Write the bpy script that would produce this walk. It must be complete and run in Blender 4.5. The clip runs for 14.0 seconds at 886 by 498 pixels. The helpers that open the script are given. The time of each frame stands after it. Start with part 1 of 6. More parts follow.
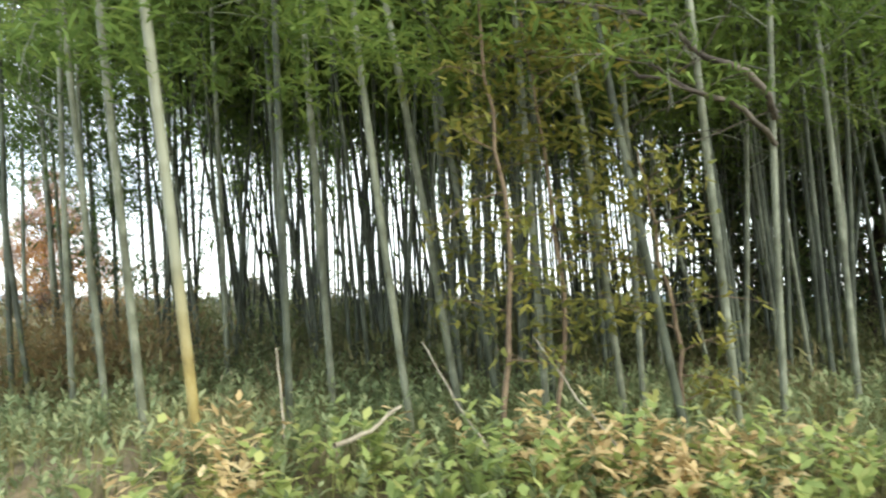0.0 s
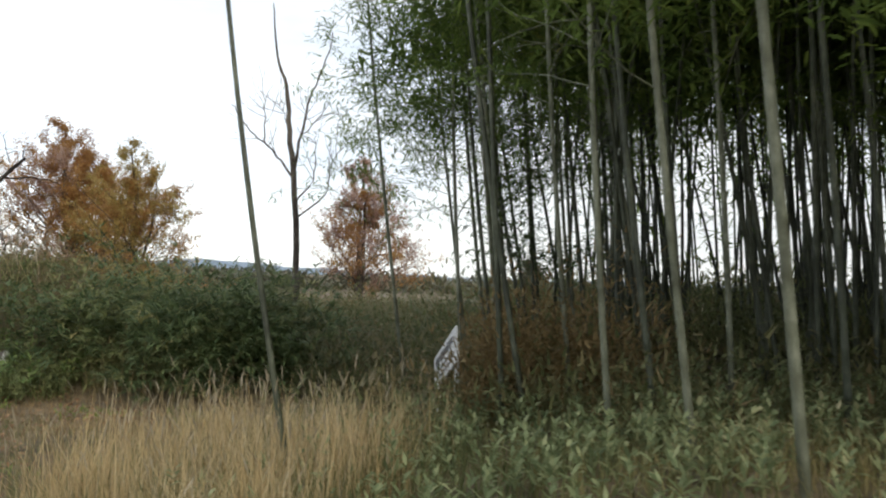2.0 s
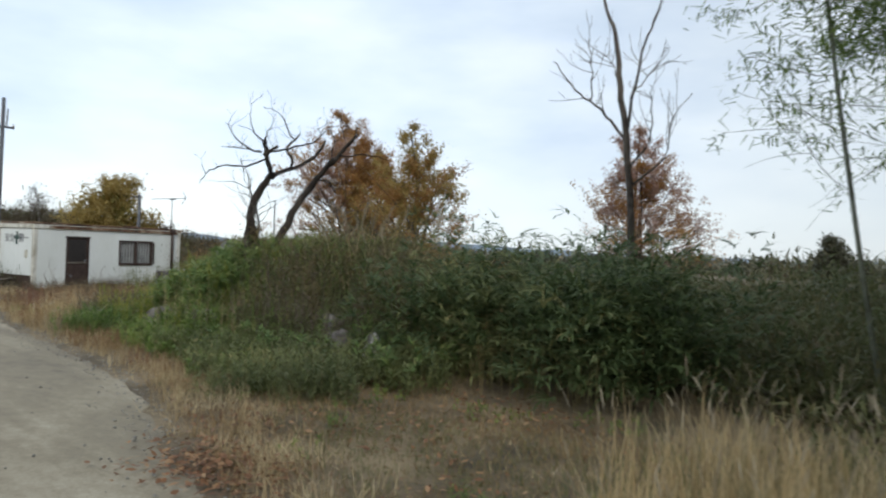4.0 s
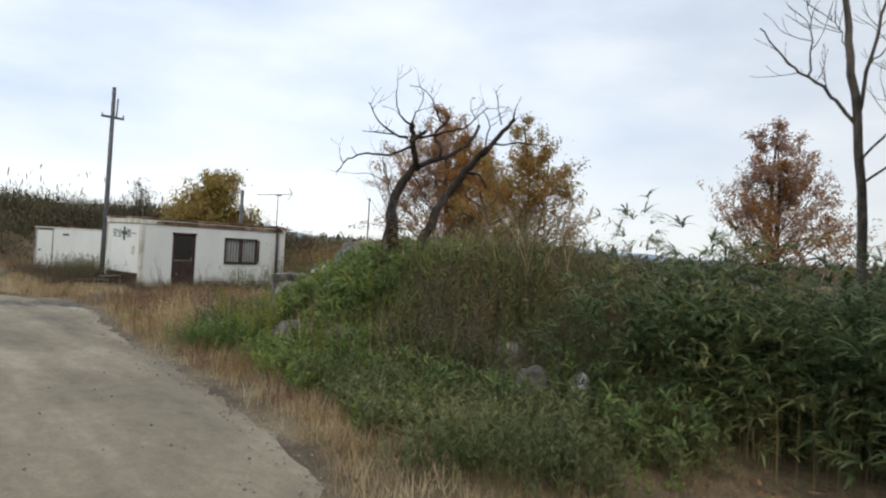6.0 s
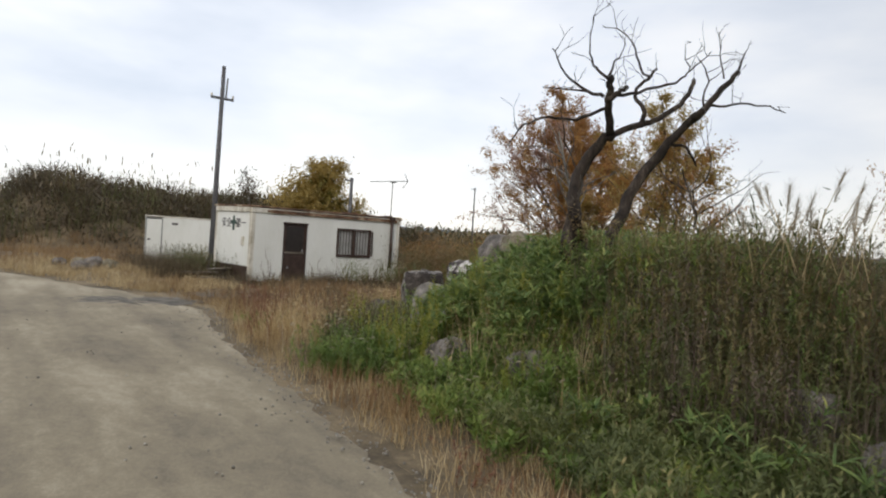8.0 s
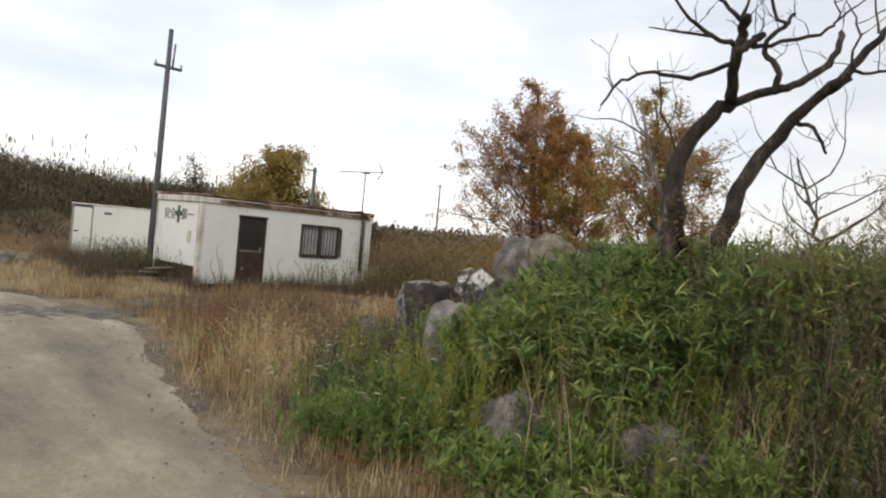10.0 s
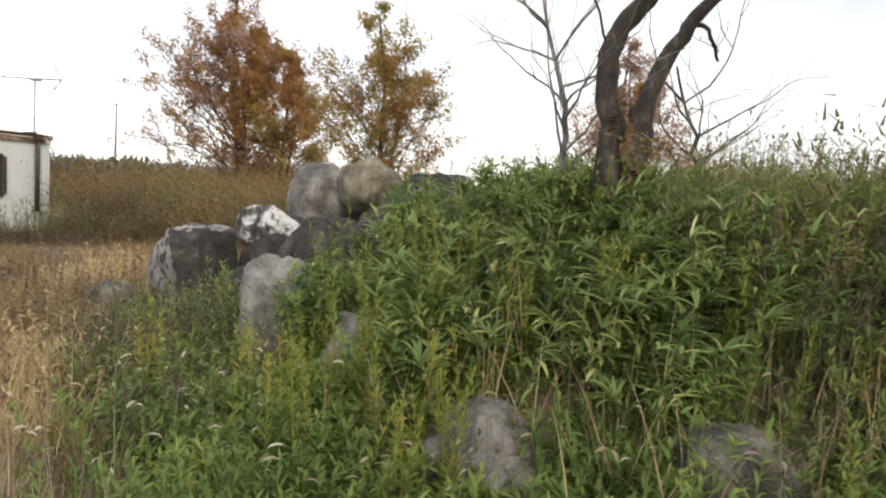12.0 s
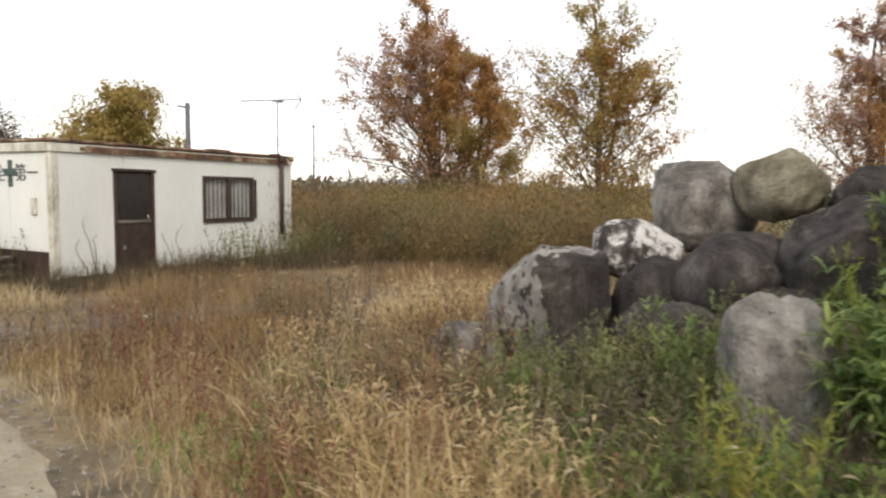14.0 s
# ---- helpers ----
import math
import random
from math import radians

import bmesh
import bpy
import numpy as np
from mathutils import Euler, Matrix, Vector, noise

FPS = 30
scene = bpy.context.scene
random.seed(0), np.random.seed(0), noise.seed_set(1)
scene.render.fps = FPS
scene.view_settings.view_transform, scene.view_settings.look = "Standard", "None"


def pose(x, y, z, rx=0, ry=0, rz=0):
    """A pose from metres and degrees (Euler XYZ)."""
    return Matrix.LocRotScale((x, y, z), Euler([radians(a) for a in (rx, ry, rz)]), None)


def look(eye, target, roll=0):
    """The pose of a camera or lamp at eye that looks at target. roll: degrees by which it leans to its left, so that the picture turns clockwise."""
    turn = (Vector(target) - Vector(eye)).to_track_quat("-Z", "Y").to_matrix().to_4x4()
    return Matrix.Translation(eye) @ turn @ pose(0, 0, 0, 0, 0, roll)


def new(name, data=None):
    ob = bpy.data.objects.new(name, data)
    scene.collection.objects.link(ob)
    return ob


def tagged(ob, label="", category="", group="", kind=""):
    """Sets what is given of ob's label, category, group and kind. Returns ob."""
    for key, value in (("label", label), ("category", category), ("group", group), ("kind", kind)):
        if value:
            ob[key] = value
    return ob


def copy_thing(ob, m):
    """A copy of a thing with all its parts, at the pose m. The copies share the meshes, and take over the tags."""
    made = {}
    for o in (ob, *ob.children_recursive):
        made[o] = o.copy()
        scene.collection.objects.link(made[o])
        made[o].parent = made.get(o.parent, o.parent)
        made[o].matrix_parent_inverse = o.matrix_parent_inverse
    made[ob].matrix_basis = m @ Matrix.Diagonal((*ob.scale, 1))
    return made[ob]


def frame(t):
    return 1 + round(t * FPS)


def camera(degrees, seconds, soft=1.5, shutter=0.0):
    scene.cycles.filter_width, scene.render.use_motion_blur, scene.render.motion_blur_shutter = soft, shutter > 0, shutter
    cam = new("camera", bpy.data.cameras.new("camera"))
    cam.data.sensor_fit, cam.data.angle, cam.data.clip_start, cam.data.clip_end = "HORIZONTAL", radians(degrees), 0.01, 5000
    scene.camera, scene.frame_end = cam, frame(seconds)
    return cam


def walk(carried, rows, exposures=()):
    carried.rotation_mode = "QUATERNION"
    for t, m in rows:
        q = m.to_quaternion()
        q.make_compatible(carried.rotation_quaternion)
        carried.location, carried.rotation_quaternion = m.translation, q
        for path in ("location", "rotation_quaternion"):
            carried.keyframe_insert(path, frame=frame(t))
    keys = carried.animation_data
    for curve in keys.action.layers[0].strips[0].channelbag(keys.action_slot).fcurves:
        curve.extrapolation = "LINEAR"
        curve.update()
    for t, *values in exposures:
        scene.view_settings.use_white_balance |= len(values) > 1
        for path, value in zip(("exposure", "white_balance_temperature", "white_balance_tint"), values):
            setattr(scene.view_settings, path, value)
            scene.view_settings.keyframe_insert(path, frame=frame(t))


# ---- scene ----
LENS = 67.0
cam = camera(LENS, 14.0, soft=2.1, shutter=0.25)
# seconds, eye x y z in metres, Euler turn in degrees
ROWS = [
    (0.0, 0.000, 0.000, 1.704, 94.72, -0.23, 0.18),
    (0.5, -0.593, 0.121, 1.755, 95.48, -0.31, 5.17),
    (1.0, -1.264, 0.279, 1.797, 94.17, 0.12, 14.01),
    (1.5, -1.912, 0.388, 1.789, 93.74, -0.43, 18.72),
    (2.0, -2.606, 0.664, 1.774, 92.70, -2.38, 20.87),
    (2.5, -3.341, 0.888, 1.688, 92.00, -2.04, 21.39),
    (3.0, -4.059, 1.077, 1.680, 90.78, -2.54, 29.26),
    (3.5, -4.734, 1.218, 1.622, 90.87, -2.43, 32.84),
    (4.0, -5.470, 1.263, 1.597, 90.38, -2.01, 40.59),
    (6.5, -8.856, 2.011, 1.658, 90.39, -3.27, 50.55),
    (7.0, -9.597, 2.140, 1.636, 90.17, -3.35, 55.67),
    (7.5, -10.239, 2.420, 1.633, 89.01, -3.51, 56.53),
    (8.0, -10.890, 2.575, 1.617, 88.93, -3.75, 54.80),
    (10.5, -14.087, 3.556, 1.580, 89.50, -5.52, 47.90),
    (11.0, -14.671, 3.718, 1.544, 90.17, -5.10, 42.12),
    (11.5, -15.339, 3.935, 1.487, 89.70, -3.92, 31.58),
    (12.0, -15.934, 4.031, 1.494, 85.05, -3.79, 23.70),
    (12.5, -16.571, 4.204, 1.511, 83.45, -3.18, 20.08),
    (13.0, -17.185, 4.278, 1.500, 84.20, -2.62, 22.91),
    (13.5, -17.846, 4.401, 1.459, 85.19, -1.52, 30.13),
    (14.0, -18.476, 4.433, 1.429, 85.07, -0.75, 36.92),
]
EXPOSURES = [(0.0, 1.68, 6250, 0), (0.6, 1.5, 6500, 2), (1.2, 0.78, 6700, 5), (2.0, 0.26, 6400, 7), (3.0, 0.06, 6050, 5), (4.2, -0.15, 5950, 5), (6.5, -0.18, 6300, 9), (8.0, -0.17, 6550, 10),
             (10.5, -0.02, 6650, 10), (11.5, 0.12, 6600, 10), (12.0, 0.5, 6650, 10), (12.5, 0.88, 6720, 9), (13.0, 0.9, 6800, 9), (14.0, 0.5, 6850, 10)]
walk(cam, [(t, pose(x, y, z, rx, ry, rz)) for t, x, y, z, rx, ry, rz in ROWS], EXPOSURES)


# ---- world and sun ----
def make_world():
    w = bpy.data.worlds.new("overcast_sky")
    scene.world = w
    w.use_nodes = True
    n, l = w.node_tree.nodes, w.node_tree.links
    n.clear()
    out, bg = n.new("ShaderNodeOutputWorld"), n.new("ShaderNodeBackground")
    sky = n.new("ShaderNodeTexSky")
    sky.sky_type, sky.sun_disc = "NISHITA", False
    sky.sun_elevation, sky.sun_rotation = radians(38), radians(135)
    dim = n.new("ShaderNodeVectorMath")
    dim.operation = "SCALE"
    dim.inputs["Scale"].default_value = 0.1
    l.new(sky.outputs[0], dim.inputs[0])
    co, mp = n.new("ShaderNodeTexCoord"), n.new("ShaderNodeMapping")
    mp.inputs["Scale"].default_value = (1.0, 1.0, 3.0)
    l.new(co.outputs["Generated"], mp.inputs["Vector"])
    big, fine = n.new("ShaderNodeTexNoise"), n.new("ShaderNodeTexNoise")
    for t, s, d in ((big, 1.5, 5.0), (fine, 4.0, 7.0)):
        t.inputs["Scale"].default_value, t.inputs["Detail"].default_value = s, d
        l.new(mp.outputs[0], t.inputs["Vector"])
    add = n.new("ShaderNodeMath")
    add.operation = "MULTIPLY_ADD"
    add.inputs[1].default_value = 0.45
    l.new(fine.outputs["Fac"], add.inputs[0])
    l.new(big.outputs["Fac"], add.inputs[2])
    ramp = n.new("ShaderNodeValToRGB")
    e = ramp.color_ramp.elements
    e[0].position, e[0].color = 0.52, (0.60, 0.66, 0.76, 1)
    e[1].position, e[1].color = 0.90, (0.98, 0.98, 0.98, 1)
    m = e.new(0.70)
    m.color = (0.77, 0.81, 0.88, 1)
    l.new(add.outputs[0], ramp.inputs[0])
    # the cloud sheet breaks up into a bright strip low over the land
    sep = n.new("ShaderNodeSeparateXYZ")
    l.new(co.outputs["Generated"], sep.inputs[0])
    low = n.new("ShaderNodeMapRange")
    low.inputs["From Min"].default_value, low.inputs["From Max"].default_value = 0.03, 0.17
    low.inputs["To Min"].default_value, low.inputs["To Max"].default_value = 0.75, 0.0
    l.new(sep.outputs["Z"], low.inputs["Value"])
    strip = n.new("ShaderNodeMix")
    strip.data_type = "RGBA"
    l.new(low.outputs[0], strip.inputs[0])
    l.new(ramp.outputs[0], strip.inputs[6])
    strip.inputs[7].default_value = (1.0, 0.985, 0.95, 1)
    mix = n.new("ShaderNodeMix")
    mix.data_type = "RGBA"
    mix.inputs[0].default_value = 0.88
    l.new(dim.outputs[0], mix.inputs[6])
    l.new(strip.outputs[2], mix.inputs[7])
    # the cloud is thinner towards the west
    west, shade = n.new("ShaderNodeMapRange"), n.new("ShaderNodeVectorMath")
    west.interpolation_type = "SMOOTHSTEP"
    west.inputs["From Min"].default_value, west.inputs["From Max"].default_value = -1.0, 0.1
    west.inputs["To Min"].default_value, west.inputs["To Max"].default_value = 1.17, 0.79
    shade.operation = "SCALE"
    l.new(sep.outputs["X"], west.inputs["Value"])
    l.new(mix.outputs[2], shade.inputs[0])
    l.new(west.outputs[0], shade.inputs["Scale"])
    l.new(shade.outputs[0], bg.inputs["Color"])
    bg.inputs["Strength"].default_value = 1.2
    l.new(bg.outputs[0], out.inputs[0])


make_world()
sun = new("sun", bpy.data.lights.new("sun", "SUN"))
sun.data.energy, sun.data.angle, sun.data.color = 1.5, radians(20), (1.0, 0.90, 0.76)
sun.matrix_world = look((10, -14, 19), (-8, 4, 0))


# ---- materials ----
def material(name, rough=0.8, metal=0.0):
    m = bpy.data.materials.new(name)
    m.use_nodes = True
    b = m.node_tree.nodes["Principled BSDF"]
    b.inputs["Roughness"].default_value, b.inputs["Metallic"].default_value = rough, metal
    return m, m.node_tree.nodes, m.node_tree.links, b


def ramp_node(n, stops):
    r = n.new("ShaderNodeValToRGB")
    e = r.color_ramp.elements
    while len(e) < len(stops):
        e.new(0.5)
    for s, (p, c) in zip(e, sorted(stops)):
        s.position, s.color = p, (*c, 1)
    return r


def surface(name, stops, scale=3.0, rough=0.85, bump=0.4, fine=40.0, metal=0.0, stretch=(1, 1, 1), dist=0.01):
    """Two scales of noise in the colour, and relief."""
    m, n, l, b = material(name, rough, metal)
    co, mp = n.new("ShaderNodeTexCoord"), n.new("ShaderNodeMapping")
    mp.inputs["Scale"].default_value = stretch
    l.new(co.outputs["Object"], mp.inputs["Vector"])
    a, c = n.new("ShaderNodeTexNoise"), n.new("ShaderNodeTexNoise")
    for t, s in ((a, scale), (c, fine)):
        t.inputs["Scale"].default_value, t.inputs["Detail"].default_value, t.inputs["Roughness"].default_value = s, 6, 0.65
        l.new(mp.outputs[0], t.inputs["Vector"])
    mx = n.new("ShaderNodeMath")
    mx.operation = "MULTIPLY_ADD"
    mx.inputs[1].default_value = 0.4
    l.new(c.outputs["Fac"], mx.inputs[0])
    l.new(a.outputs["Fac"], mx.inputs[2])
    sh = n.new("ShaderNodeMath")
    sh.operation = "MULTIPLY_ADD"
    sh.inputs[1].default_value, sh.inputs[2].default_value = 1.6, -0.62
    l.new(mx.outputs[0], sh.inputs[0])
    r = ramp_node(n, stops)
    l.new(sh.outputs[0], r.inputs[0])
    l.new(r.outputs[0], b.inputs["Base Color"])
    bp = n.new("ShaderNodeBump")
    bp.inputs["Strength"].default_value, bp.inputs["Distance"].default_value = bump, dist
    l.new(mx.outputs[0], bp.inputs["Height"])
    l.new(bp.outputs[0], b.inputs["Normal"])
    return m


def rock(name, stops, crack=0.5, scale=2.3):
    """Mottled stone: blotches, fine speckle, dark rain streaks and cracks."""
    m, n, l, b = material(name, 0.92)
    co, mp = n.new("ShaderNodeTexCoord"), n.new("ShaderNodeMapping")
    mp.inputs["Scale"].default_value = (5.5, 5.5, 0.8)
    l.new(co.outputs["Object"], mp.inputs["Vector"])

    def cloud(size, src, detail=7, rough=0.68, twist=0.0):
        t = n.new("ShaderNodeTexNoise")
        t.inputs["Scale"].default_value, t.inputs["Detail"].default_value = size, detail
        t.inputs["Roughness"].default_value, t.inputs["Distortion"].default_value = rough, twist
        l.new(src, t.inputs["Vector"])
        return t

    def sums(a, k, c):
        t = n.new("ShaderNodeMath")
        t.operation = "MULTIPLY_ADD"
        l.new(a, t.inputs[0])
        t.inputs[1].default_value = k
        if isinstance(c, float):
            t.inputs[2].default_value = c
        else:
            l.new(c, t.inputs[2])
        return t.outputs[0]

    big, fine = cloud(scale, co.outputs["Object"], 8, 0.7, 0.8), cloud(34, co.outputs["Object"], 5, 0.75)
    streak = cloud(1.0, mp.outputs[0], 4)
    vo = n.new("ShaderNodeTexVoronoi")
    vo.feature = "DISTANCE_TO_EDGE"
    vo.inputs["Scale"].default_value = 2.1
    wob = n.new("ShaderNodeVectorMath")
    wob.operation = "MULTIPLY_ADD"
    wob.inputs[1].default_value = (0.35, 0.35, 0.35)
    l.new(big.outputs["Color"], wob.inputs[0])
    l.new(co.outputs["Object"], wob.inputs[2])
    l.new(wob.outputs[0], vo.inputs["Vector"])
    line = n.new("ShaderNodeMapRange")
    line.inputs["From Max"].default_value = 0.045
    line.inputs["To Min"].default_value = -crack * 0.45
    line.inputs["To Max"].default_value = 0.0
    l.new(vo.outputs["Distance"], line.inputs["Value"])
    tone = sums(fine.outputs["Fac"], 0.5, sums(streak.outputs["Fac"], 0.9, sums(big.outputs["Fac"], 1.7, -1.05)))
    add = n.new("ShaderNodeMath")
    l.new(tone, add.inputs[0])
    l.new(line.outputs[0], add.inputs[1])
    r = ramp_node(n, stops)
    l.new(add.outputs[0], r.inputs[0])
    l.new(r.outputs[0], b.inputs["Base Color"])
    bp = n.new("ShaderNodeBump")
    bp.inputs["Strength"].default_value, bp.inputs["Distance"].default_value = 0.9, 0.05
    l.new(add.outputs[0], bp.inputs["Height"])
    l.new(bp.outputs[0], b.inputs["Normal"])
    return m


def leafy(name, stops, through_light=0.35, rough=0.6, patch=0.6, big=0.5):
    """Leaves: each island its own shade, patches of shade over the stand."""
    m, n, l, b = material(name, rough)
    g, co, t = n.new("ShaderNodeNewGeometry"), n.new("ShaderNodeTexCoord"), n.new("ShaderNodeTexNoise")
    t.inputs["Scale"].default_value, t.inputs["Detail"].default_value = big, 3
    l.new(g.outputs["Position"], t.inputs["Vector"])
    mx = n.new("ShaderNodeMix")
    mx.inputs[0].default_value = patch
    l.new(g.outputs["Random Per Island"], mx.inputs[2])
    st = n.new("ShaderNodeMapRange")
    st.inputs["From Min"].default_value, st.inputs["From Max"].default_value = 0.3, 0.7
    l.new(t.outputs["Fac"], st.inputs["Value"])
    l.new(st.outputs[0], mx.inputs[3])
    r = ramp_node(n, [(p, tuple(min(0.7, 1.22 * v) for v in c)) for p, c in stops])
    l.new(mx.outputs[0], r.inputs[0])
    l.new(r.outputs[0], b.inputs["Base Color"])
    b.inputs["Specular IOR Level"].default_value = 0.25
    tr, ms = n.new("ShaderNodeBsdfTranslucent"), n.new("ShaderNodeMixShader")
    ms.inputs[0].default_value = through_light
    l.new(r.outputs[0], tr.inputs["Color"])
    l.new(b.outputs[0], ms.inputs[1])
    l.new(tr.outputs[0], ms.inputs[2])
    l.new(ms.outputs[0], n["Material Output"].inputs["Surface"])
    return m


def yellow_foot(m):
    """The foot of a culm turned ochre, fading into the pale upper culm."""
    n, l = m.node_tree.nodes, m.node_tree.links
    b = n["Principled BSDF"]
    src = b.inputs["Base Color"].links[0].from_socket
    co, sep, mr, mix = n.new("ShaderNodeTexCoord"), n.new("ShaderNodeSeparateXYZ"), n.new("ShaderNodeMapRange"), n.new("ShaderNodeMix")
    mix.data_type = "RGBA"
    l.new(co.outputs["Object"], sep.inputs[0])
    mr.inputs["From Min"].default_value, mr.inputs["From Max"].default_value = 0.6, 1.4
    l.new(sep.outputs["Z"], mr.inputs["Value"])
    l.new(mr.outputs[0], mix.inputs[0])
    l.new(src, mix.inputs[6])
    mix.inputs[7].default_value = (0.24, 0.245, 0.18, 1)
    l.new(mix.outputs[2], b.inputs["Base Color"])


def track(name):
    """Worn track: broad dusty patches, long wheel streaks, fine grit and scattered dark chips."""
    m, n, l, b = material(name, 0.93)
    co = n.new("ShaderNodeTexCoord")

    def cloud(scale, stretch, detail, rough):
        mp, t = n.new("ShaderNodeMapping"), n.new("ShaderNodeTexNoise")
        mp.inputs["Scale"].default_value = stretch
        mp.inputs["Rotation"].default_value = (0, 0, radians(14))
        t.inputs["Scale"].default_value, t.inputs["Detail"].default_value, t.inputs["Roughness"].default_value = scale, detail, rough
        l.new(co.outputs["Object"], mp.inputs["Vector"])
        l.new(mp.outputs[0], t.inputs["Vector"])
        return t.outputs["Fac"]

    def sums(a, k, c):
        t = n.new("ShaderNodeMath")
        t.operation = "MULTIPLY_ADD"
        l.new(a, t.inputs[0])
        t.inputs[1].default_value = k
        if isinstance(c, float):
            t.inputs[2].default_value = c
        else:
            l.new(c, t.inputs[2])
        return t.outputs[0]

    grit = cloud(38.0, (1, 1, 1), 4, 0.7)
    tone = sums(cloud(0.55, (0.6, 1.0, 1), 5, 0.6), 1.1, sums(cloud(1.1, (0.10, 1.15, 1), 3, 0.5), 1.0, sums(cloud(7.0, (0.55, 1.0, 1), 5, 0.7), 0.5, sums(grit, 0.45, -1.0))))
    r = ramp_node(n, [(0.12, (0.10, 0.086, 0.066)), (0.34, (0.20, 0.171, 0.125)), (0.54, (0.275, 0.236, 0.166)), (0.84, (0.44, 0.388, 0.292))])
    l.new(tone, r.inputs[0])
    l.new(r.outputs[0], b.inputs["Base Color"])
    bp = n.new("ShaderNodeBump")
    bp.inputs["Strength"].default_value, bp.inputs["Distance"].default_value = 0.6, 0.012
    l.new(sums(grit, 0.7, tone), bp.inputs["Height"])
    l.new(bp.outputs[0], b.inputs["Normal"])
    return m


M_ROAD = track("worn_dusty_track")
M_SOIL = surface("soil_and_litter", [(0.25, (0.07, 0.055, 0.035)), (0.5, (0.15, 0.115, 0.07)), (0.75, (0.26, 0.2, 0.12))], 0.9, 0.95, 0.8, 18, dist=0.03)
M_GRAVEL = surface("grey_gravel", [(0.3, (0.075, 0.068, 0.058)), (0.7, (0.19, 0.172, 0.145))], 3, 0.95, 0.8, 45, dist=0.02)
M_PEBBLE = surface("pebble", [(0.3, (0.15, 0.14, 0.125)), (0.7, (0.36, 0.34, 0.3))], 6, 0.9, 0.5, 60)
M_WHITE = surface("weathered_white_panel", [(0.18, (0.52, 0.52, 0.47)), (0.34, (0.71, 0.73, 0.70)), (0.7, (0.77, 0.79, 0.77))], 1.1, 0.6, 0.15, 14, stretch=(1, 1, 0.35), dist=0.004)
M_CREAM = surface("stained_cream_frame", [(0.3, (0.36, 0.33, 0.26)), (0.55, (0.65, 0.63, 0.56)), (0.75, (0.74, 0.73, 0.68))], 3.0, 0.6, 0.2, 30, stretch=(1, 1, 0.4), dist=0.004)
M_RUST = surface("rusted_roof_edge", [(0.3, (0.06, 0.035, 0.022)), (0.5, (0.19, 0.10, 0.055)), (0.7, (0.42, 0.36, 0.27))], 2.2, 0.8, 0.4, 22)
M_BROWN = surface("dark_brown_paint_and_gap_shade", [(0.3, (0.032, 0.018, 0.014)), (0.7, (0.065, 0.04, 0.032))], 4, 0.5, 0.1, 50)
M_GLASS_DARK = surface("dark_screen", [(0.3, (0.015, 0.012, 0.012)), (0.7, (0.028, 0.022, 0.02))], 6, 0.3, 0.02, 60)
M_CURTAIN = surface("grey_window_pane", [(0.3, (0.36, 0.37, 0.36)), (0.7, (0.52, 0.53, 0.52))], 3, 0.35, 0.02, 40)
M_STEEL = surface("grey_weathered_steel", [(0.3, (0.16, 0.17, 0.175)), (0.7, (0.3, 0.31, 0.32))], 6, 0.5, 0.1, 60, metal=0.5)
M_POLE = surface("grey_wooden_pole", [(0.3, (0.07, 0.072, 0.08)), (0.7, (0.15, 0.152, 0.165))], 5, 0.8, 0.4, 40, stretch=(1, 1, 0.15))
M_GREEN = surface("faded_dark_green_paint", [(0.3, (0.03, 0.06, 0.05)), (0.7, (0.06, 0.10, 0.085))], 6, 0.6, 0.05, 40)
M_BLACK = surface("black_plastic", [(0.3, (0.015, 0.015, 0.017)), (0.7, (0.035, 0.035, 0.035))], 6, 0.5, 0.1, 40)
M_PLANK = surface("old_grey_board", [(0.3, (0.10, 0.085, 0.07)), (0.7, (0.26, 0.23, 0.19))], 3, 0.85, 0.4, 30, stretch=(1, 1, 6))
M_SIGN = surface("white_sign_board", [(0.3, (0.66, 0.67, 0.68)), (0.7, (0.8, 0.8, 0.8))], 3, 0.5, 0.05, 30)
M_INK = surface("faded_black_lettering", [(0.3, (0.05, 0.05, 0.06)), (0.7, (0.13, 0.13, 0.14))], 9, 0.6, 0.05, 60)
M_BARK_DEAD = surface("dead_dark_bark", [(0.3, (0.012, 0.009, 0.008)), (0.55, (0.042, 0.032, 0.026)), (0.78, (0.12, 0.097, 0.08))], 5, 0.95, 0.9, 28, stretch=(1, 1, 0.35), dist=0.03)
M_BARK = surface("brown_grey_bark", [(0.3, (0.045, 0.036, 0.03)), (0.7, (0.16, 0.135, 0.11))], 5, 0.95, 0.8, 30, stretch=(1, 1, 0.3), dist=0.02)
M_BARK_PALE = surface("pale_grey_bark", [(0.3, (0.12, 0.11, 0.10)), (0.7, (0.3, 0.28, 0.255))], 5, 0.9, 0.6, 30, stretch=(1, 1, 0.3), dist=0.02)
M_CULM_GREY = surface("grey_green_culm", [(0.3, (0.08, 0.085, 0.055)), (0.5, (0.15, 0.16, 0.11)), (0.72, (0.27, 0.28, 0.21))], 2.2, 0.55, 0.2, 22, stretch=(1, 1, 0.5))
# the grey-green culm darkened, with the grove's shade put into its colour
M_CULM_DARK = surface("dark_green_shaded_culm", [(0.3, (0.03, 0.035, 0.022)), (0.5, (0.06, 0.07, 0.045)), (0.72, (0.13, 0.14, 0.095))], 2.2, 0.55, 0.2, 22, stretch=(1, 1, 0.5))
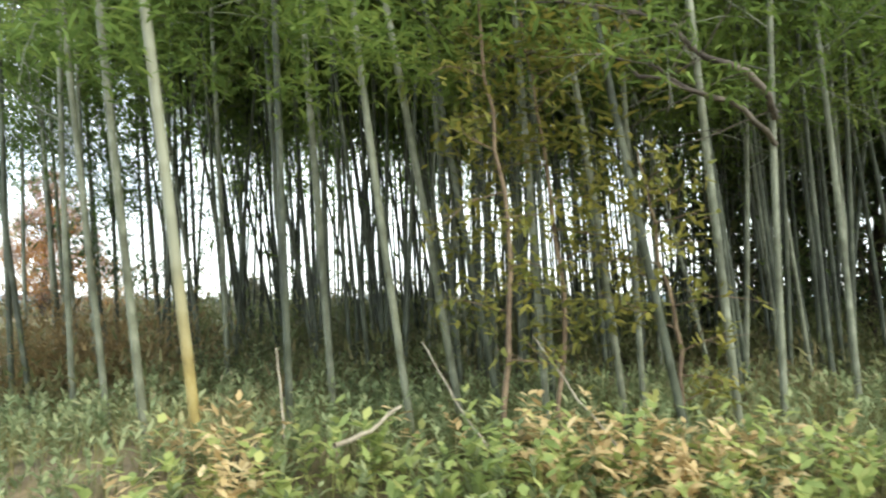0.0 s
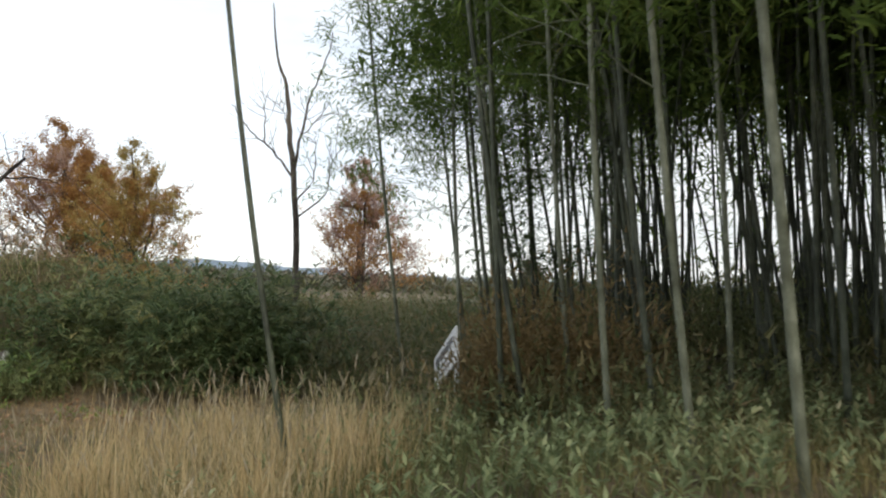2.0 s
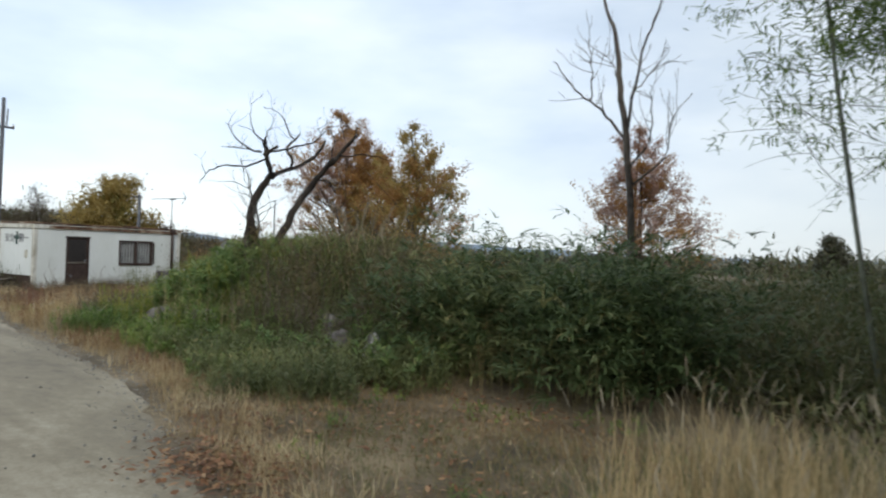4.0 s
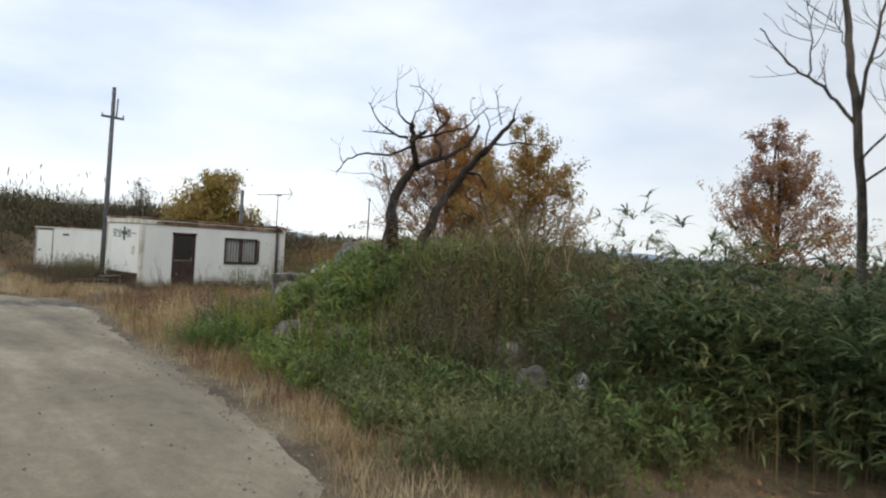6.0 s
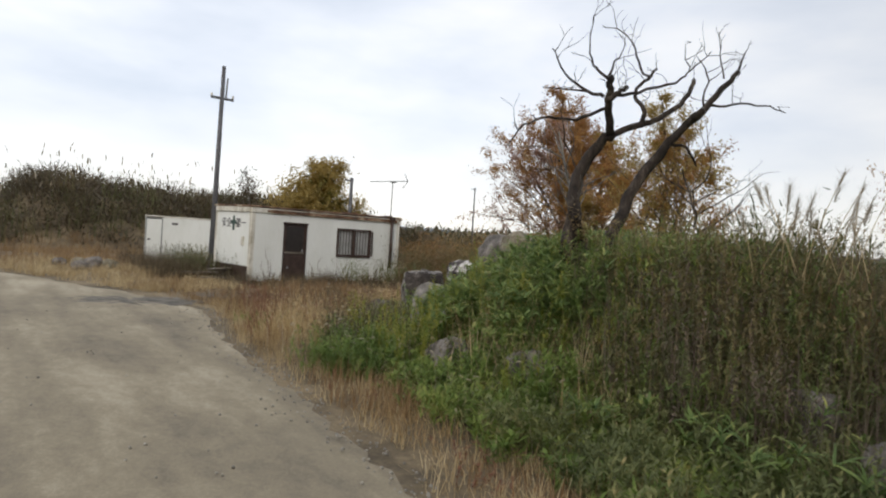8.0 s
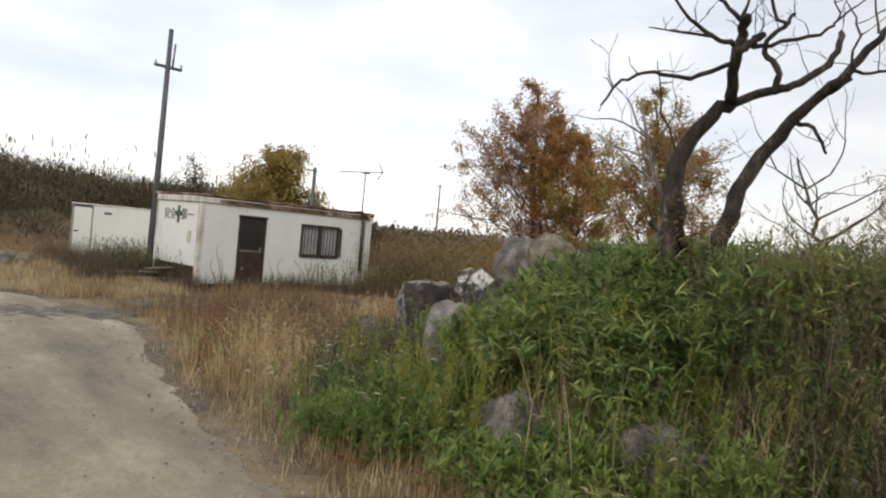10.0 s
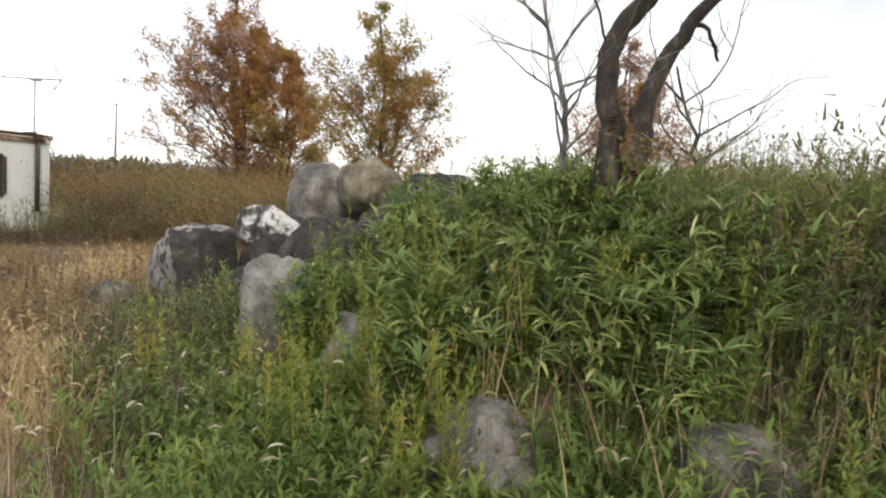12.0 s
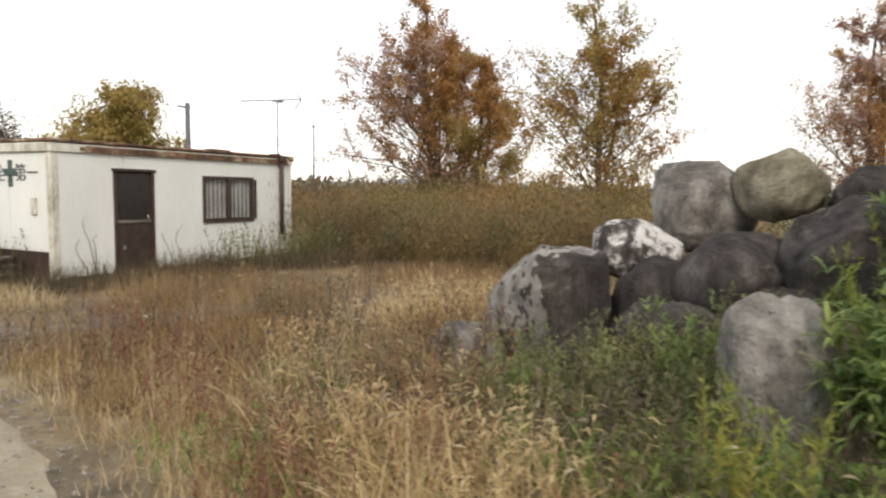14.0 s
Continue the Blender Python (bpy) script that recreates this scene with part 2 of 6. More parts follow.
M_CULM_YELLOW = surface("yellow_ochre_culm", [(0.3, (0.18, 0.135, 0.05)), (0.5, (0.29, 0.23, 0.085)), (0.75, (0.35, 0.31, 0.17))], 2.2, 0.5, 0.15, 22, stretch=(1, 1, 0.5))
yellow_foot(M_CULM_YELLOW)
M_ROCK = rock("grey_brown_boulder", [(0.1, (0.05, 0.045, 0.042)), (0.42, (0.15, 0.135, 0.123)), (0.6, (0.25, 0.228, 0.208)), (0.85, (0.40, 0.375, 0.35))], 0.22)
M_ROCK_PALE = rock("pale_grey_boulder", [(0.05, (0.07, 0.064, 0.06)), (0.35, (0.21, 0.195, 0.18)), (0.6, (0.34, 0.32, 0.295)), (0.85, (0.48, 0.46, 0.43))], 0.22)
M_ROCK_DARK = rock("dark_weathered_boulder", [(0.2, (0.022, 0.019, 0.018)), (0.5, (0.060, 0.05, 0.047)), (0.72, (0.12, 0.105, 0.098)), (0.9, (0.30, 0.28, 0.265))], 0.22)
M_ROCK_WHITE = rock("white_marbled_boulder", [(0.3, (0.05, 0.042, 0.04)), (0.46, (0.20, 0.18, 0.175)), (0.56, (0.68, 0.66, 0.65)), (0.8, (0.8, 0.79, 0.78))], 0.15, 5.0)
M_TAN_ROCK = rock("tan_olive_boulder", [(0.15, (0.08, 0.068, 0.045)), (0.45, (0.21, 0.185, 0.13)), (0.75, (0.38, 0.345, 0.265))], 0.2)
M_SASA = leafy("bamboo_grass_leaf", [(0.0, (0.057, 0.097, 0.034)), (0.4, (0.125, 0.188, 0.063)), (0.68, (0.205, 0.268, 0.085)), (0.84, (0.353, 0.365, 0.125)), (0.95, (0.600, 0.547, 0.296)), (1.0, (0.600, 0.600, 0.388))], 0.4, patch=0.35, big=1.6)
M_WEED = leafy("fresh_weed_leaf", [(0.0, (0.054, 0.086, 0.026)), (0.45, (0.151, 0.221, 0.059)), (0.8, (0.259, 0.308, 0.086)), (1.0, (0.432, 0.367, 0.140))], 0.45, patch=0.6, big=1.8)
M_OLIVE = leafy("olive_shrub_leaf", [(0.0, (0.056, 0.065, 0.031)), (0.4, (0.106, 0.122, 0.050)), (0.7, (0.169, 0.150, 0.073)), (1.0, (0.250, 0.175, 0.100))], patch=0.55)
M_DARKLEAF = leafy("dark_green_shrub_leaf", [(0.0, (0.038, 0.062, 0.028)), (0.5, (0.084, 0.120, 0.050)), (0.88, (0.144, 0.186, 0.078)), (1.0, (0.288, 0.300, 0.156))], patch=0.3)
M_DRY = leafy("dry_straw_blade", [(0.0, (0.13, 0.085, 0.042)), (0.35, (0.32, 0.235, 0.125)), (0.75, (0.50, 0.41, 0.25)), (1.0, (0.57, 0.50, 0.35))], 0.3, patch=0.6, big=1.5)
M_RUSSET = leafy("russet_dry_grass", [(0.0, (0.11, 0.064, 0.035)), (0.5, (0.22, 0.14, 0.07)), (0.85, (0.34, 0.24, 0.12)), (1.0, (0.42, 0.34, 0.2))], 0.3, patch=0.65, big=0.8)
M_GRASS = leafy("half_dry_grass", [(0.0, (0.05, 0.07, 0.028)), (0.45, (0.11, 0.125, 0.05)), (0.75, (0.23, 0.20, 0.09)), (1.0, (0.40, 0.32, 0.16))], 0.35, patch=0.5)
M_BANK = leafy("pale_bank_weed_leaf", [(0.0, (0.09, 0.125, 0.06)), (0.5, (0.21, 0.25, 0.13)), (0.85, (0.33, 0.35, 0.19)), (1.0, (0.44, 0.39, 0.24))], 0.45, patch=0.35)
M_SPIKE = leafy("yellow_green_spike_leaf", [(0.0, (0.10, 0.13, 0.03)), (0.5, (0.22, 0.25, 0.05)), (0.85, (0.34, 0.30, 0.07)), (1.0, (0.42, 0.24, 0.07))], 0.45, patch=0.6, big=1.6)
M_BUSH = leafy("golden_brown_bush_leaf", [(0.0, (0.12, 0.085, 0.04)), (0.5, (0.21, 0.15, 0.07)), (1.0, (0.32, 0.24, 0.12))], 0.35, patch=0.5, big=1.5)
M_BROAD = leafy("pale_broad_weed_leaf", [(0.0, (0.15, 0.20, 0.075)), (0.5, (0.29, 0.34, 0.12)), (0.85, (0.42, 0.42, 0.17)), (1.0, (0.5, 0.42, 0.22))], 0.5, patch=0.3, big=1.6)
M_HERB = leafy("dull_green_weed_leaf", [(0.0, (0.064, 0.081, 0.037)), (0.45, (0.145, 0.168, 0.070)), (0.75, (0.244, 0.249, 0.104)), (1.0, (0.383, 0.302, 0.151))], 0.4, patch=0.6, big=1.6)
M_SEEDED = leafy("tan_olive_weed_leaf", [(0.0, (0.10, 0.09, 0.045)), (0.5, (0.19, 0.16, 0.075)), (1.0, (0.31, 0.235, 0.12))], 0.4, patch=0.6, big=1.4)
M_MAUVE = leafy("mauve_brown_stalk", [(0.0, (0.075, 0.057, 0.048)), (0.6, (0.175, 0.135, 0.11)), (1.0, (0.30, 0.24, 0.185))], 0.25, patch=0.5, big=1.5)
M_CREAMGRASS = leafy("cream_grass_tuft", [(0.0, (0.30, 0.205, 0.095)), (0.5, (0.47, 0.36, 0.19)), (0.9, (0.57, 0.47, 0.29)), (1.0, (0.58, 0.53, 0.40))], 0.4, patch=0.4, big=1.5)
M_GOLDGRASS = leafy("golden_brown_grass", [(0.0, (0.16, 0.095, 0.042)), (0.5, (0.32, 0.215, 0.095)), (1.0, (0.47, 0.36, 0.18))], 0.35, patch=0.6, big=1.2)
M_FOXTAIL = leafy("whitish_seed_head", [(0.0, (0.34, 0.30, 0.20)), (1.0, (0.55, 0.52, 0.42))], 0.4, patch=0.2)
M_REDWEED = leafy("dull_red_weed_leaf", [(0.0, (0.10, 0.05, 0.035)), (0.6, (0.20, 0.095, 0.06)), (1.0, (0.28, 0.16, 0.09))], 0.3, patch=0.5)
M_PLUME = leafy("pale_seed_plume", [(0.0, (0.22, 0.18, 0.12)), (1.0, (0.40, 0.35, 0.26))], 0.4, patch=0.2)
M_ORANGE = leafy("orange_brown_autumn_leaf", [(0.0, (0.22, 0.115, 0.055)), (0.5, (0.36, 0.20, 0.075)), (1.0, (0.47, 0.30, 0.10))], 0.58, patch=0.5)
M_YELLOW = leafy("golden_autumn_leaf", [(0.0, (0.21, 0.15, 0.055)), (0.5, (0.35, 0.26, 0.085)), (1.0, (0.45, 0.37, 0.16))], 0.55, patch=0.5)
M_PINKISH = leafy("reddish_brown_autumn_leaf", [(0.0, (0.25, 0.15, 0.115)), (0.5, (0.40, 0.27, 0.21)), (1.0, (0.50, 0.38, 0.29))], 0.58, patch=0.5)
M_EVERGREEN = leafy("olive_yellow_tree_leaf", [(0.0, (0.07, 0.078, 0.025)), (0.5, (0.16, 0.145, 0.042)), (1.0, (0.30, 0.22, 0.06))], 0.3, patch=0.6)
M_CANOPY = leafy("bamboo_canopy_leaf", [(0.0, (0.06, 0.095, 0.03)), (0.5, (0.135, 0.195, 0.05)), (0.85, (0.22, 0.27, 0.07)), (1.0, (0.32, 0.29, 0.08))], 0.55, patch=0.45)
M_REEDBROWN = leafy("brown_reed_leaf", [(0.0, (0.045, 0.037, 0.026)), (0.5, (0.085, 0.067, 0.042)), (1.0, (0.17, 0.13, 0.08))], 0.25, patch=0.5)
M_BRUSH = leafy("warm_brown_brush", [(0.0, (0.065, 0.055, 0.03)), (0.35, (0.14, 0.105, 0.052)), (0.65, (0.22, 0.142, 0.07)), (1.0, (0.32, 0.23, 0.11))], 0.35, patch=0.8, big=0.75)
# autumn leaf tones paled, so the distance haze sits in the colour
M_FAR = leafy("hazed_far_foliage", [(0.0, (0.07, 0.075, 0.055)), (0.6, (0.12, 0.115, 0.075)), (1.0, (0.20, 0.145, 0.09))], 0.2, patch=0.6, big=0.08)
M_LITTER = leafy("fallen_brown_leaf", [(0.0, (0.10, 0.05, 0.028)), (0.6, (0.22, 0.115, 0.06)), (1.0, (0.36, 0.24, 0.13))], 0.2, patch=0.2)
M_SAPLING = leafy("yellow_green_sapling_leaf", [(0.0, (0.09, 0.11, 0.03)), (0.5, (0.17, 0.17, 0.045)), (1.0, (0.30, 0.26, 0.06))], 0.5, patch=0.3)
M_PALEPOLE = surface("bleached_cane", [(0.3, (0.18, 0.15, 0.11)), (0.7, (0.36, 0.32, 0.25))], 4, 0.7, 0.2, 30)
M_TWIG = surface("brown_twig", [(0.3, (0.09, 0.06, 0.04)), (0.7, (0.22, 0.16, 0.1))], 8, 0.9, 0.2, 40)
# base colour blued and lightened to carry the haze of distance
M_HILL = surface("far_hill_haze_blue", [(0.3, (0.20, 0.26, 0.33)), (0.7, (0.27, 0.33, 0.40))], 0.02, 1.0, 0.0, 0.2)

# ---- mesh tools ----
RNG = np.random.default_rng(7)


def mesh_np(name, verts, quads, mat, smooth=True):
    me = bpy.data.meshes.new(name)
    verts, quads = np.asarray(verts, np.float32), np.asarray(quads, np.int32)
    k = quads.shape[1]
    me.vertices.add(len(verts))
    me.vertices.foreach_set("co", verts.ravel())
    me.loops.add(quads.size)
    me.loops.foreach_set("vertex_index", quads.ravel())
    me.polygons.add(len(quads))
    me.polygons.foreach_set("loop_start", np.arange(0, quads.size, k, dtype=np.int32))
    if smooth:
        me.polygons.foreach_set("use_smooth", np.ones(len(quads), bool))
    me.update(calc_edges=True)
    me.materials.append(mat)
    return me


def join(parts):
    """Joins (verts, quads) pairs."""
    vs, fs, at = [], [], 0
    for v, f in parts:
        vs.append(v)
        fs.append(f + at)
        at += len(v)
    return np.concatenate(vs), np.concatenate(fs)


def ribbons(base, azim, length, width, tilt, bend, segs=3, leaf=False, twist=0.5):
    """Blades or leaves: from each base, leaning tilt from upright towards azim, bending on by bend to the tip."""
    n = len(base)
    one = np.ones(n)
    azim, length, width, tilt, bend = (a * one for a in (azim, length, width, tilt, bend))
    ca, sa = np.cos(azim), np.sin(azim)
    tw = RNG.uniform(-twist, twist, n)
    side = np.stack([-sa, ca, np.sin(tw) * 0.8], 1)
    side /= np.linalg.norm(side, axis=1)[:, None]
    p, vs = np.array(base, float), []
    for i in range(segs + 1):
        s = i / segs
        w = ((0.9 if s == 0 else 0.25) if segs == 1 else math.sin(math.pi * (0.08 + 0.90 * s)) ** 0.8 if leaf else (1 - 0.93 * s)) * width * 0.5
        vs += [p - side * w[:, None], p + side * w[:, None]]
        a = tilt + bend * (s + 0.5 / segs)
        p = p + np.stack([np.sin(a) * ca, np.sin(a) * sa, np.cos(a)], 1) * (length / segs)[:, None]
    k = 2 * (segs + 1)
    v = np.stack(vs, 1).reshape(-1, 3)
    o = (np.arange(n) * k)[:, None, None] + (np.arange(segs) * 2)[None, :, None]
    f = (o + np.array([0, 1, 3, 2])).reshape(-1, 4)
    return v, f


def tube(points, radii, sides=7):
    """A round tapering tube along a line of points."""
    pts = np.array(points, float)
    r = np.interp(np.linspace(0, 1, len(pts)), np.linspace(0, 1, len(radii)), radii)
    d = np.gradient(pts, axis=0)
    d /= np.linalg.norm(d, axis=1)[:, None] + 1e-9
    up = np.array([0.31, 0.17, 0.93]) if abs(d[0][2]) < 0.9 else np.array([1.0, 0.2, 0.1])
    a = np.cross(d, up)
    a /= np.linalg.norm(a, axis=1)[:, None] + 1e-9
    b = np.cross(d, a)
    th = np.arange(sides) * 2 * math.pi / sides
    ring = a[:, None, :] * np.cos(th)[None, :, None] + b[:, None, :] * np.sin(th)[None, :, None]
    v = (pts[:, None, :] + ring * r[:, None, None]).reshape(-1, 3)
    i, j = np.meshgrid(np.arange(len(pts) - 1), np.arange(sides), indexing="ij")
    j2 = (j + 1) % sides
    f = np.stack([i * sides + j, i * sides + j2, (i + 1) * sides + j2, (i + 1) * sides + j], -1).reshape(-1, 4)
    return v, f


def smooth_line(points, steps=4, wob=0.0):
    """A line of points made finer and a little crooked."""
    p = np.array(points, float)
    out = []
    for i in range(len(p) - 1):
        p0, p1, p2, p3 = p[max(i - 1, 0)], p[i], p[i + 1], p[min(i + 2, len(p) - 1)]
        for k in range(steps):
            t = k / steps
            out.append(0.5 * (2 * p1 + (p2 - p0) * t + (2 * p0 - 5 * p1 + 4 * p2 - p3) * t * t + (3 * p1 - p0 - 3 * p2 + p3) * t ** 3))
    out.append(p[-1])
    out = np.array(out)
    out[1:-1] += RNG.normal(0, 1, out[1:-1].shape) * wob
    return out


def part(name, me, parent, label=""):
    ob = new(name, me)
    ob.parent = parent
    if label:
        ob["label"] = label
    return ob


def thing(name, x, y, z, label, category, group="", turn=0):
    ob = new(name)
    ob.empty_display_size = 0.1
    ob.matrix_basis = pose(x, y, z, 0, 0, turn)
    return tagged(ob, label, category, group)


def stuff(name, me, label, category):
    return tagged(new(name, me), label, category, kind="stuff")


def bm_mesh(name, bm, mat, smooth=False):
    me = bpy.data.meshes.new(name)
    bm.normal_update()
    bm.to_mesh(me)
    bm.free()
    me.materials.append(mat)
    if smooth:
        me.polygons.foreach_set("use_smooth", np.ones(len(me.polygons), bool))
    return me


def box(name, size, at, mat, bevel=0.008, turn=0, tilt=0):
    """A bevelled box, centred at a point."""
    bm = bmesh.new()
    bmesh.ops.create_cube(bm, size=1, matrix=pose(*at, tilt, 0, turn) @ Matrix.Diagonal((*size, 1)))
    if bevel:
        bmesh.ops.bevel(bm, geom=bm.edges[:], offset=bevel, segments=1, affect="EDGES")
    return bm_mesh(name, bm, mat)


def rod(name, p, q, r, mat, sides=10, r2=None):
    p, q = np.array(p, float), np.array(q, float)
    v, f = tube([p, p * 0.5 + q * 0.5, q], [r, r if r2 is None else r2], sides)
    me = mesh_np(name, v, f, mat)
    bm = bmesh.new()
    bm.from_mesh(me)
    bmesh.ops.holes_fill(bm, edges=bm.edges[:], sides=0)
    bm.to_mesh(me)
    bm.free()
    return me


# ---- the lie of the land ----
def step(a, b, x):
    t = np.clip((x - a) / (b - a), 0, 1)
    return t * t * (3 - 2 * t)


ROAD_EDGE_X = [-60.0, -45.0, -33.3, -29.5, -26.0, -23.4, -22.2, -20.1, -17.8, -15.5, -13.7, -12.4, -10.4, -9.1, -7.0, -4.0, 0.0, 8.0, 30.0]
ROAD_EDGE_Y = [-9.0, -3.0, 2.4, 4.2, 5.7, 6.3, 6.05, 5.65, 5.45, 5.2, 5.0, 4.7, 4.0, 3.65, 2.9, 2.0, 1.2, 0.0, -4.0]


def road_edge(x):
    return np.interp(x, ROAD_EDGE_X, ROAD_EDGE_Y)


def land(x, y):
    """Height of the ground."""
    x, y = np.asarray(x, float), np.asarray(y, float)
    wavy = 0.03 * np.sin(x * 1.3 + 0.6 * y) + 0.03 * np.sin(y * 1.7 - 0.5 * x)
    off = step(0.1, 1.5, y - road_edge(x))
    bank = 0.72 * step(-7.0, -2.2, x) * step(0.3, 2.6, y - road_edge(x) - 0.3)
    d = np.sqrt(((x + 16.3) / 5.0) ** 2 + ((y - 10.0) / 3.5) ** 2)
    mound = 1.15 * step(1.0, 0.25, d)
    ridge = 3.2 * step(-43, -52, x) * step(2, 6, y) * step(34, 20, y)
    left = 0.8 * step(-48, -58, x) * step(-14, -2, y) * step(14, 4, y)
    return off * wavy + bank + mound + ridge * 0.75 + left


def build_ground():
    def axis(lo, hi, a, b, fine, n):
        mid = np.arange(a, b, fine)
        lo_part = a - np.geomspace(0.6, a - lo, n)[::-1]
        return np.concatenate([lo_part, mid, b + np.geomspace(0.6, hi - b, n)])
    xs, ys = axis(-900, 900, -48, 14, 0.35, 26), axis(-900, 900, -6, 34, 0.35, 26)
    X, Y = np.meshgrid(xs, ys, indexing="ij")
    V = np.stack([X, Y, land(X, Y) - 0.02], -1).reshape(-1, 3)
    i, j = np.meshgrid(np.arange(len(xs) - 1), np.arange(len(ys) - 1), indexing="ij")
    k = len(ys)
    F = np.stack([i * k + j, (i + 1) * k + j, (i + 1) * k + j + 1, i * k + j + 1], -1).reshape(-1, 4)
    tagged(new("ground", mesh_np("ground", V, F, M_SOIL)), "brown soil with dry litter, rough and uneven", "ground", kind="structure")


build_ground()


def build_road():
    """Worn pale slab with a ragged edge, laid on the ground."""
    xs = np.arange(-60, 30.01, 0.2)
    V, F = [], []
    m = 30
    for i, x in enumerate(xs):
        e = float(road_edge(x)) + 0.16 * noise.noise((x * 1.1, 3.0, 0)) + 0.12 * noise.noise((x * 3.7, 1.0, 0))
        for j in range(m):
            s = j / (m - 1)
            y = -12.0 + (e + 12.0) * s
            z = 0.012 + 0.012 * noise.noise((x * 0.6, y * 0.8, 0)) if j < m - 1 else -0.03
            V.append((x, y, z))
    for i in range(len(xs) - 1):
        for j in range(m - 1):
            F.append((i * m + j, (i + 1) * m + j, (i + 1) * m + j + 1, i * m + j + 1))
    tagged(new("road", mesh_np("road", V, F, M_ROAD)), "pale worn concrete track with dusty stains", "road", kind="structure")


build_road()


def patch_sheet(name, cx, cy, rx, ry, turn, mat, label):
    """An irregular spread of gravel that thins out into the track."""
    V, F = [], []
    n, m = 48, 8
    for i in range(n):
        a = i / n * 2 * math.pi
        k = 1 + 0.35 * noise.noise((math.cos(a) * 1.5 + cx, math.sin(a) * 1.5 + cy, 0)) + 0.2 * noise.noise((math.cos(a) * 6, math.sin(a) * 6, cy))
        for j in range(m):
            s = j / (m - 1)
            p = Matrix.Rotation(radians(turn), 2) @ Vector((math.cos(a) * rx * k * s, math.sin(a) * ry * k * s))
            z = 0.020 + 0.016 * noise.noise((p.x * 7 + cx, p.y * 7, 0)) - 0.022 * s * s
            V.append((cx + p.x, cy + p.y, z))
    F = [(i * m + j, i * m + j + 1, ((i + 1) % n) * m + j + 1, ((i + 1) % n) * m + j) for i in range(n) for j in range(m - 1)]
    tagged(new(name, mesh_np(name, V, F, mat)), label, "road", kind="structure")


patch_sheet("road_patch", -24.7, 5.1, 0.9, 1.5, -8, M_GRAVEL, "dark damp gravel patch on the track")
patch_sheet("gravel_patch", -25.6, 8.0, 0.5, 1.8, -15, M_GRAVEL, "bare grey gravel strip before the hut")


def pebbles():
    """Loose chips along the edge and over the track."""
    rng = np.random.default_rng(3)
    n = 900
    x = rng.uniform(-24, -9, n)
    y = road_edge(x) - np.abs(rng.normal(0, 0.5, n)) * np.where(rng.uniform(0, 1, n) < 0.75, 0.5, 5)
    s = rng.uniform(0.004, 0.013, n)
    cube = np.array([(-1, -1, -0.6), (1, -0.8, -0.6), (0.9, 1, -0.6), (-0.8, 0.9, -0.6), (-0.6, -0.5, 0.6), (0.5, -0.6, 0.7), (0.6, 0.5, 0.5), (-0.5, 0.6, 0.6)])
    face = np.array([(0, 3, 2, 1), (4, 5, 6, 7), (0, 1, 5, 4), (1, 2, 6, 5), (2, 3, 7, 6), (3, 0, 4, 7)])
    v = cube[None] * s[:, None, None] * rng.uniform(0.7, 1.3, (n, 8, 3)) + np.stack([x, y, 0.02 + s * 0.5], 1)[:, None, :]
    f = face[None] + (np.arange(n) * 8)[:, None, None]
    tagged(new("loose_stones", mesh_np("loose_stones", v.reshape(-1, 3), f.reshape(-1, 4), M_PEBBLE, False)), "loose grey stone chips on the track", "stones", kind="stuff")


pebbles()


def scatter(n, x0, x1, y0, y1, keep=None):
    """Random places on the ground in a rectangle, thinned by keep(x, y) in 0..1."""
    x, y = RNG.uniform(x0, x1, n), RNG.uniform(y0, y1, n)
    if keep is not None:
        ok = RNG.uniform(0, 1, n) < keep(x, y)
        x, y = x[ok], y[ok]
    return np.stack([x, y, land(x, y) - 0.03], 1)


def patchy(x, y, s=0.8, seed=0.0):
    """A soft patchwork in 0..1."""
    return 0.5 + 0.25 * (np.sin(x * s * 1.7 + 1.3 * np.sin(y * s + seed)) + np.sin(y * s * 2.1 + 1.7 * np.sin(x * s * 0.8 + seed + 1)))


# ---- site hut and its neighbours ----
def text_mesh(name, words, size, depth, mat):
    cu = bpy.data.curves.new(name, "FONT")
    cu.body, cu.size, cu.extrude, cu.align_x = words, size, depth, "CENTER"
    ob = bpy.data.objects.new(name, cu)
    me = bpy.data.meshes.new_from_object(ob)
    bpy.data.objects.remove(ob)
    me.materials.clear()
    me.materials.append(mat)
    return me


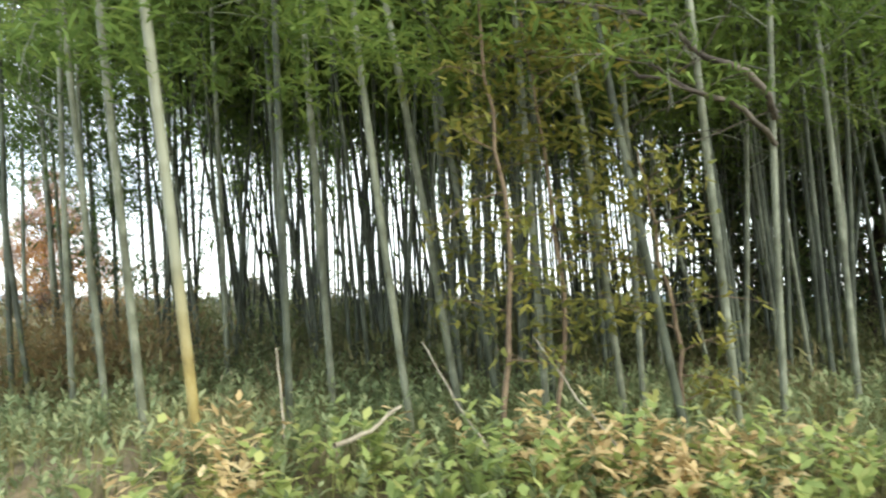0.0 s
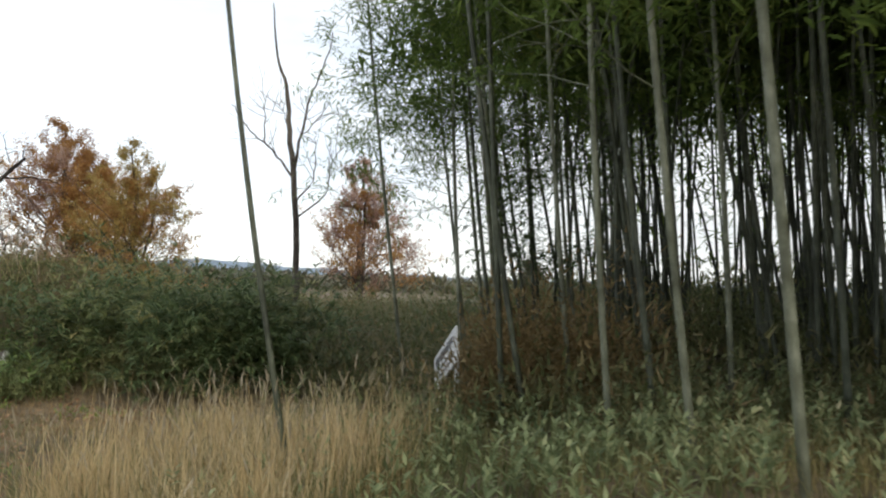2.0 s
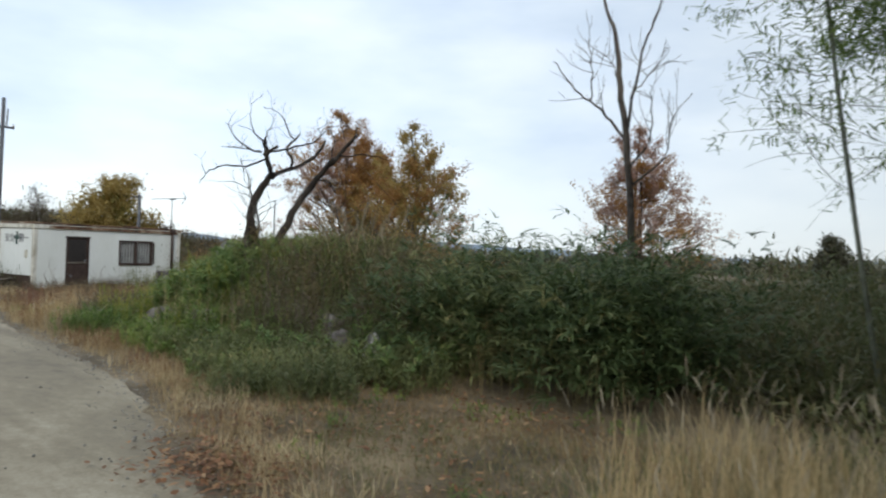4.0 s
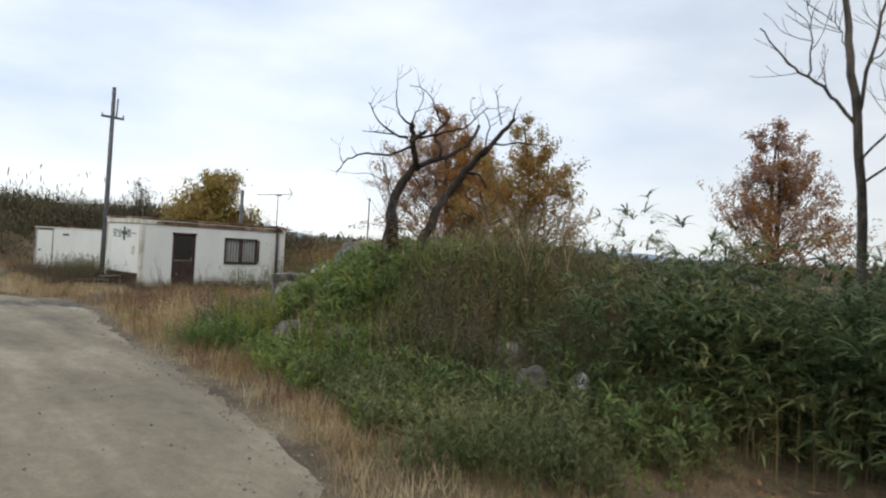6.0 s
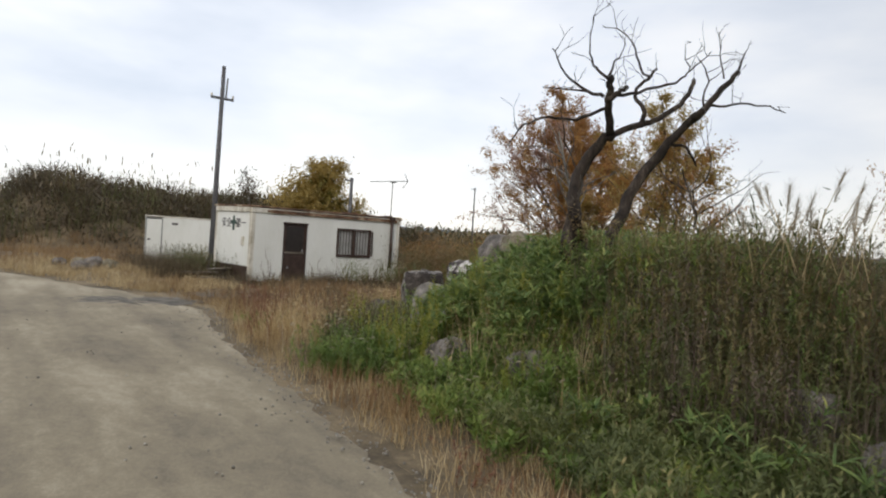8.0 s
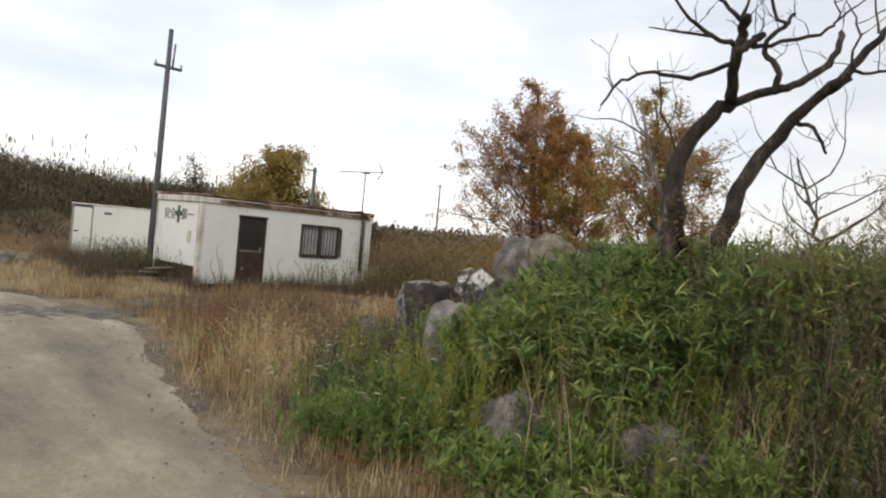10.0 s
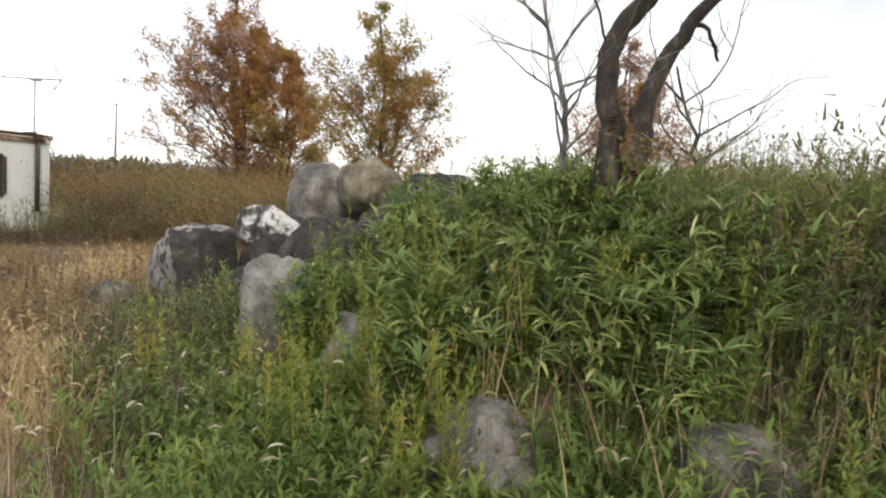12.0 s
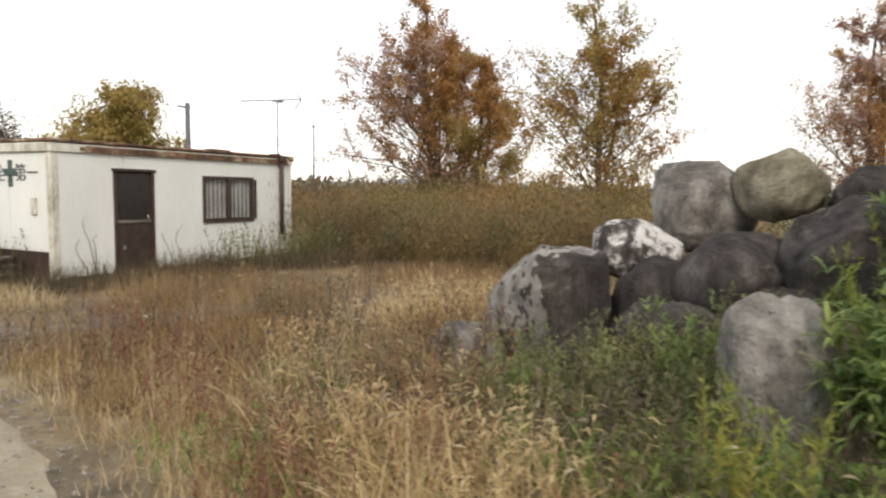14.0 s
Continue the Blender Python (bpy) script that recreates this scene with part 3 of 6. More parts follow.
def site_hut():
    """Origin at the front corner on the ground; x runs along the front, y back into the hut."""
    L, W, H = 5.45, 2.15, 1.94
    def hbox(name, size, at, mat, bevel=0.008):
        return box(name, size, (at[0], -at[1], at[2]), mat, bevel)

    def hrod(name, p, q, r, mat, sides=10):
        return rod(name, (p[0], -p[1], p[2]), (q[0], -q[1], q[2]), r, mat, sides)

    hut = thing("site_hut", -29.24, 8.97, 0, "weathered white prefabricated site hut with rusty roof edge", "hut", turn=99.6)
    # front wall in pieces round the door and the window
    d0, d1, dt = 1.04, 1.82, 1.70
    w0, w1, wb, wt = 2.95, 4.22, 0.80, 1.63
    y = 0.03
    for a, b, lo, hi in ((0.10, d0, 0.02, H), (d0, d1, dt, H), (d1, w0, 0.02, H), (w0, w1, 0.02, wb), (w0, w1, wt, H), (w1, L - 0.10, 0.02, H)):
        part("front_panel", hbox("front_panel", (b - a, 0.06, hi - lo), ((a + b) / 2, -y, (lo + hi) / 2), M_WHITE, 0), hut)
    part("back_panel", hbox("back_panel", (L, 0.06, H), (L / 2, -W + 0.03, H / 2), M_WHITE, 0.004), hut)
    for k in range(2):
        part("end_panel", hbox("end_panel", (0.06, W / 2 - 0.06, H - 0.42), (0.03, -0.055 - (W / 2 - 0.06) * (k + 0.5) - 0.012 * k, 0.42 + (H - 0.42) / 2), M_WHITE, 0.006), hut, "white end panel with a seam and stains")
    # a solid panel whose dark brown stands for the shade in the gap
    part("end_wall_gap_shade", hbox("end_wall_gap_shade", (0.05, W - 0.12, 0.42), (0.05, -W / 2, 0.21), M_BROWN, 0.004), hut, "dark panel standing in for the shaded gap under the end panels")
    part("end_panel", hbox("end_panel", (0.06, W, H), (L - 0.03, -W / 2, H / 2), M_WHITE, 0.004), hut)
    for x in (0.05, L - 0.05):
        part("corner_post", hbox("corner_post", (0.13, 0.12, H + 0.02), (x, -0.05, H / 2), M_CREAM, 0.015), hut, "stained cream corner post")
    part("corner_post", hbox("corner_post", (0.1, 0.1, H), (0.04, -W + 0.04, H / 2), M_CREAM, 0.012), hut)
    part("floor_panel", hbox("floor_panel", (L - 0.1, W - 0.1, 0.08), (L / 2, -W / 2, 0.06), M_BROWN, 0), hut)
    part("roof", hbox("roof", (L + 0.10, W + 0.12, 0.05), (L / 2, -W / 2, H + 0.185), M_RUST, 0.012), hut, "flat rusted roof sheet")
    part("roof_beam", hbox("roof_beam", (L + 0.06, 0.10, 0.15), (L / 2, -0.015, H + 0.075), M_CREAM, 0.02), hut, "cream roof beam with rust and dirt")
    part("roof_beam", hbox("roof_beam", (L + 0.02, 0.10, 0.15), (L / 2, -W + 0.02, H + 0.075), M_CREAM, 0.02), hut)
    part("roof_beam", hbox("roof_beam", (0.10, W - 0.1, 0.15), (0.0, -W / 2, H + 0.075), M_CREAM, 0.02), hut)
    part("roof_beam", hbox("roof_beam", (0.10, W - 0.1, 0.15), (L, -W / 2, H + 0.075), M_CREAM, 0.02), hut)
    part("rust_strip", hbox("rust_strip", (L - 0.7, 0.02, 0.10), (L / 2 + 0.2, 0.043, H + 0.07), M_RUST, 0.006), hut, "long streak of flaking rust")
    part("rust_strip", hbox("rust_strip", (1.1, 0.02, 0.05), (1.0, 0.043, H + 0.075), M_RUST, 0.006), hut)
    part("roof_debris", hbox("roof_debris", (0.5, 0.2, 0.04), (3.5, -0.2, H + 0.23), M_RUST, 0.01), hut)
    part("roof_cap", hbox("roof_cap", (0.16, 0.14, 0.11), (L - 0.03, 0.0, H + 0.15), M_RUST, 0.02), hut)
    # door
    door = part("door", hbox("door", (d1 - d0 - 0.08, 0.05, dt - 0.06), ((d0 + d1) / 2, -0.04, dt / 2), M_BROWN, 0.006), hut, "dark brown door with a dark upper pane")
    for x in (d0 + 0.02, d1 - 0.02):
        part("door_frame", hbox("door_frame", (0.05, 0.09, dt), (x, -0.02, dt / 2), M_BROWN, 0.006), door)
    part("door_frame", hbox("door_frame", (d1 - d0 + 0.06, 0.10, 0.05), ((d0 + d1) / 2, -0.01, dt + 0.01), M_BROWN, 0.006), door)
    part("pane", hbox("pane", (d1 - d0 - 0.2, 0.012, 0.72), ((d0 + d1) / 2, -0.012, 1.25), M_GLASS_DARK, 0.003), door)
    part("rail", hbox("rail", (d1 - d0 - 0.12, 0.02, 0.05), ((d0 + d1) / 2, -0.004, 0.85), M_PLANK, 0.004), door, "worn grey door rail")
    part("lower_panel", hbox("lower_panel", (d1 - d0 - 0.2, 0.012, 0.6), ((d0 + d1) / 2, -0.012, 0.45), M_BROWN, 0.003), door)
    part("handle", hrod("handle", (d1 - 0.14, 0.02, 0.86), (d1 - 0.14, 0.02, 0.96), 0.015, M_STEEL), door, "small steel handle")
    part("hasp", hbox("hasp", (0.05, 0.02, 0.07), (d0 + 0.18, 0.0, 0.42), M_STEEL, 0.004), door)
    # window
    win = part("window", hbox("window", (w1 - w0 - 0.04, 0.02, wt - wb - 0.04), ((w0 + w1) / 2, -0.05, (wb + wt) / 2), M_CURTAIN, 0), hut, "window with dark frame and security bars")
    for a, b, c, d in ((w0, w1, wt - 0.03, wt + 0.03), (w0, w1, wb - 0.03, wb + 0.05)):
        part("window_frame", hbox("window_frame", (b - a + 0.06, 0.09, d - c), ((a + b) / 2, -0.005, (c + d) / 2), M_BROWN, 0.006), win)
    for x in (w0, (w0 + w1) / 2, w1):
        part("window_frame", hbox("window_frame", (0.06 if x != (w0 + w1) / 2 else 0.09, 0.08, wt - wb), (x, -0.005, (wb + wt) / 2), M_BROWN, 0.006), win)
    for k in range(11):
        x = w0 + 0.09 + k * (w1 - w0 - 0.18) / 10
        part("bar", hrod("bar", (x, 0.035, wb + 0.02), (x, 0.035, wt), 0.011, M_BROWN, 6), win)
    part("bar_bracket", hbox("bar_bracket", (0.03, 0.05, wt - wb - 0.05), (w1 + 0.075, 0.03, (wb + wt) / 2), M_BROWN, 0.006), win)
    # downpipe and the aerial on it
    pipe = part("downpipe", hrod("downpipe", (5.06, 0.07, 0.45), (5.06, 0.07, H + 0.13), 0.05, M_BROWN, 10), hut, "dark brown downpipe")
    part("pipe_head", hbox("pipe_head", (0.17, 0.14, 0.14), (5.06, 0.075, H + 0.14), M_BROWN, 0.02), pipe)
    part("pipe_arm", hrod("pipe_arm", (4.72, 0.05, H + 0.21), (5.05, 0.05, H + 0.23), 0.02, M_BROWN, 6), pipe)
    # lettering round a cross on the end wall
    for words, yy in (("\u5b89\u5168", 1.45), ("\u7b2c\u4e00", 0.60)):
        t = part("lettering", text_mesh("lettering", words, 0.30, 0.004, M_INK), hut, "faded black painted characters")
        t.matrix_basis = Matrix.Translation((-0.006, yy, 1.52)) @ Matrix(((0, 0, -1, 0), (-1, 0, 0, 0), (0, 1, 0, 0), (0, 0, 0, 1)))
    part("cross", hbox("cross", (0.012, 0.11, 0.42), (-0.007, -1.02, 1.62), M_GREEN, 0.002), hut, "faded dark green cross")
    part("cross", hbox("cross", (0.012, 0.32, 0.11), (-0.010, -1.02, 1.64), M_GREEN, 0.002), hut)
    rng = np.random.default_rng(9)
    for x0, n in ((0.2, 3), (2.05, 2), (3.0, 2), (4.3, 3), (4.9, 3)):
        for k in range(n):
            x = x0 + rng.uniform(0, 0.5)
            line = [(x, -0.025, 0.0)]
            for i in range(6):
                line.append((line[-1][0] + rng.normal(0, 0.06), -0.02, line[-1][2] + rng.uniform(0.06, 0.17)))
            v, f = tube(line, [0.008, 0.003], 5)
            part("dead_vine", mesh_np("dead_vine", v, f, M_TWIG), hut, "dead vine stem on the wall")
    part("switch_box", hbox("switch_box", (0.05, 0.12, 0.26), (-0.025, -0.42, 1.12), M_CREAM, 0.008), hut, "small cream box on the end wall")
    return hut


site_hut()


def tv_aerial():
    a = thing("tv_aerial", -30.12, 13.96, 2.2, "rusty television aerial on a thin mast", "aerial", turn=52)
    part("mast", rod("mast", (0, 0, -0.2), (0, 0, 1.13), 0.018, M_STEEL, 8), a)
    part("boom", rod("boom", (-0.75, 0, 1.08), (0.48, 0, 1.17), 0.014, M_STEEL, 6), a)
    part("reflector", rod("reflector", (0.50, 0, 1.17), (0.37, 0.10, 1.42), 0.014, M_STEEL, 6), a)
    part("reflector", rod("reflector", (0.50, 0, 1.17), (0.36, -0.10, 0.93), 0.014, M_STEEL, 6), a)
    for k in range(9):
        x = -0.72 + k * 0.13
        z = 1.08 + (x + 0.75) * 0.073
        part("element", rod("element", (x, -0.1, z), (x, 0.1, z), 0.005, M_STEEL, 5), a)
    part("clamp", box("clamp", (0.22, 0.05, 0.05), (0.02, 0, 1.11), M_STEEL, 0.006), a)


tv_aerial()


def storage_box():
    b = thing("storage_container", -35.73, 7.5, 0, "plain white storage container with a narrow door", "container", turn=77)
    L, H, W = 3.6, 1.64, 2.0
    part("front_panel", box("front_panel", (L - 0.55, 0.05, H), (0.55 + (L - 0.55) / 2, 0, H / 2), M_WHITE, 0.006), b)
    part("back_panel", box("back_panel", (L, 0.05, H), (L / 2, W, H / 2), M_WHITE, 0.006), b)
    for x in (0.025, L - 0.025):
        part("end_panel", box("end_panel", (0.05, W - 0.05, H), (x, W / 2, H / 2), M_WHITE, 0.006), b)
    part("roof", box("roof", (L + 0.06, W + 0.08, 0.05), (L / 2, W / 2, H + 0.027), M_CREAM, 0.012), b)
    d = part("door", box("door", (0.48, 0.04, H - 0.2), (0.29, -0.005, H / 2 + 0.04), M_WHITE, 0.008), b)
    part("door_frame", box("door_frame", (0.04, 0.06, H), (0.03, 0, H / 2), M_STEEL, 0.006), d)
    part("door_frame", box("door_frame", (0.03, 0.06, H - 0.1), (0.545, -0.003, H / 2), M_STEEL, 0.004), d)
    part("door_frame", box("door_frame", (0.55, 0.06, 0.03), (0.29, -0.004, H - 0.05), M_STEEL, 0.004), d)
    part("latch", box("latch", (0.1, 0.03, 0.05), (0.14, -0.035, 0.86), M_BLACK, 0.008), d, "black latch")
    part("hinge", box("hinge", (0.1, 0.02, 0.04), (0.14, -0.03, 0.25), M_STEEL, 0.004), d)
    part("name_plate", box("name_plate", (0.2, 0.01, 0.07), (0.95, -0.03, H - 0.2), M_INK, 0.002), b, "small dark marking")


storage_box()


def utility_pole(x, y, h, r, lean, label, arm=True):
    p = thing("utility_pole", x, y, float(land(x, y)), label, "pole")
    part("shaft", rod("shaft", (0, 0, -0.2), (lean[0] * h, lean[1] * h, h), r, M_POLE, 10, r * 0.62), p)
    tx, ty = lean[0] * h, lean[1] * h
    if arm:
        part("cross_arm", box("cross_arm", (0.07, 0.72, 0.07), (tx, ty, h - 0.98), M_POLE, 0.01, 8), p)
        part("brace", rod("brace", (tx + 0.02, ty + 0.10, h - 1.0), (tx + 0.02, ty + 0.13, h - 0.35), 0.028, M_STEEL, 6), p)
        for s in (-0.32, 0.32):
            part("insulator", rod("insulator", (tx, ty + s, h - 0.95), (tx, ty + s, h - 0.85), 0.03, M_CREAM, 8), p)
    else:
        part("cross_arm", box("cross_arm", (0.05, 0.4, 0.05), (tx, ty - 0.1, h - 0.12), M_POLE, 0.01), p)


utility_pole(-31.7, 8.62, 6.35, 0.092, (0.004, 0.009), "tall grey wooden utility pole with a cross arm")
utility_pole(-35.3, 15.1, 3.75, 0.10, (0, 0), "short grey pole behind the hut", False)
utility_pole(-48.1, 31.3, 5.0, 0.07, (0, 0), "thin distant grey pole in the field", False)


def clutter_by_hut():
    """Dark boards heaped against the hut's end."""
    for i, (dx, dy, l, a) in enumerate(((-0.5, -0.2, 1.3, 12), (-0.75, -0.35, 1.5, -8), (-0.6, -0.1, 1.1, 30))):
        b = thing("old_board", -29.5 + dx, 8.55 + dy, 0.0, "old grey board lying by the hut", "board", "boards by the hut", 100 + a)
        part("plank", box("plank", (l, 0.18, 0.04), (0, 0, 0.05 + 0.12 * i), M_PLANK, 0.006), b)
        part("support", box("support", (0.12, 0.18, 0.03 + 0.12 * i), (0.3, 0, 0.015 + 0.06 * i), M_PLANK, 0.004), b)


clutter_by_hut()


def notice_board():
    s = thing("notice_board", -5.04, 7.55, float(land(-5.04, 7.55)), "white tilted notice board with faded lettering", "sign", turn=120.5)
    z = -float(land(-5.04, 7.55))
    tilt = pose(0, 0, 1.10 + z, 0, 21.5, 0)
    def put(name, size, at, mat, label=""):
        o = part(name, box(name, size, at, mat, 0.004), s, label)
        o.matrix_basis = tilt
        return o
    put("board", (1.45, 0.03, 0.40), (0.72, 0, 0), M_SIGN)
    for k, (w, zz, h) in enumerate(((1.15, 0.09, 0.11), (0.95, -0.04, 0.04), (1.0, -0.12, 0.03))):
        n = 9 if k == 0 else 12
        for i in range(n):
            put("text_bar", (w / n * 0.72, 0.006, h * (0.7 + 0.3 * ((i * 7) % 3) / 2)), (0.72 - w / 2 + (i + 0.5) * w / n, 0.017, zz), M_INK)
    for x in (0.12, 1.2):
        top = 1.15 + z - x * 0.39
        part("post", box("post", (0.04, 0.04, top + 0.2), (x, -0.035, top / 2 - 0.1), M_SIGN, 0.004), s, "thin pale post")


notice_board()

# ---- boulders ----
def boulder(x, y, z, w, h, d, mat, label, seed, turn=0.0, square=3.2, cuts=7, fine=4, side=None):
    """A broken block of stone with worn corners and flat facets; side is a second material for faces turned towards +x.
    """
    bm = bmesh.new()
    bmesh.ops.create_icosphere(bm, subdivisions=fine, radius=1)
    r = random.Random(seed)
    planes = [(Vector((r.uniform(-1, 1), r.uniform(-1, 1), r.uniform(-0.3, 1))).normalized(), r.uniform(0.78, 0.97)) for _ in range(cuts)]
    shift = Vector((seed * 1.7, seed * 0.6, 0))
    for v in bm.verts:
        p = v.co.normalized()
        p = p / (abs(p.x) ** square + abs(p.y) ** square + abs(p.z) ** square) ** (1 / square)
        p = p * (1 + 0.13 * noise.noise(p * 1.1 + shift))
        for nrm, k in planes:
            o = p.dot(nrm) - k
            if o > 0:
                p -= nrm * o * 0.95
        dent = 0.07 * noise.noise(p * 2.4 + shift) - 0.07 * max(0, 0.35 - abs(noise.noise(p * 1.9 + shift))) + 0.04 * noise.noise(p * 6 + shift) + 0.022 * noise.noise(p * 14 + shift)
        p += p * dent
        v.co = Vector((p.x * w / 2, p.y * d / 2, p.z * h / 2))
    bm.normal_update()
    me = bm_mesh("boulder", bm, mat, True)
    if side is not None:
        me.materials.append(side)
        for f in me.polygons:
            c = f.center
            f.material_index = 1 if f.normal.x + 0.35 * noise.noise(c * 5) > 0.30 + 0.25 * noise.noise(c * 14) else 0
    ob = new("boulder", me)
    ob.matrix_basis = pose(x, y, z, 0, 0, turn)
    return tagged(ob, label, "boulder", "boulder heap")


boulder(-21.12, 9.4, 0.46, 0.96, 1.06, 0.72, M_ROCK_PALE, "large grey block with dark faces on one side", 3, -30, 8.5, 3, 5, M_ROCK_DARK)
boulder(-20.55, 9.93, 0.96, 0.72, 0.5, 0.55, M_ROCK_WHITE, "white marbled boulder on the heap", 5, 20)
boulder(-20.2, 10.42, 1.32, 0.86, 0.78, 0.8, M_ROCK, "tall grey boulder near the top of the heap", 8, 50)
boulder(-19.56, 10.3, 1.52, 0.68, 0.58, 0.62, M_TAN_ROCK, "tan rounded boulder on top of the heap", 12, -20, 2.4)
boulder(-18.8, 9.85, 0.98, 1.25, 0.9, 1.0, M_ROCK_DARK, "big dark weathered boulder in the heap", 17, 15, 3, 8, 5)
boulder(-18.8, 10.45, 1.36, 0.8, 0.7, 0.8, M_ROCK_DARK, "dark brown boulder behind the heap's top", 61, 40)
boulder(-19.72, 9.75, 0.80, 0.85, 0.72, 0.8, M_ROCK_DARK, "dark boulder in the middle of the heap", 21, 60)
boulder(-19.2, 9.5, 0.40, 0.9, 0.8, 0.8, M_ROCK_DARK, "dark boulder low in the heap", 22, 10)
boulder(-20.0, 9.2, 0.3, 0.75, 0.75, 0.7, M_ROCK_DARK, "dark boulder at the foot of the heap", 24, 0)
boulder(-20.25, 9.85, 0.45, 0.9, 0.95, 0.7, M_ROCK_DARK, "dark boulder under the white one", 26, 30)
boulder(-19.13, 8.25, 0.44, 0.62, 0.92, 0.52, M_ROCK_PALE, "pale grey upright boulder among weeds", 29, 20, 2.9, 7, 5)
boulder(-18.12, 7.85, 0.40, 0.54, 0.52, 0.46, M_ROCK_PALE, "small pale boulder under bamboo grass", 33, 0)
boulder(-18.15, 9.0, 0.75, 0.4, 0.5, 0.4, M_ROCK, "pale boulder edge showing beside bamboo grass", 34, 30)
boulder(-16.92, 7.02, 0.16, 0.76, 0.66, 0.6, M_ROCK, "rounded brown-grey boulder in fresh weeds", 37, -15, 2.6, 7, 5)
boulder(-15.8, 7.28, 0.26, 0.64, 0.54, 0.56, M_ROCK, "broad low grey boulder in weeds", 41, 10, 2.8, 7, 5)
boulder(-12.25, 7.75, 0.22, 0.30, 0.46, 0.28, M_ROCK_WHITE, "whitish stone at the thicket's foot", 49, 30)
boulder(-12.64, 7.5, 0.22, 0.44, 0.48, 0.36, M_ROCK, "pale grey stone at the thicket's foot", 46, 80)
boulder(-13.4, 7.95, 0.34, 0.42, 0.55, 0.36, M_ROCK, "grey stone half hidden in the thicket", 45, 10)
boulder(-21.45, 8.75, 0.12, 0.62, 0.52, 0.5, M_ROCK, "low grey stone beside the two-toned block", 57, 0)


for i, (x, y, w) in enumerate(((-33.2, 5.6, 0.6), (-33.7, 5.3, 0.5), (-32.8, 5.2, 0.45), (-33.4, 6.1, 0.5), (-34.2, 5.8, 0.55), (-32.6, 5.9, 0.35), (-33.9, 4.8, 0.4))):
    b = boulder(x, y, 0.1, w, w * 0.7, w * 0.8, M_TAN_ROCK if i % 2 else M_ROCK, "pale rubble stone in dry grass beside the container", 70 + i, i * 40)
    tagged(b, group="rubble by the container")


# ---- trees ----
def grow(rng, p, d, length, r, depth, out, tips, spread=0.6, kids=3, up=0.25, shrink=0.68, crook=0.12):
    """Branches as lines with radii; tips collects the places where leaves sit."""
    n = 5
    pts = [p]
    for i in range(n):
        d = d + rng.normal(0, crook, 3) + np.array([0, 0, up * 0.12])
        d = d / np.linalg.norm(d)
        p = p + d * length / n
        pts.append(p)
    out.append((np.array(pts), r, r * (0.55 if depth else 0.25)))
    if depth <= 1:
        tips += pts[1:]
    if depth == 0:
        return
    for k in range(kids):
        s = rng.uniform(0.35, 1.0)
        q = np.array(pts)[min(n, int(s * n + 0.5))]
        a = rng.uniform(0, 2 * math.pi)
        side = np.array([math.cos(a), math.sin(a), rng.uniform(-0.1, 0.5)])
        nd = d * (1 - spread) + side * spread
        nd /= np.linalg.norm(nd)
        grow(rng, q, nd, length * shrink * rng.uniform(0.75, 1.1), r * 0.5 * rng.uniform(0.8, 1.1), depth - 1, out, tips, spread, kids, up, shrink, crook)
    nd = d + rng.normal(0, 0.15, 3)
    grow(rng, np.array(pts[-1]), nd / np.linalg.norm(nd), length * shrink, r * 0.55, depth - 1, out, tips, spread, kids, up, shrink, crook)


def leaf_cloud(rng, tips, per, spread, size, keep=1.0):
    """Leaves in clumps round the tips; keep below 1 leaves gaps between the clumps."""
    c = np.array(tips)
    c = c[rng.uniform(0, 1, len(c)) < keep]
    k = rng.integers(max(1, int(per * 0.5)), int(per * 1.6) + 1, len(c))
    c = np.repeat(c, k, axis=0)
    c = c + rng.normal(0, spread, c.shape) * rng.uniform(0.4, 1.0, (len(c), 1))
    n = len(c)
    return ribbons(c, rng.uniform(0, 6.28, n), rng.uniform(0.7, 1.3, n) * size, rng.uniform(0.4, 0.7, n) * size, rng.uniform(0.6, 2.6, n), rng.uniform(-0.4, 0.9, n), 1, True, 1.2)


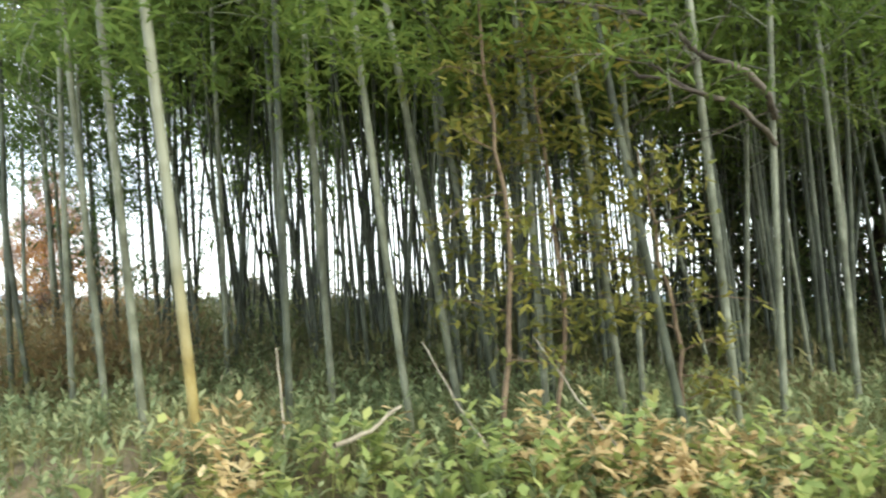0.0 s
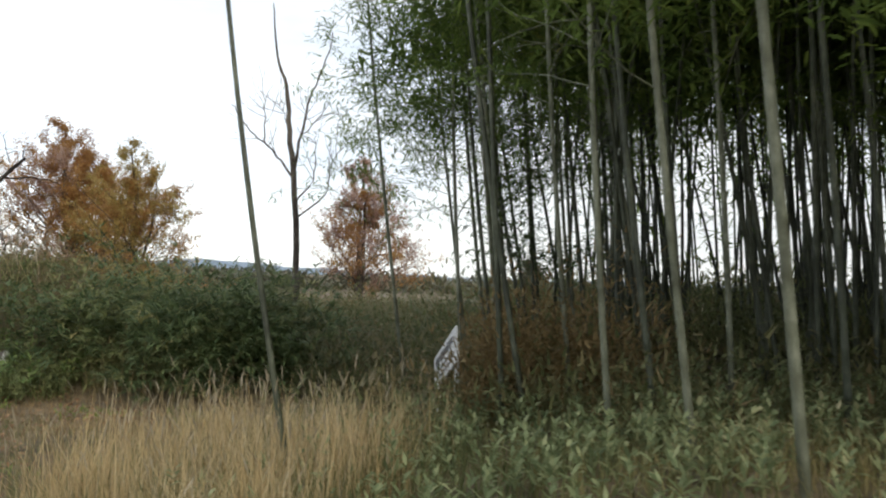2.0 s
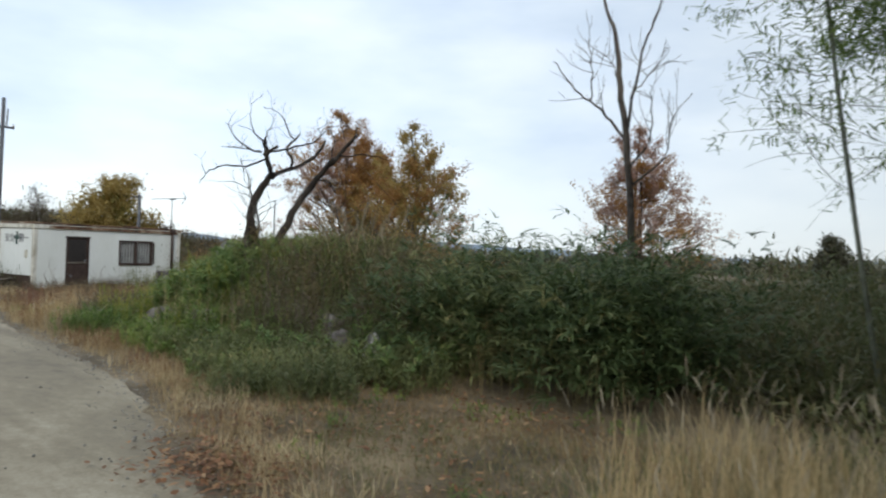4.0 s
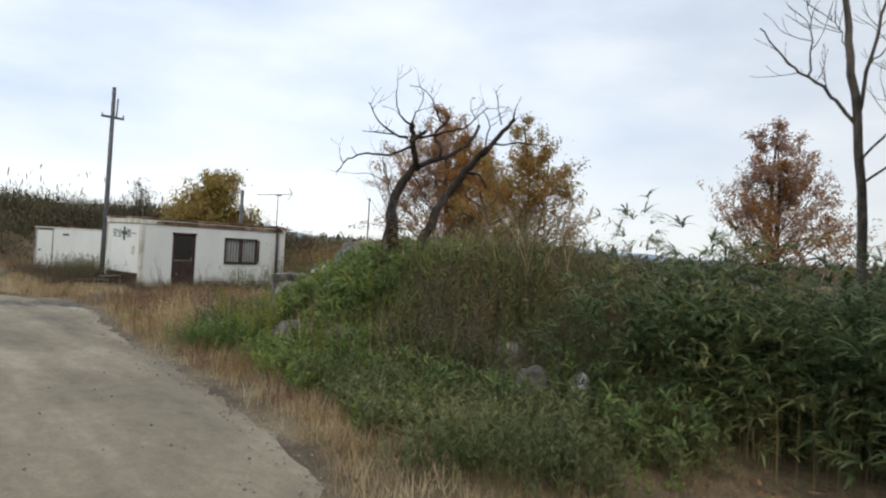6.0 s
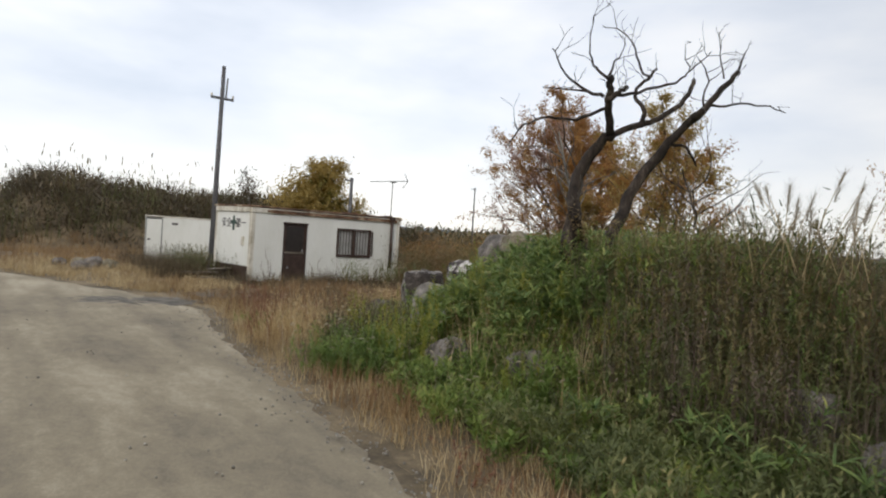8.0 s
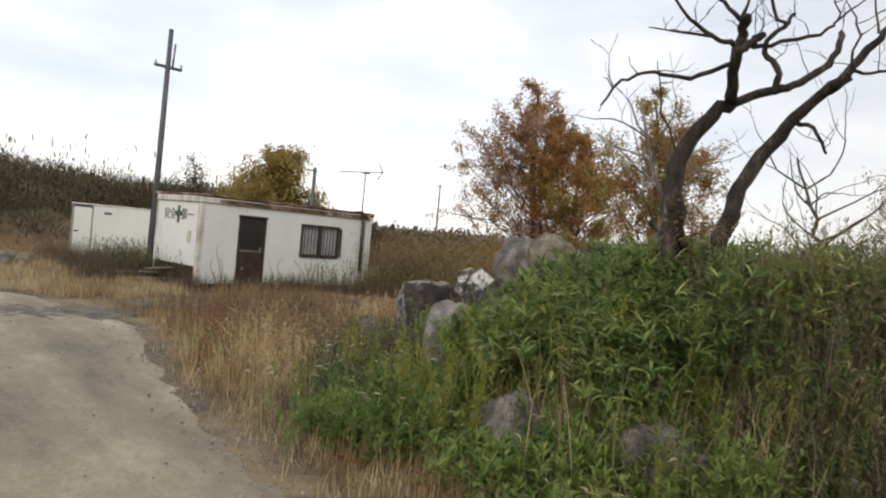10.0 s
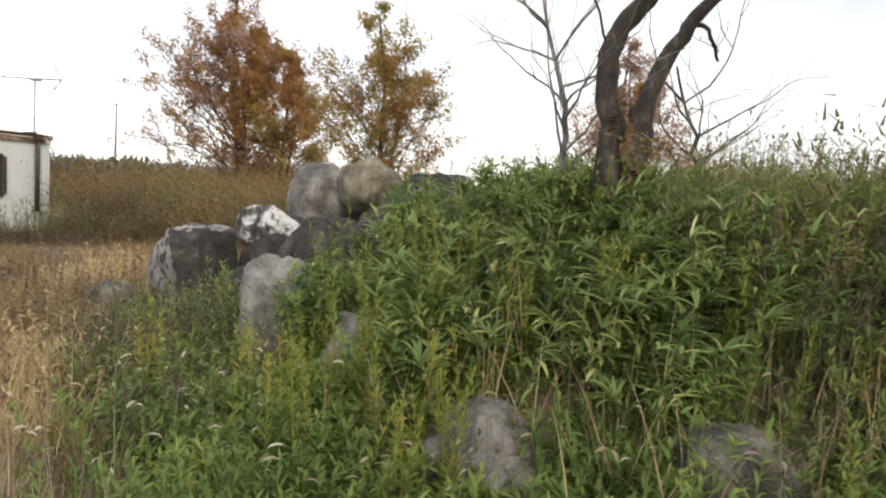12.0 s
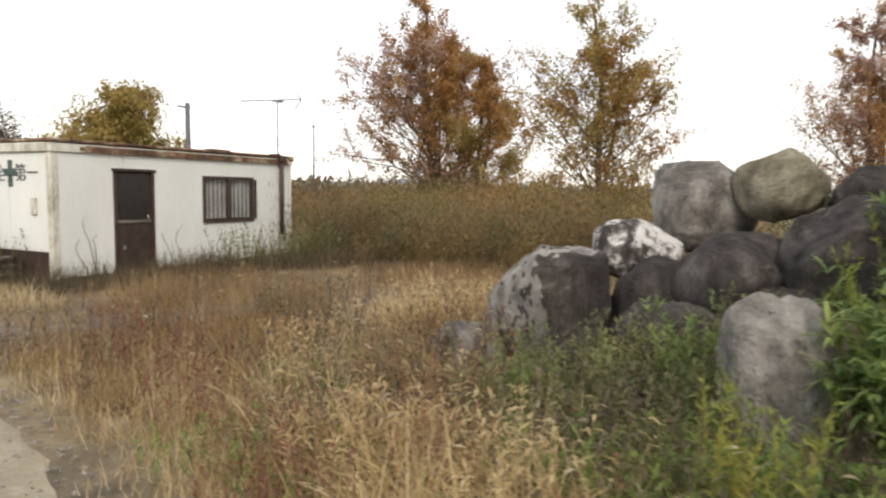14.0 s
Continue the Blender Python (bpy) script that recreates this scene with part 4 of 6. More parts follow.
def leaf_tree(x, y, height, seed, label, leaf_mats, bark, per=5, leaf=0.22, spread=0.33, trunks=1, slim=0.6, low=0.1, z=None):
    """A broad-leaved tree: leaders with side limbs all the way up, shortening to the top."""
    rng = np.random.default_rng(seed)
    z = float(land(x, y)) if z is None else z
    t = thing("tree", x, y, z, label, "tree")
    lines, groups = [], [[] for _ in leaf_mats]
    for k in range(trunks):
        a = rng.uniform(0, 6.28)
        off = 0.0 if trunks == 1 else 0.10
        h = height * (1.0 if k == 0 else rng.uniform(0.72, 0.9))
        off = off * rng.uniform(0.6, 1.5)
        top = np.array([math.cos(a) * off * h, math.sin(a) * off * h, h * 0.97])
        base = np.array([rng.normal(0, 0.12 * (trunks > 1)), rng.normal(0, 0.12 * (trunks > 1)), -0.1])
        axis = smooth_line([base, base * 0.7 + top * 0.3 + rng.normal(0, 0.12, 3), base * 0.35 + top * 0.65 + rng.normal(0, 0.15, 3), top], 5)
        lines.append((axis, 0.017 * h, 0.004 * h))
        groups[k % len(groups)] += list(axis[-3:])
        n_limb = int(24 if trunks == 1 else 19)
        for i in range(n_limb):
            s = low + (0.96 - low) * (i + rng.uniform(0, 1)) / n_limb
            p = axis[min(len(axis) - 1, int(s * (len(axis) - 1)))]
            b = i * 2.4 + rng.uniform(-0.5, 0.5)
            reach = height * slim * 0.34 * min(1.0, 0.55 + 2.0 * s) * (1.06 - s) ** 0.75 * rng.uniform(0.7, 1.15)
            d = np.array([math.cos(b), math.sin(b), rng.uniform(0.45, 1.1)])
            tips = []
            grow(rng, p, d / np.linalg.norm(d), reach, 0.006 * h * (1.1 - s), 2, lines, tips, 0.6, 2, 0.3, 0.55)
            groups[(i + k) % len(groups) if len(groups) > 1 and rng.uniform() < 0.35 else k % len(groups)] += tips
    v, f = join([tube(p, [r0, r1], 6 if r0 > 0.03 else 3) for p, r0, r1 in lines])
    part("trunk", mesh_np("trunk", v, f, bark), t)
    for tips, mat in zip(groups, leaf_mats):
        if tips:
            v, f = leaf_cloud(rng, tips, per * 1.6, spread, leaf, 0.68)
            part("crown", mesh_np("crown", v, f, mat), t)
    return t


leaf_tree(-39.2, 31.4, 10.5, 21, "tall autumn tree with orange-brown leaves", [M_ORANGE, M_PINKISH, M_ORANGE], M_BARK, 8, 0.16, 0.21, 4, 1.45, 0.05)
leaf_tree(-36.0, 30.6, 8.0, 22, "golden-orange young tree beside a taller one", [M_ORANGE, M_YELLOW], M_BARK, 7, 0.16, 0.2, 2, 1.0, 0.05)
leaf_tree(-27.5, 25.5, 7.6, 23, "slender tree with sparse golden leaves", [M_YELLOW, M_ORANGE], M_BARK, 6, 0.125, 0.17, 3, 1.2, 0.08)
leaf_tree(-20.6, 34.6, 8.7, 24, "broad tree with thin reddish-brown leaves", [M_PINKISH, M_PINKISH, M_ORANGE], M_BARK, 6, 0.145, 0.19, 3, 1.15, 0.08)
leaf_tree(-42.6, 16.9, 5.1, 25, "round olive and yellow tree behind the hut", [M_YELLOW, M_EVERGREEN, M_YELLOW], M_BARK, 5, 0.17, 0.24, 3, 1.4, 0.1)
leaf_tree(-46.0, 14.4, 3.9, 26, "thin almost leafless grey tree", [M_REEDBROWN], M_BARK_PALE, 1, 0.12, 0.25, 2, 0.8, 0.1)


for i, (x, y, h) in enumerate(((6.4, 14.0, 6.0), (8.6, 13.6, 6.5))):
    leaf_tree(x, y, h, 140 + i, "dense dark evergreen tree behind the bamboo", [M_OLIVE, M_DARKLEAF], M_BARK, 3, 0.2, 0.3, 2, 1.0, 0.05)
leaf_tree(-14.8, 52.0, 3.4, 27, "small far tree with olive-brown leaves", [M_FAR], M_BARK_PALE, 3, 0.3, 0.3, 2, 1.2, 0.05)


def dead_tree():
    """Two black leaning trunks with stubbed limbs and fine twigs."""
    t = thing("dead_tree", -16.75, 8.8, 0.95, "leafless dead tree with two dark leaning trunks", "tree")
    o = np.array([-16.75, 8.8, 0.95])
    limbs = (
        ("trunk", [(-16.75, 8.6, 0.7), (-16.76, 8.62, 1.8), (-16.83, 8.80, 2.5), (-16.68, 8.92, 2.85), (-16.5, 8.97, 3.0)], 0.10, 0.055),
        ("trunk", [(-16.72, 8.9, 0.7), (-16.68, 9.2, 1.6), (-16.67, 9.45, 2.05), (-16.65, 9.63, 2.42), (-16.47, 9.89, 2.88), (-16.27, 10.02, 3.2), (-15.95, 10.02, 3.42)], 0.095, 0.046),
        ("limb", [(-16.5, 8.97, 3.0), (-16.4, 8.8, 3.2), (-16.3, 8.64, 3.43), (-16.22, 8.55, 3.60)], 0.05, 0.04),
        ("limb", [(-16.5, 8.97, 3.0), (-16.26, 9.2, 3.15), (-16.07, 9.28, 3.2), (-15.94, 9.6, 3.48), (-15.98, 9.8, 3.75)], 0.042, 0.025),
        ("limb", [(-16.38, 8.74, 3.28), (-16.6, 8.4, 3.12), (-16.72, 8.1, 3.1), (-16.81, 7.79, 2.98), (-16.88, 7.65, 2.72)], 0.022, 0.008),
        ("limb", [(-16.12, 10.04, 3.3), (-15.98, 10.3, 3.65), (-15.82, 10.51, 3.97)], 0.045, 0.032),
        ("limb", [(-16.02, 10.2, 3.5), (-15.9, 10.55, 3.55), (-15.65, 10.85, 3.58), (-15.5, 11.1, 3.5)], 0.018, 0.007),
        ("limb", [(-16.4, 9.95, 2.98), (-16.3, 10.2, 2.98), (-16.2, 10.3, 2.75)], 0.025, 0.012),
        ("limb", [(-16.3, 8.55, 3.38), (-16.39, 8.38, 3.42), (-16.56, 8.16, 3.61), (-16.62, 7.99, 3.88)], 0.024, 0.006),
        ("limb", [(-16.39, 8.38, 3.42), (-16.58, 8.19, 3.44), (-16.72, 7.97, 3.44)], 0.014, 0.004),
        ("limb", [(-16.26, 8.59, 3.58), (-16.34, 8.49, 3.67), (-16.39, 8.38, 3.86), (-16.3, 8.29, 4.24)], 0.022, 0.004),
        ("limb", [(-16.26, 8.59, 3.58), (-16.25, 8.63, 3.72), (-16.14, 8.69, 3.98)], 0.02, 0.004),
        ("limb", [(-16.27, 8.59, 3.33), (-16.23, 8.73, 3.44), (-16.21, 8.85, 3.52)], 0.036, 0.026),
        ("limb", [(-16.22, 9.16, 3.1), (-16.25, 9.21, 3.35), (-16.34, 9.17, 3.53), (-16.23, 9.25, 3.7), (-16.2, 9.36, 3.84)], 0.032, 0.014),
        ("limb", [(-16.23, 9.25, 3.7), (-16.3, 9.13, 3.9), (-16.33, 9.0, 4.15), (-16.55, 8.72, 4.3)], 0.018, 0.004),
        ("limb", [(-16.25, 8.66, 3.38), (-16.3, 9.17, 3.54), (-16.05, 9.53, 3.69), (-15.95, 9.68, 3.84), (-15.73, 9.76, 4.05)], 0.024, 0.005),
        ("limb", [(-15.97, 9.67, 3.82), (-15.97, 9.57, 4.13)], 0.01, 0.003),
        ("limb", [(-15.8, 10.16, 3.81), (-15.81, 10.08, 4.07), (-15.8, 9.98, 4.36)], 0.012, 0.003),
        ("limb", [(-15.75, 10.39, 3.96), (-15.64, 10.38, 4.21)], 0.016, 0.004),
        ("limb", [(-15.91, 9.94, 3.45), (-15.91, 9.95, 3.85), (-15.98, 9.84, 4.05)], 0.014, 0.004),
        ("limb", [(-16.82, 8.8, 2.45), (-16.95, 8.65, 2.9), (-17.0, 8.55, 3.35)], 0.012, 0.004),
        ("foot", [(-16.6, 8.86, 1.0), (-16.66, 8.82, 1.48), (-16.74, 8.78, 1.72), (-16.80, 8.75, 2.0)], 0.085, 0.06),
    )
    rng = np.random.default_rng(5)
    twigs = []
    for name, pts, r0, r1 in limbs:
        line = smooth_line(pts, 4, 0.012) - o
        v, f = tube(line, [r0, r1], 9)
        v = v + RNG.normal(0, r1 * 0.10, v.shape)
        me = mesh_np(name, v, f, M_BARK_DEAD)
        bm = bmesh.new()
        bm.from_mesh(me)
        bmesh.ops.holes_fill(bm, edges=bm.edges[:], sides=0)
        bm.to_mesh(me)
        bm.free()
        part(name, me, t)
        if name == "limb":
            for k in range(3):
                p = line[rng.integers(len(line) // 3, len(line))]
                d = np.array([rng.normal(0, 0.45), rng.normal(0, 0.55), rng.uniform(0.2, 1.2)])
                grow(rng, p, d / np.linalg.norm(d), rng.uniform(0.08, 0.3), 0.0055, 1, twigs, [], 0.6, 1, 0.3, 0.7, 0.2)
    v, f = join([tube(p, [a, max(b, 0.0025)], 4) for p, a, b in twigs])
    part("twig_crown", mesh_np("twig_crown", v, f, M_BARK_DEAD), t)


dead_tree()


def bare_shrub_tree(x, y, h, seed, label, mat):
    """A thin leafless many-twigged tree."""
    rng = np.random.default_rng(seed)
    z = float(land(x, y))
    t = thing("bare_tree", x, y, z, label, "tree")
    lines = []
    trunk = smooth_line([(0, 0, -0.1), (0.0, 0.05, h * 0.35), (-0.05, 0, h * 0.6), (-0.25, -0.1, h)], 4, 0.015)
    for i in range(13):
        p = trunk[int((0.3 + 0.65 * i / 13) * (len(trunk) - 1))]
        a = rng.uniform(0, 6.28)
        d = np.array([math.cos(a), math.sin(a), rng.uniform(0.4, 1.2)])
        grow(rng, p, d / np.linalg.norm(d), rng.uniform(0.35, 0.65), 0.012, 2, lines, [], 0.55, 1, 0.3, 0.7, 0.16)
    part("trunk", mesh_np("trunk", *tube(trunk, [0.035, 0.010], 7), mat), t)
    for p, a, b in [q for q in lines if q[1] > 0.008]:
        part("branch", mesh_np("branch", *tube(p, [a, b], 5), mat), t)
    part("twig_crown", mesh_np("twig_crown", *join([tube(p, [a, max(b, 0.002)], 3) for p, a, b in lines if a <= 0.008]), mat), t)


bare_shrub_tree(-17.2, 9.1, 2.0, 41, "thin pale leafless tree beside the dead trunks", M_BARK_PALE)
bare_shrub_tree(-16.3, 10.6, 1.6, 42, "thin dark leafless tree behind the dead trunks", M_BARK)


def bare_tree():
    """Tall thin leafless tree at the field's edge."""
    t = thing("bare_tree", -11.6, 14.05, 0.0, "tall slender leafless tree at the field edge", "tree")
    rng = np.random.default_rng(11)
    trunk = [(0.2, 0.1, -0.1), (0.16, 0.1, 1.83), (-0.01, 0.02, 4.15), (-0.18, -0.06, 5.43), (-0.25, -0.1, 6.25), (-0.47, -0.22, 6.97), (-0.6, -0.3, 8.2)]
    part("trunk", mesh_np("trunk", *tube(smooth_line(trunk, 4, 0.012), [0.085, 0.06, 0.012], 7), M_BARK), t)
    out = []
    for pts, r in (([(-0.01, 0.02, 4.15), (0.13, 0.08, 5.19), (0.26, 0.14, 5.99), (0.49, 0.25, 6.67), (0.7, 0.3, 7.6)], 0.036),
                   ([(-0.04, 0.0, 4.09), (-0.3, -0.13, 4.44), (-0.67, -0.32, 4.86), (-1.03, -0.52, 5.22), (-1.34, -0.71, 5.7)], 0.034),
                   ([(-0.67, -0.32, 4.88), (-0.65, -0.31, 5.45), (-0.73, -0.36, 6.16)], 0.02),
                   ([(0.05, 0.05, 3.45), (0.42, 0.21, 4.03), (0.45, 0.23, 4.72), (0.38, 0.2, 5.18)], 0.024),
                   ([(0.09, 0.07, 3.1), (0.68, 0.32, 3.68), (0.81, 0.38, 4.48), (1.14, 0.51, 4.97)], 0.024),
                   ([(-0.14, -0.04, 5.08), (-0.28, -0.12, 5.55), (-0.42, -0.19, 5.85)], 0.014),
                   ([(0.11, 0.07, 5.02), (0.38, 0.2, 5.41), (0.72, 0.34, 5.68)], 0.016)):
        line = smooth_line(pts, 4, 0.02)
        part("limb", mesh_np("limb", *tube(line, [r, r * 0.3], 6), M_BARK), t)
        for k in range(6):
            i = rng.integers(len(line) // 3, len(line) - 1)
            d = line[i + 1] - line[i] + rng.normal(0, 0.09, 3)
            grow(rng, line[i], d / np.linalg.norm(d), rng.uniform(0.25, 0.6), 0.009, 1, out, [], 0.35, 1, 0.5, 0.7, 0.12)
    v, f = join([tube(p, [a, max(b, 0.004)], 5) for p, a, b in out])
    part("twig_crown", mesh_np("twig_crown", v, f, M_BARK), t)


bare_tree()

# ---- bamboo grove ----
def culm_mesh(h, r, mat, bow, sides=9):
    zs, rs = [], []
    z = 0.0
    while z < h:
        k = 1 - 0.75 * (z / h) ** 1.5
        zs += [z, z + 0.012, z + 0.03]
        rs += [r * k * 1.0, r * k * 1.09, r * k]
        z += (0.22 + 0.10 * min(1, z / 2)) * (1.5 if sides < 9 else 1)
    zs = np.array(zs)
    s = zs / h
    pts = np.stack([bow[0] * s ** 2.2, bow[1] * s ** 2.2, zs], 1)
    v, f = tube(pts, [1, 1], sides)
    ring = np.repeat(pts, sides, axis=0)
    v = ring + (v - ring) * np.repeat(np.array(rs), sides)[:, None]
    return mesh_np("culm", v, f, mat), pts


def bamboo(seed, h, r, mat, label, dense=1.0, first=0.42, deep=False):
    """One bamboo, built at the origin: culm, side branches and hanging leaves."""
    rng = np.random.default_rng(seed)
    t = thing("bamboo", 0, 0, 0, label, "bamboo", "bamboo grove")
    a = rng.uniform(0, 6.28)
    me, pts = culm_mesh(h, r, mat, (math.cos(a) * 0.06 * h, math.sin(a) * 0.06 * h), 5 if deep else 9)
    part("culm", me, t)
    lines, tips = [], []
    for i in range(int(26 * dense)):
        s = first + (0.98 - first) * (i + rng.uniform(0, 1)) / (26 * dense)
        p = pts[int(s * (len(pts) - 1))]
        b = rng.uniform(0, 6.28)
        d = np.array([math.cos(b), math.sin(b), rng.uniform(0.2, 0.9)])
        n = rng.uniform(0.7, 1.5) * (1.15 - 0.5 * s)
        grow(rng, p, d / np.linalg.norm(d), n, 0.007, 1, lines, tips, 0.6, 2, -0.6, 0.7)
    v, f = join([tube(p, [q, max(w, 0.002)], 3) for p, q, w in lines if q > 0.005 or not deep])
    part("branchwork", mesh_np("branchwork", v, f, mat), t)
    c = np.array(tips)
    if not deep:
        c = c[rng.uniform(0, 1, len(c)) < 0.5]
    c = np.repeat(c, 2 if deep else 13, axis=0)
    c = c + rng.normal(0, 0.2 if deep else 0.085, c.shape)
    n = len(c)
    v, f = ribbons(c, rng.uniform(0, 6.28, n), rng.uniform(0.09, 0.18, n) * (2.4 if deep else 1), rng.uniform(0.018, 0.03, n) * (3.0 if deep else 1), rng.uniform(1.2, 2.3, n), rng.uniform(0.1, 0.7, n), 1, True)
    part("foliage", mesh_np("foliage", v, f, M_CANOPY), t)
    return t


def grove():
    kinds = [bamboo(31, 9.5, 0.027, M_CULM_GREY, "tall grey-green bamboo with leafy top", 1.0, 0.31),
             bamboo(32, 10.0, 0.031, M_CULM_DARK, "tall bamboo, culm coloured dark for the grove's shade", 0.8, 0.60, True),
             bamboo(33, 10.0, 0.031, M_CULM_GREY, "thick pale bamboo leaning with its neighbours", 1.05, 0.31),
             bamboo(34, 9.0, 0.031, M_CULM_DARK, "thin bamboo deep in the grove, shade put into its culm colour", 0.8, 0.55, True)]
    yellow = bamboo(35, 9.0, 0.033, M_CULM_YELLOW, "pale bamboo turning yellow at its foot", 0.8, 0.42)
    yellow.matrix_basis = pose(-1.42, 4.0, land(-1.42, 4.0), 11, -4.5, 0)
    thin = bamboo(36, 7.0, 0.024, M_CULM_DARK, "single thin green bamboo leaning out of tall grass", 0.35, 0.62)
    thin.matrix_basis = pose(-5.4, 5.0, land(-5.4, 5.0), 5, -10.5, 0)
    # nearer culms, one by one: x, y, kind, lean north-south, lean east-west, turn
    near = ((-0.2, 4.6, 0, 4, -9, 10), (0.15, 5.3, 2, 6, -10, 80), (0.75, 4.9, 0, 3, -4, 150), (1.35, 5.0, 0, 5, -8, 200), (2.05, 4.7, 2, 2, -6, 260),
            (2.45, 4.9, 0, 0, -1, 40), (-2.05, 4.7, 2, 6, -6, 300), (-2.6, 5.3, 0, 4, -7, 340), (-0.9, 5.6, 2, 3, -5, 120), (1.0, 6.2, 1, 2, -3, 90),
            (3.3, 5.4, 0, 0, -3, 220), (-3.2, 5.9, 0, 2, -5, 30), (-1.5, 6.6, 1, 3, -4, 70), (0.2, 7.1, 1, 1, -6, 10), (-2.3, 7.2, 0, 2, -3, 170),
            (-3.75, 7.4, 0, 3, -6, 20), (-4.6, 9.6, 1, 0, -4, 200), (-4.2, 10.4, 0, 1, -5, 100), (-3.4, 8.4, 1, 1, -3, 310), (3.9, 5.0, 2, 0, -2, 60),
            (4.9, 6.0, 0, 1, -5, 190), (1.7, 5.8, 0, -1, -2, 280), (2.9, 6.6, 1, 2, -6, 140), (-0.5, 8.3, 1, 0, 2, 50), (-5.5, 11.0, 0, 0, -5, 250),
            (-6.45, 9.5, 0, 2, -9, 0), (-5.85, 10.6, 0, 1, -9, 130), (-5.4, 10.2, 2, 1, -9, 220), (-5.3, 8.7, 0, 0, -6, 70), (-5.05, 10.0, 2, 0, -6, 300), (-4.85, 8.8, 0, 0, -6, 180), (-4.65, 8.2, 2, 0, -5, 40),
            (-2.9, 6.5, 3, 2, -8, 0), (-1.1, 4.9, 3, 3, -3, 90), (0.5, 5.7, 3, 4, -12, 0), (1.6, 4.4, 3, 1, -12, 33), (-4.9, 8.9, 3, 2, -9, 10))
    first = set()

    def put(k, m):
        if k in first:
            return copy_thing(kinds[k], m)
        kinds[k].matrix_basis = m
        first.add(k)

    for x, y, k, n, e, r in near:
        put(k, pose(x, y, land(x, y) - 0.05, n, e, 0) @ pose(0, 0, 0, 0, 0, r))
    rng = np.random.default_rng(77)
    for i in range(310):
        x, y = rng.uniform(-4.6, 12), rng.uniform(5.8, 17)
        x -= 0.08 * (y - 5) * (x < -2)
        if y < 7.5 and -4 < x < 3:
            y += rng.uniform(2, 5)
        # far in, mostly the kinds whose culm colour holds the shade
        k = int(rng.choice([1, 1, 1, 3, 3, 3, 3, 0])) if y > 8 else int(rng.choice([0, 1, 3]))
        put(k, pose(x, y, land(x, y) - 0.05, rng.normal(1, 3), rng.normal(-4, 4), 0) @ pose(0, 0, 0, 0, 0, rng.uniform(0, 360)))


grove()


def far_grove():
    """The culms and tops that close the grove at the back."""
    rng = np.random.default_rng(78)
    lines, tips = [], []
    for i in range(260):
        x, y = rng.uniform(-5.2, 20), rng.uniform(14, 24)
        z, h = float(land(x, y)), rng.uniform(8, 10)
        top = np.array([x + rng.normal(-0.5, 0.5), y + rng.normal(0, 0.4), z + h])
        base = np.array([x, y, z - 0.1])
        lines.append(tube([base, base * 0.5 + top * 0.5 + rng.normal(0, 0.08, 3), top], [0.034, 0.012], 5))
        tips += [base * (1 - k) + top * k for k in rng.uniform(0.5, 1.0, 26)]
    stuff("far_bamboo", mesh_np("far_bamboo", *join(lines), M_CULM_DARK), "close culms at the back of the grove, coloured dark for shade", "bamboo")
    c = np.repeat(np.array(tips), 5, axis=0) + rng.normal(0, 0.4, (len(tips) * 5, 3))
    n = len(c)
    v, f = ribbons(c, rng.uniform(0, 6.28, n), rng.uniform(0.25, 0.45, n), rng.uniform(0.07, 0.11, n), rng.uniform(1.2, 2.3, n), rng.uniform(0.1, 0.7, n), 1, True)
    stuff("far_bamboo_leaves", mesh_np("far_bamboo_leaves", v, f, M_CANOPY), "bamboo tops at the back of the grove", "bamboo")


far_grove()


def sapling(x, y, h, seed, label):
    """A leaning young tree with thin yellow-green foliage."""
    rng = np.random.default_rng(seed)
    z = float(land(x, y))
    t = thing("sapling", x, y, z, label, "sapling", "saplings at the grove")
    lines, tips = [], []
    axis = smooth_line([(0, 0, -0.05), (0.05, 0.05, h * 0.35), (-0.1, 0, h * 0.7), (-0.25, -0.1, h)], 5, 0.01)
    lines.append((axis, 0.022, 0.006))
    for i in range(11):
        p = axis[int((0.25 + 0.7 * i / 11) * (len(axis) - 1))]
        a = rng.uniform(0, 6.28)
        d = np.array([math.cos(a), math.sin(a), rng.uniform(0.0, 0.5)])
        grow(rng, p, d / np.linalg.norm(d), rng.uniform(0.22, 0.42), 0.006, 1, lines, tips, 0.6, 2, -0.2, 0.7)
    v, f = join([tube(p, [q, max(w, 0.002)], 5) for p, q, w in lines])
    part("stem", mesh_np("stem", v, f, M_TWIG), t)
    v, f = leaf_cloud(rng, tips, 2, 0.07, 0.07)
    part("foliage", mesh_np("foliage", v, f, M_SAPLING), t)


sapling(0.35, 4.1, 3.4, 51, "young tree with thin yellow-green leaves at the grove edge")
sapling(0.75, 4.5, 3.0, 52, "young tree with golden-green leaves between bamboo")
sapling(1.5, 4.4, 2.0, 53, "low young tree with yellowish leaves between bamboo")


def fallen_pole(p, q, r, label, mat):
    p, q = np.array(p), np.array(q)
    t = thing("fallen_bamboo", *[float(v) for v in p], label, "bamboo pole", "fallen bamboo poles")
    v, f = tube(smooth_line([p - p, (q - p) * 0.5 + (0, 0, -0.03), q - p], 4, 0.004), [r, r * 0.7], 8)
    part("pole", mesh_np("pole", v, f, mat), t)


fallen_pole((-0.55, 3.4, 1.0), (-0.25, 3.9, 1.12), 0.014, "pale broken bamboo lying on the weeds", M_PALEPOLE)
fallen_pole((0.3, 3.6, 0.85), (-0.15, 4.5, 1.45), 0.008, "thin pale dead cane leaning in the grove", M_PALEPOLE)
fallen_pole((1.0, 3.6, 0.85), (0.6, 4.6, 1.5), 0.009, "thin grey dead cane leaning in the grove", M_PALEPOLE)
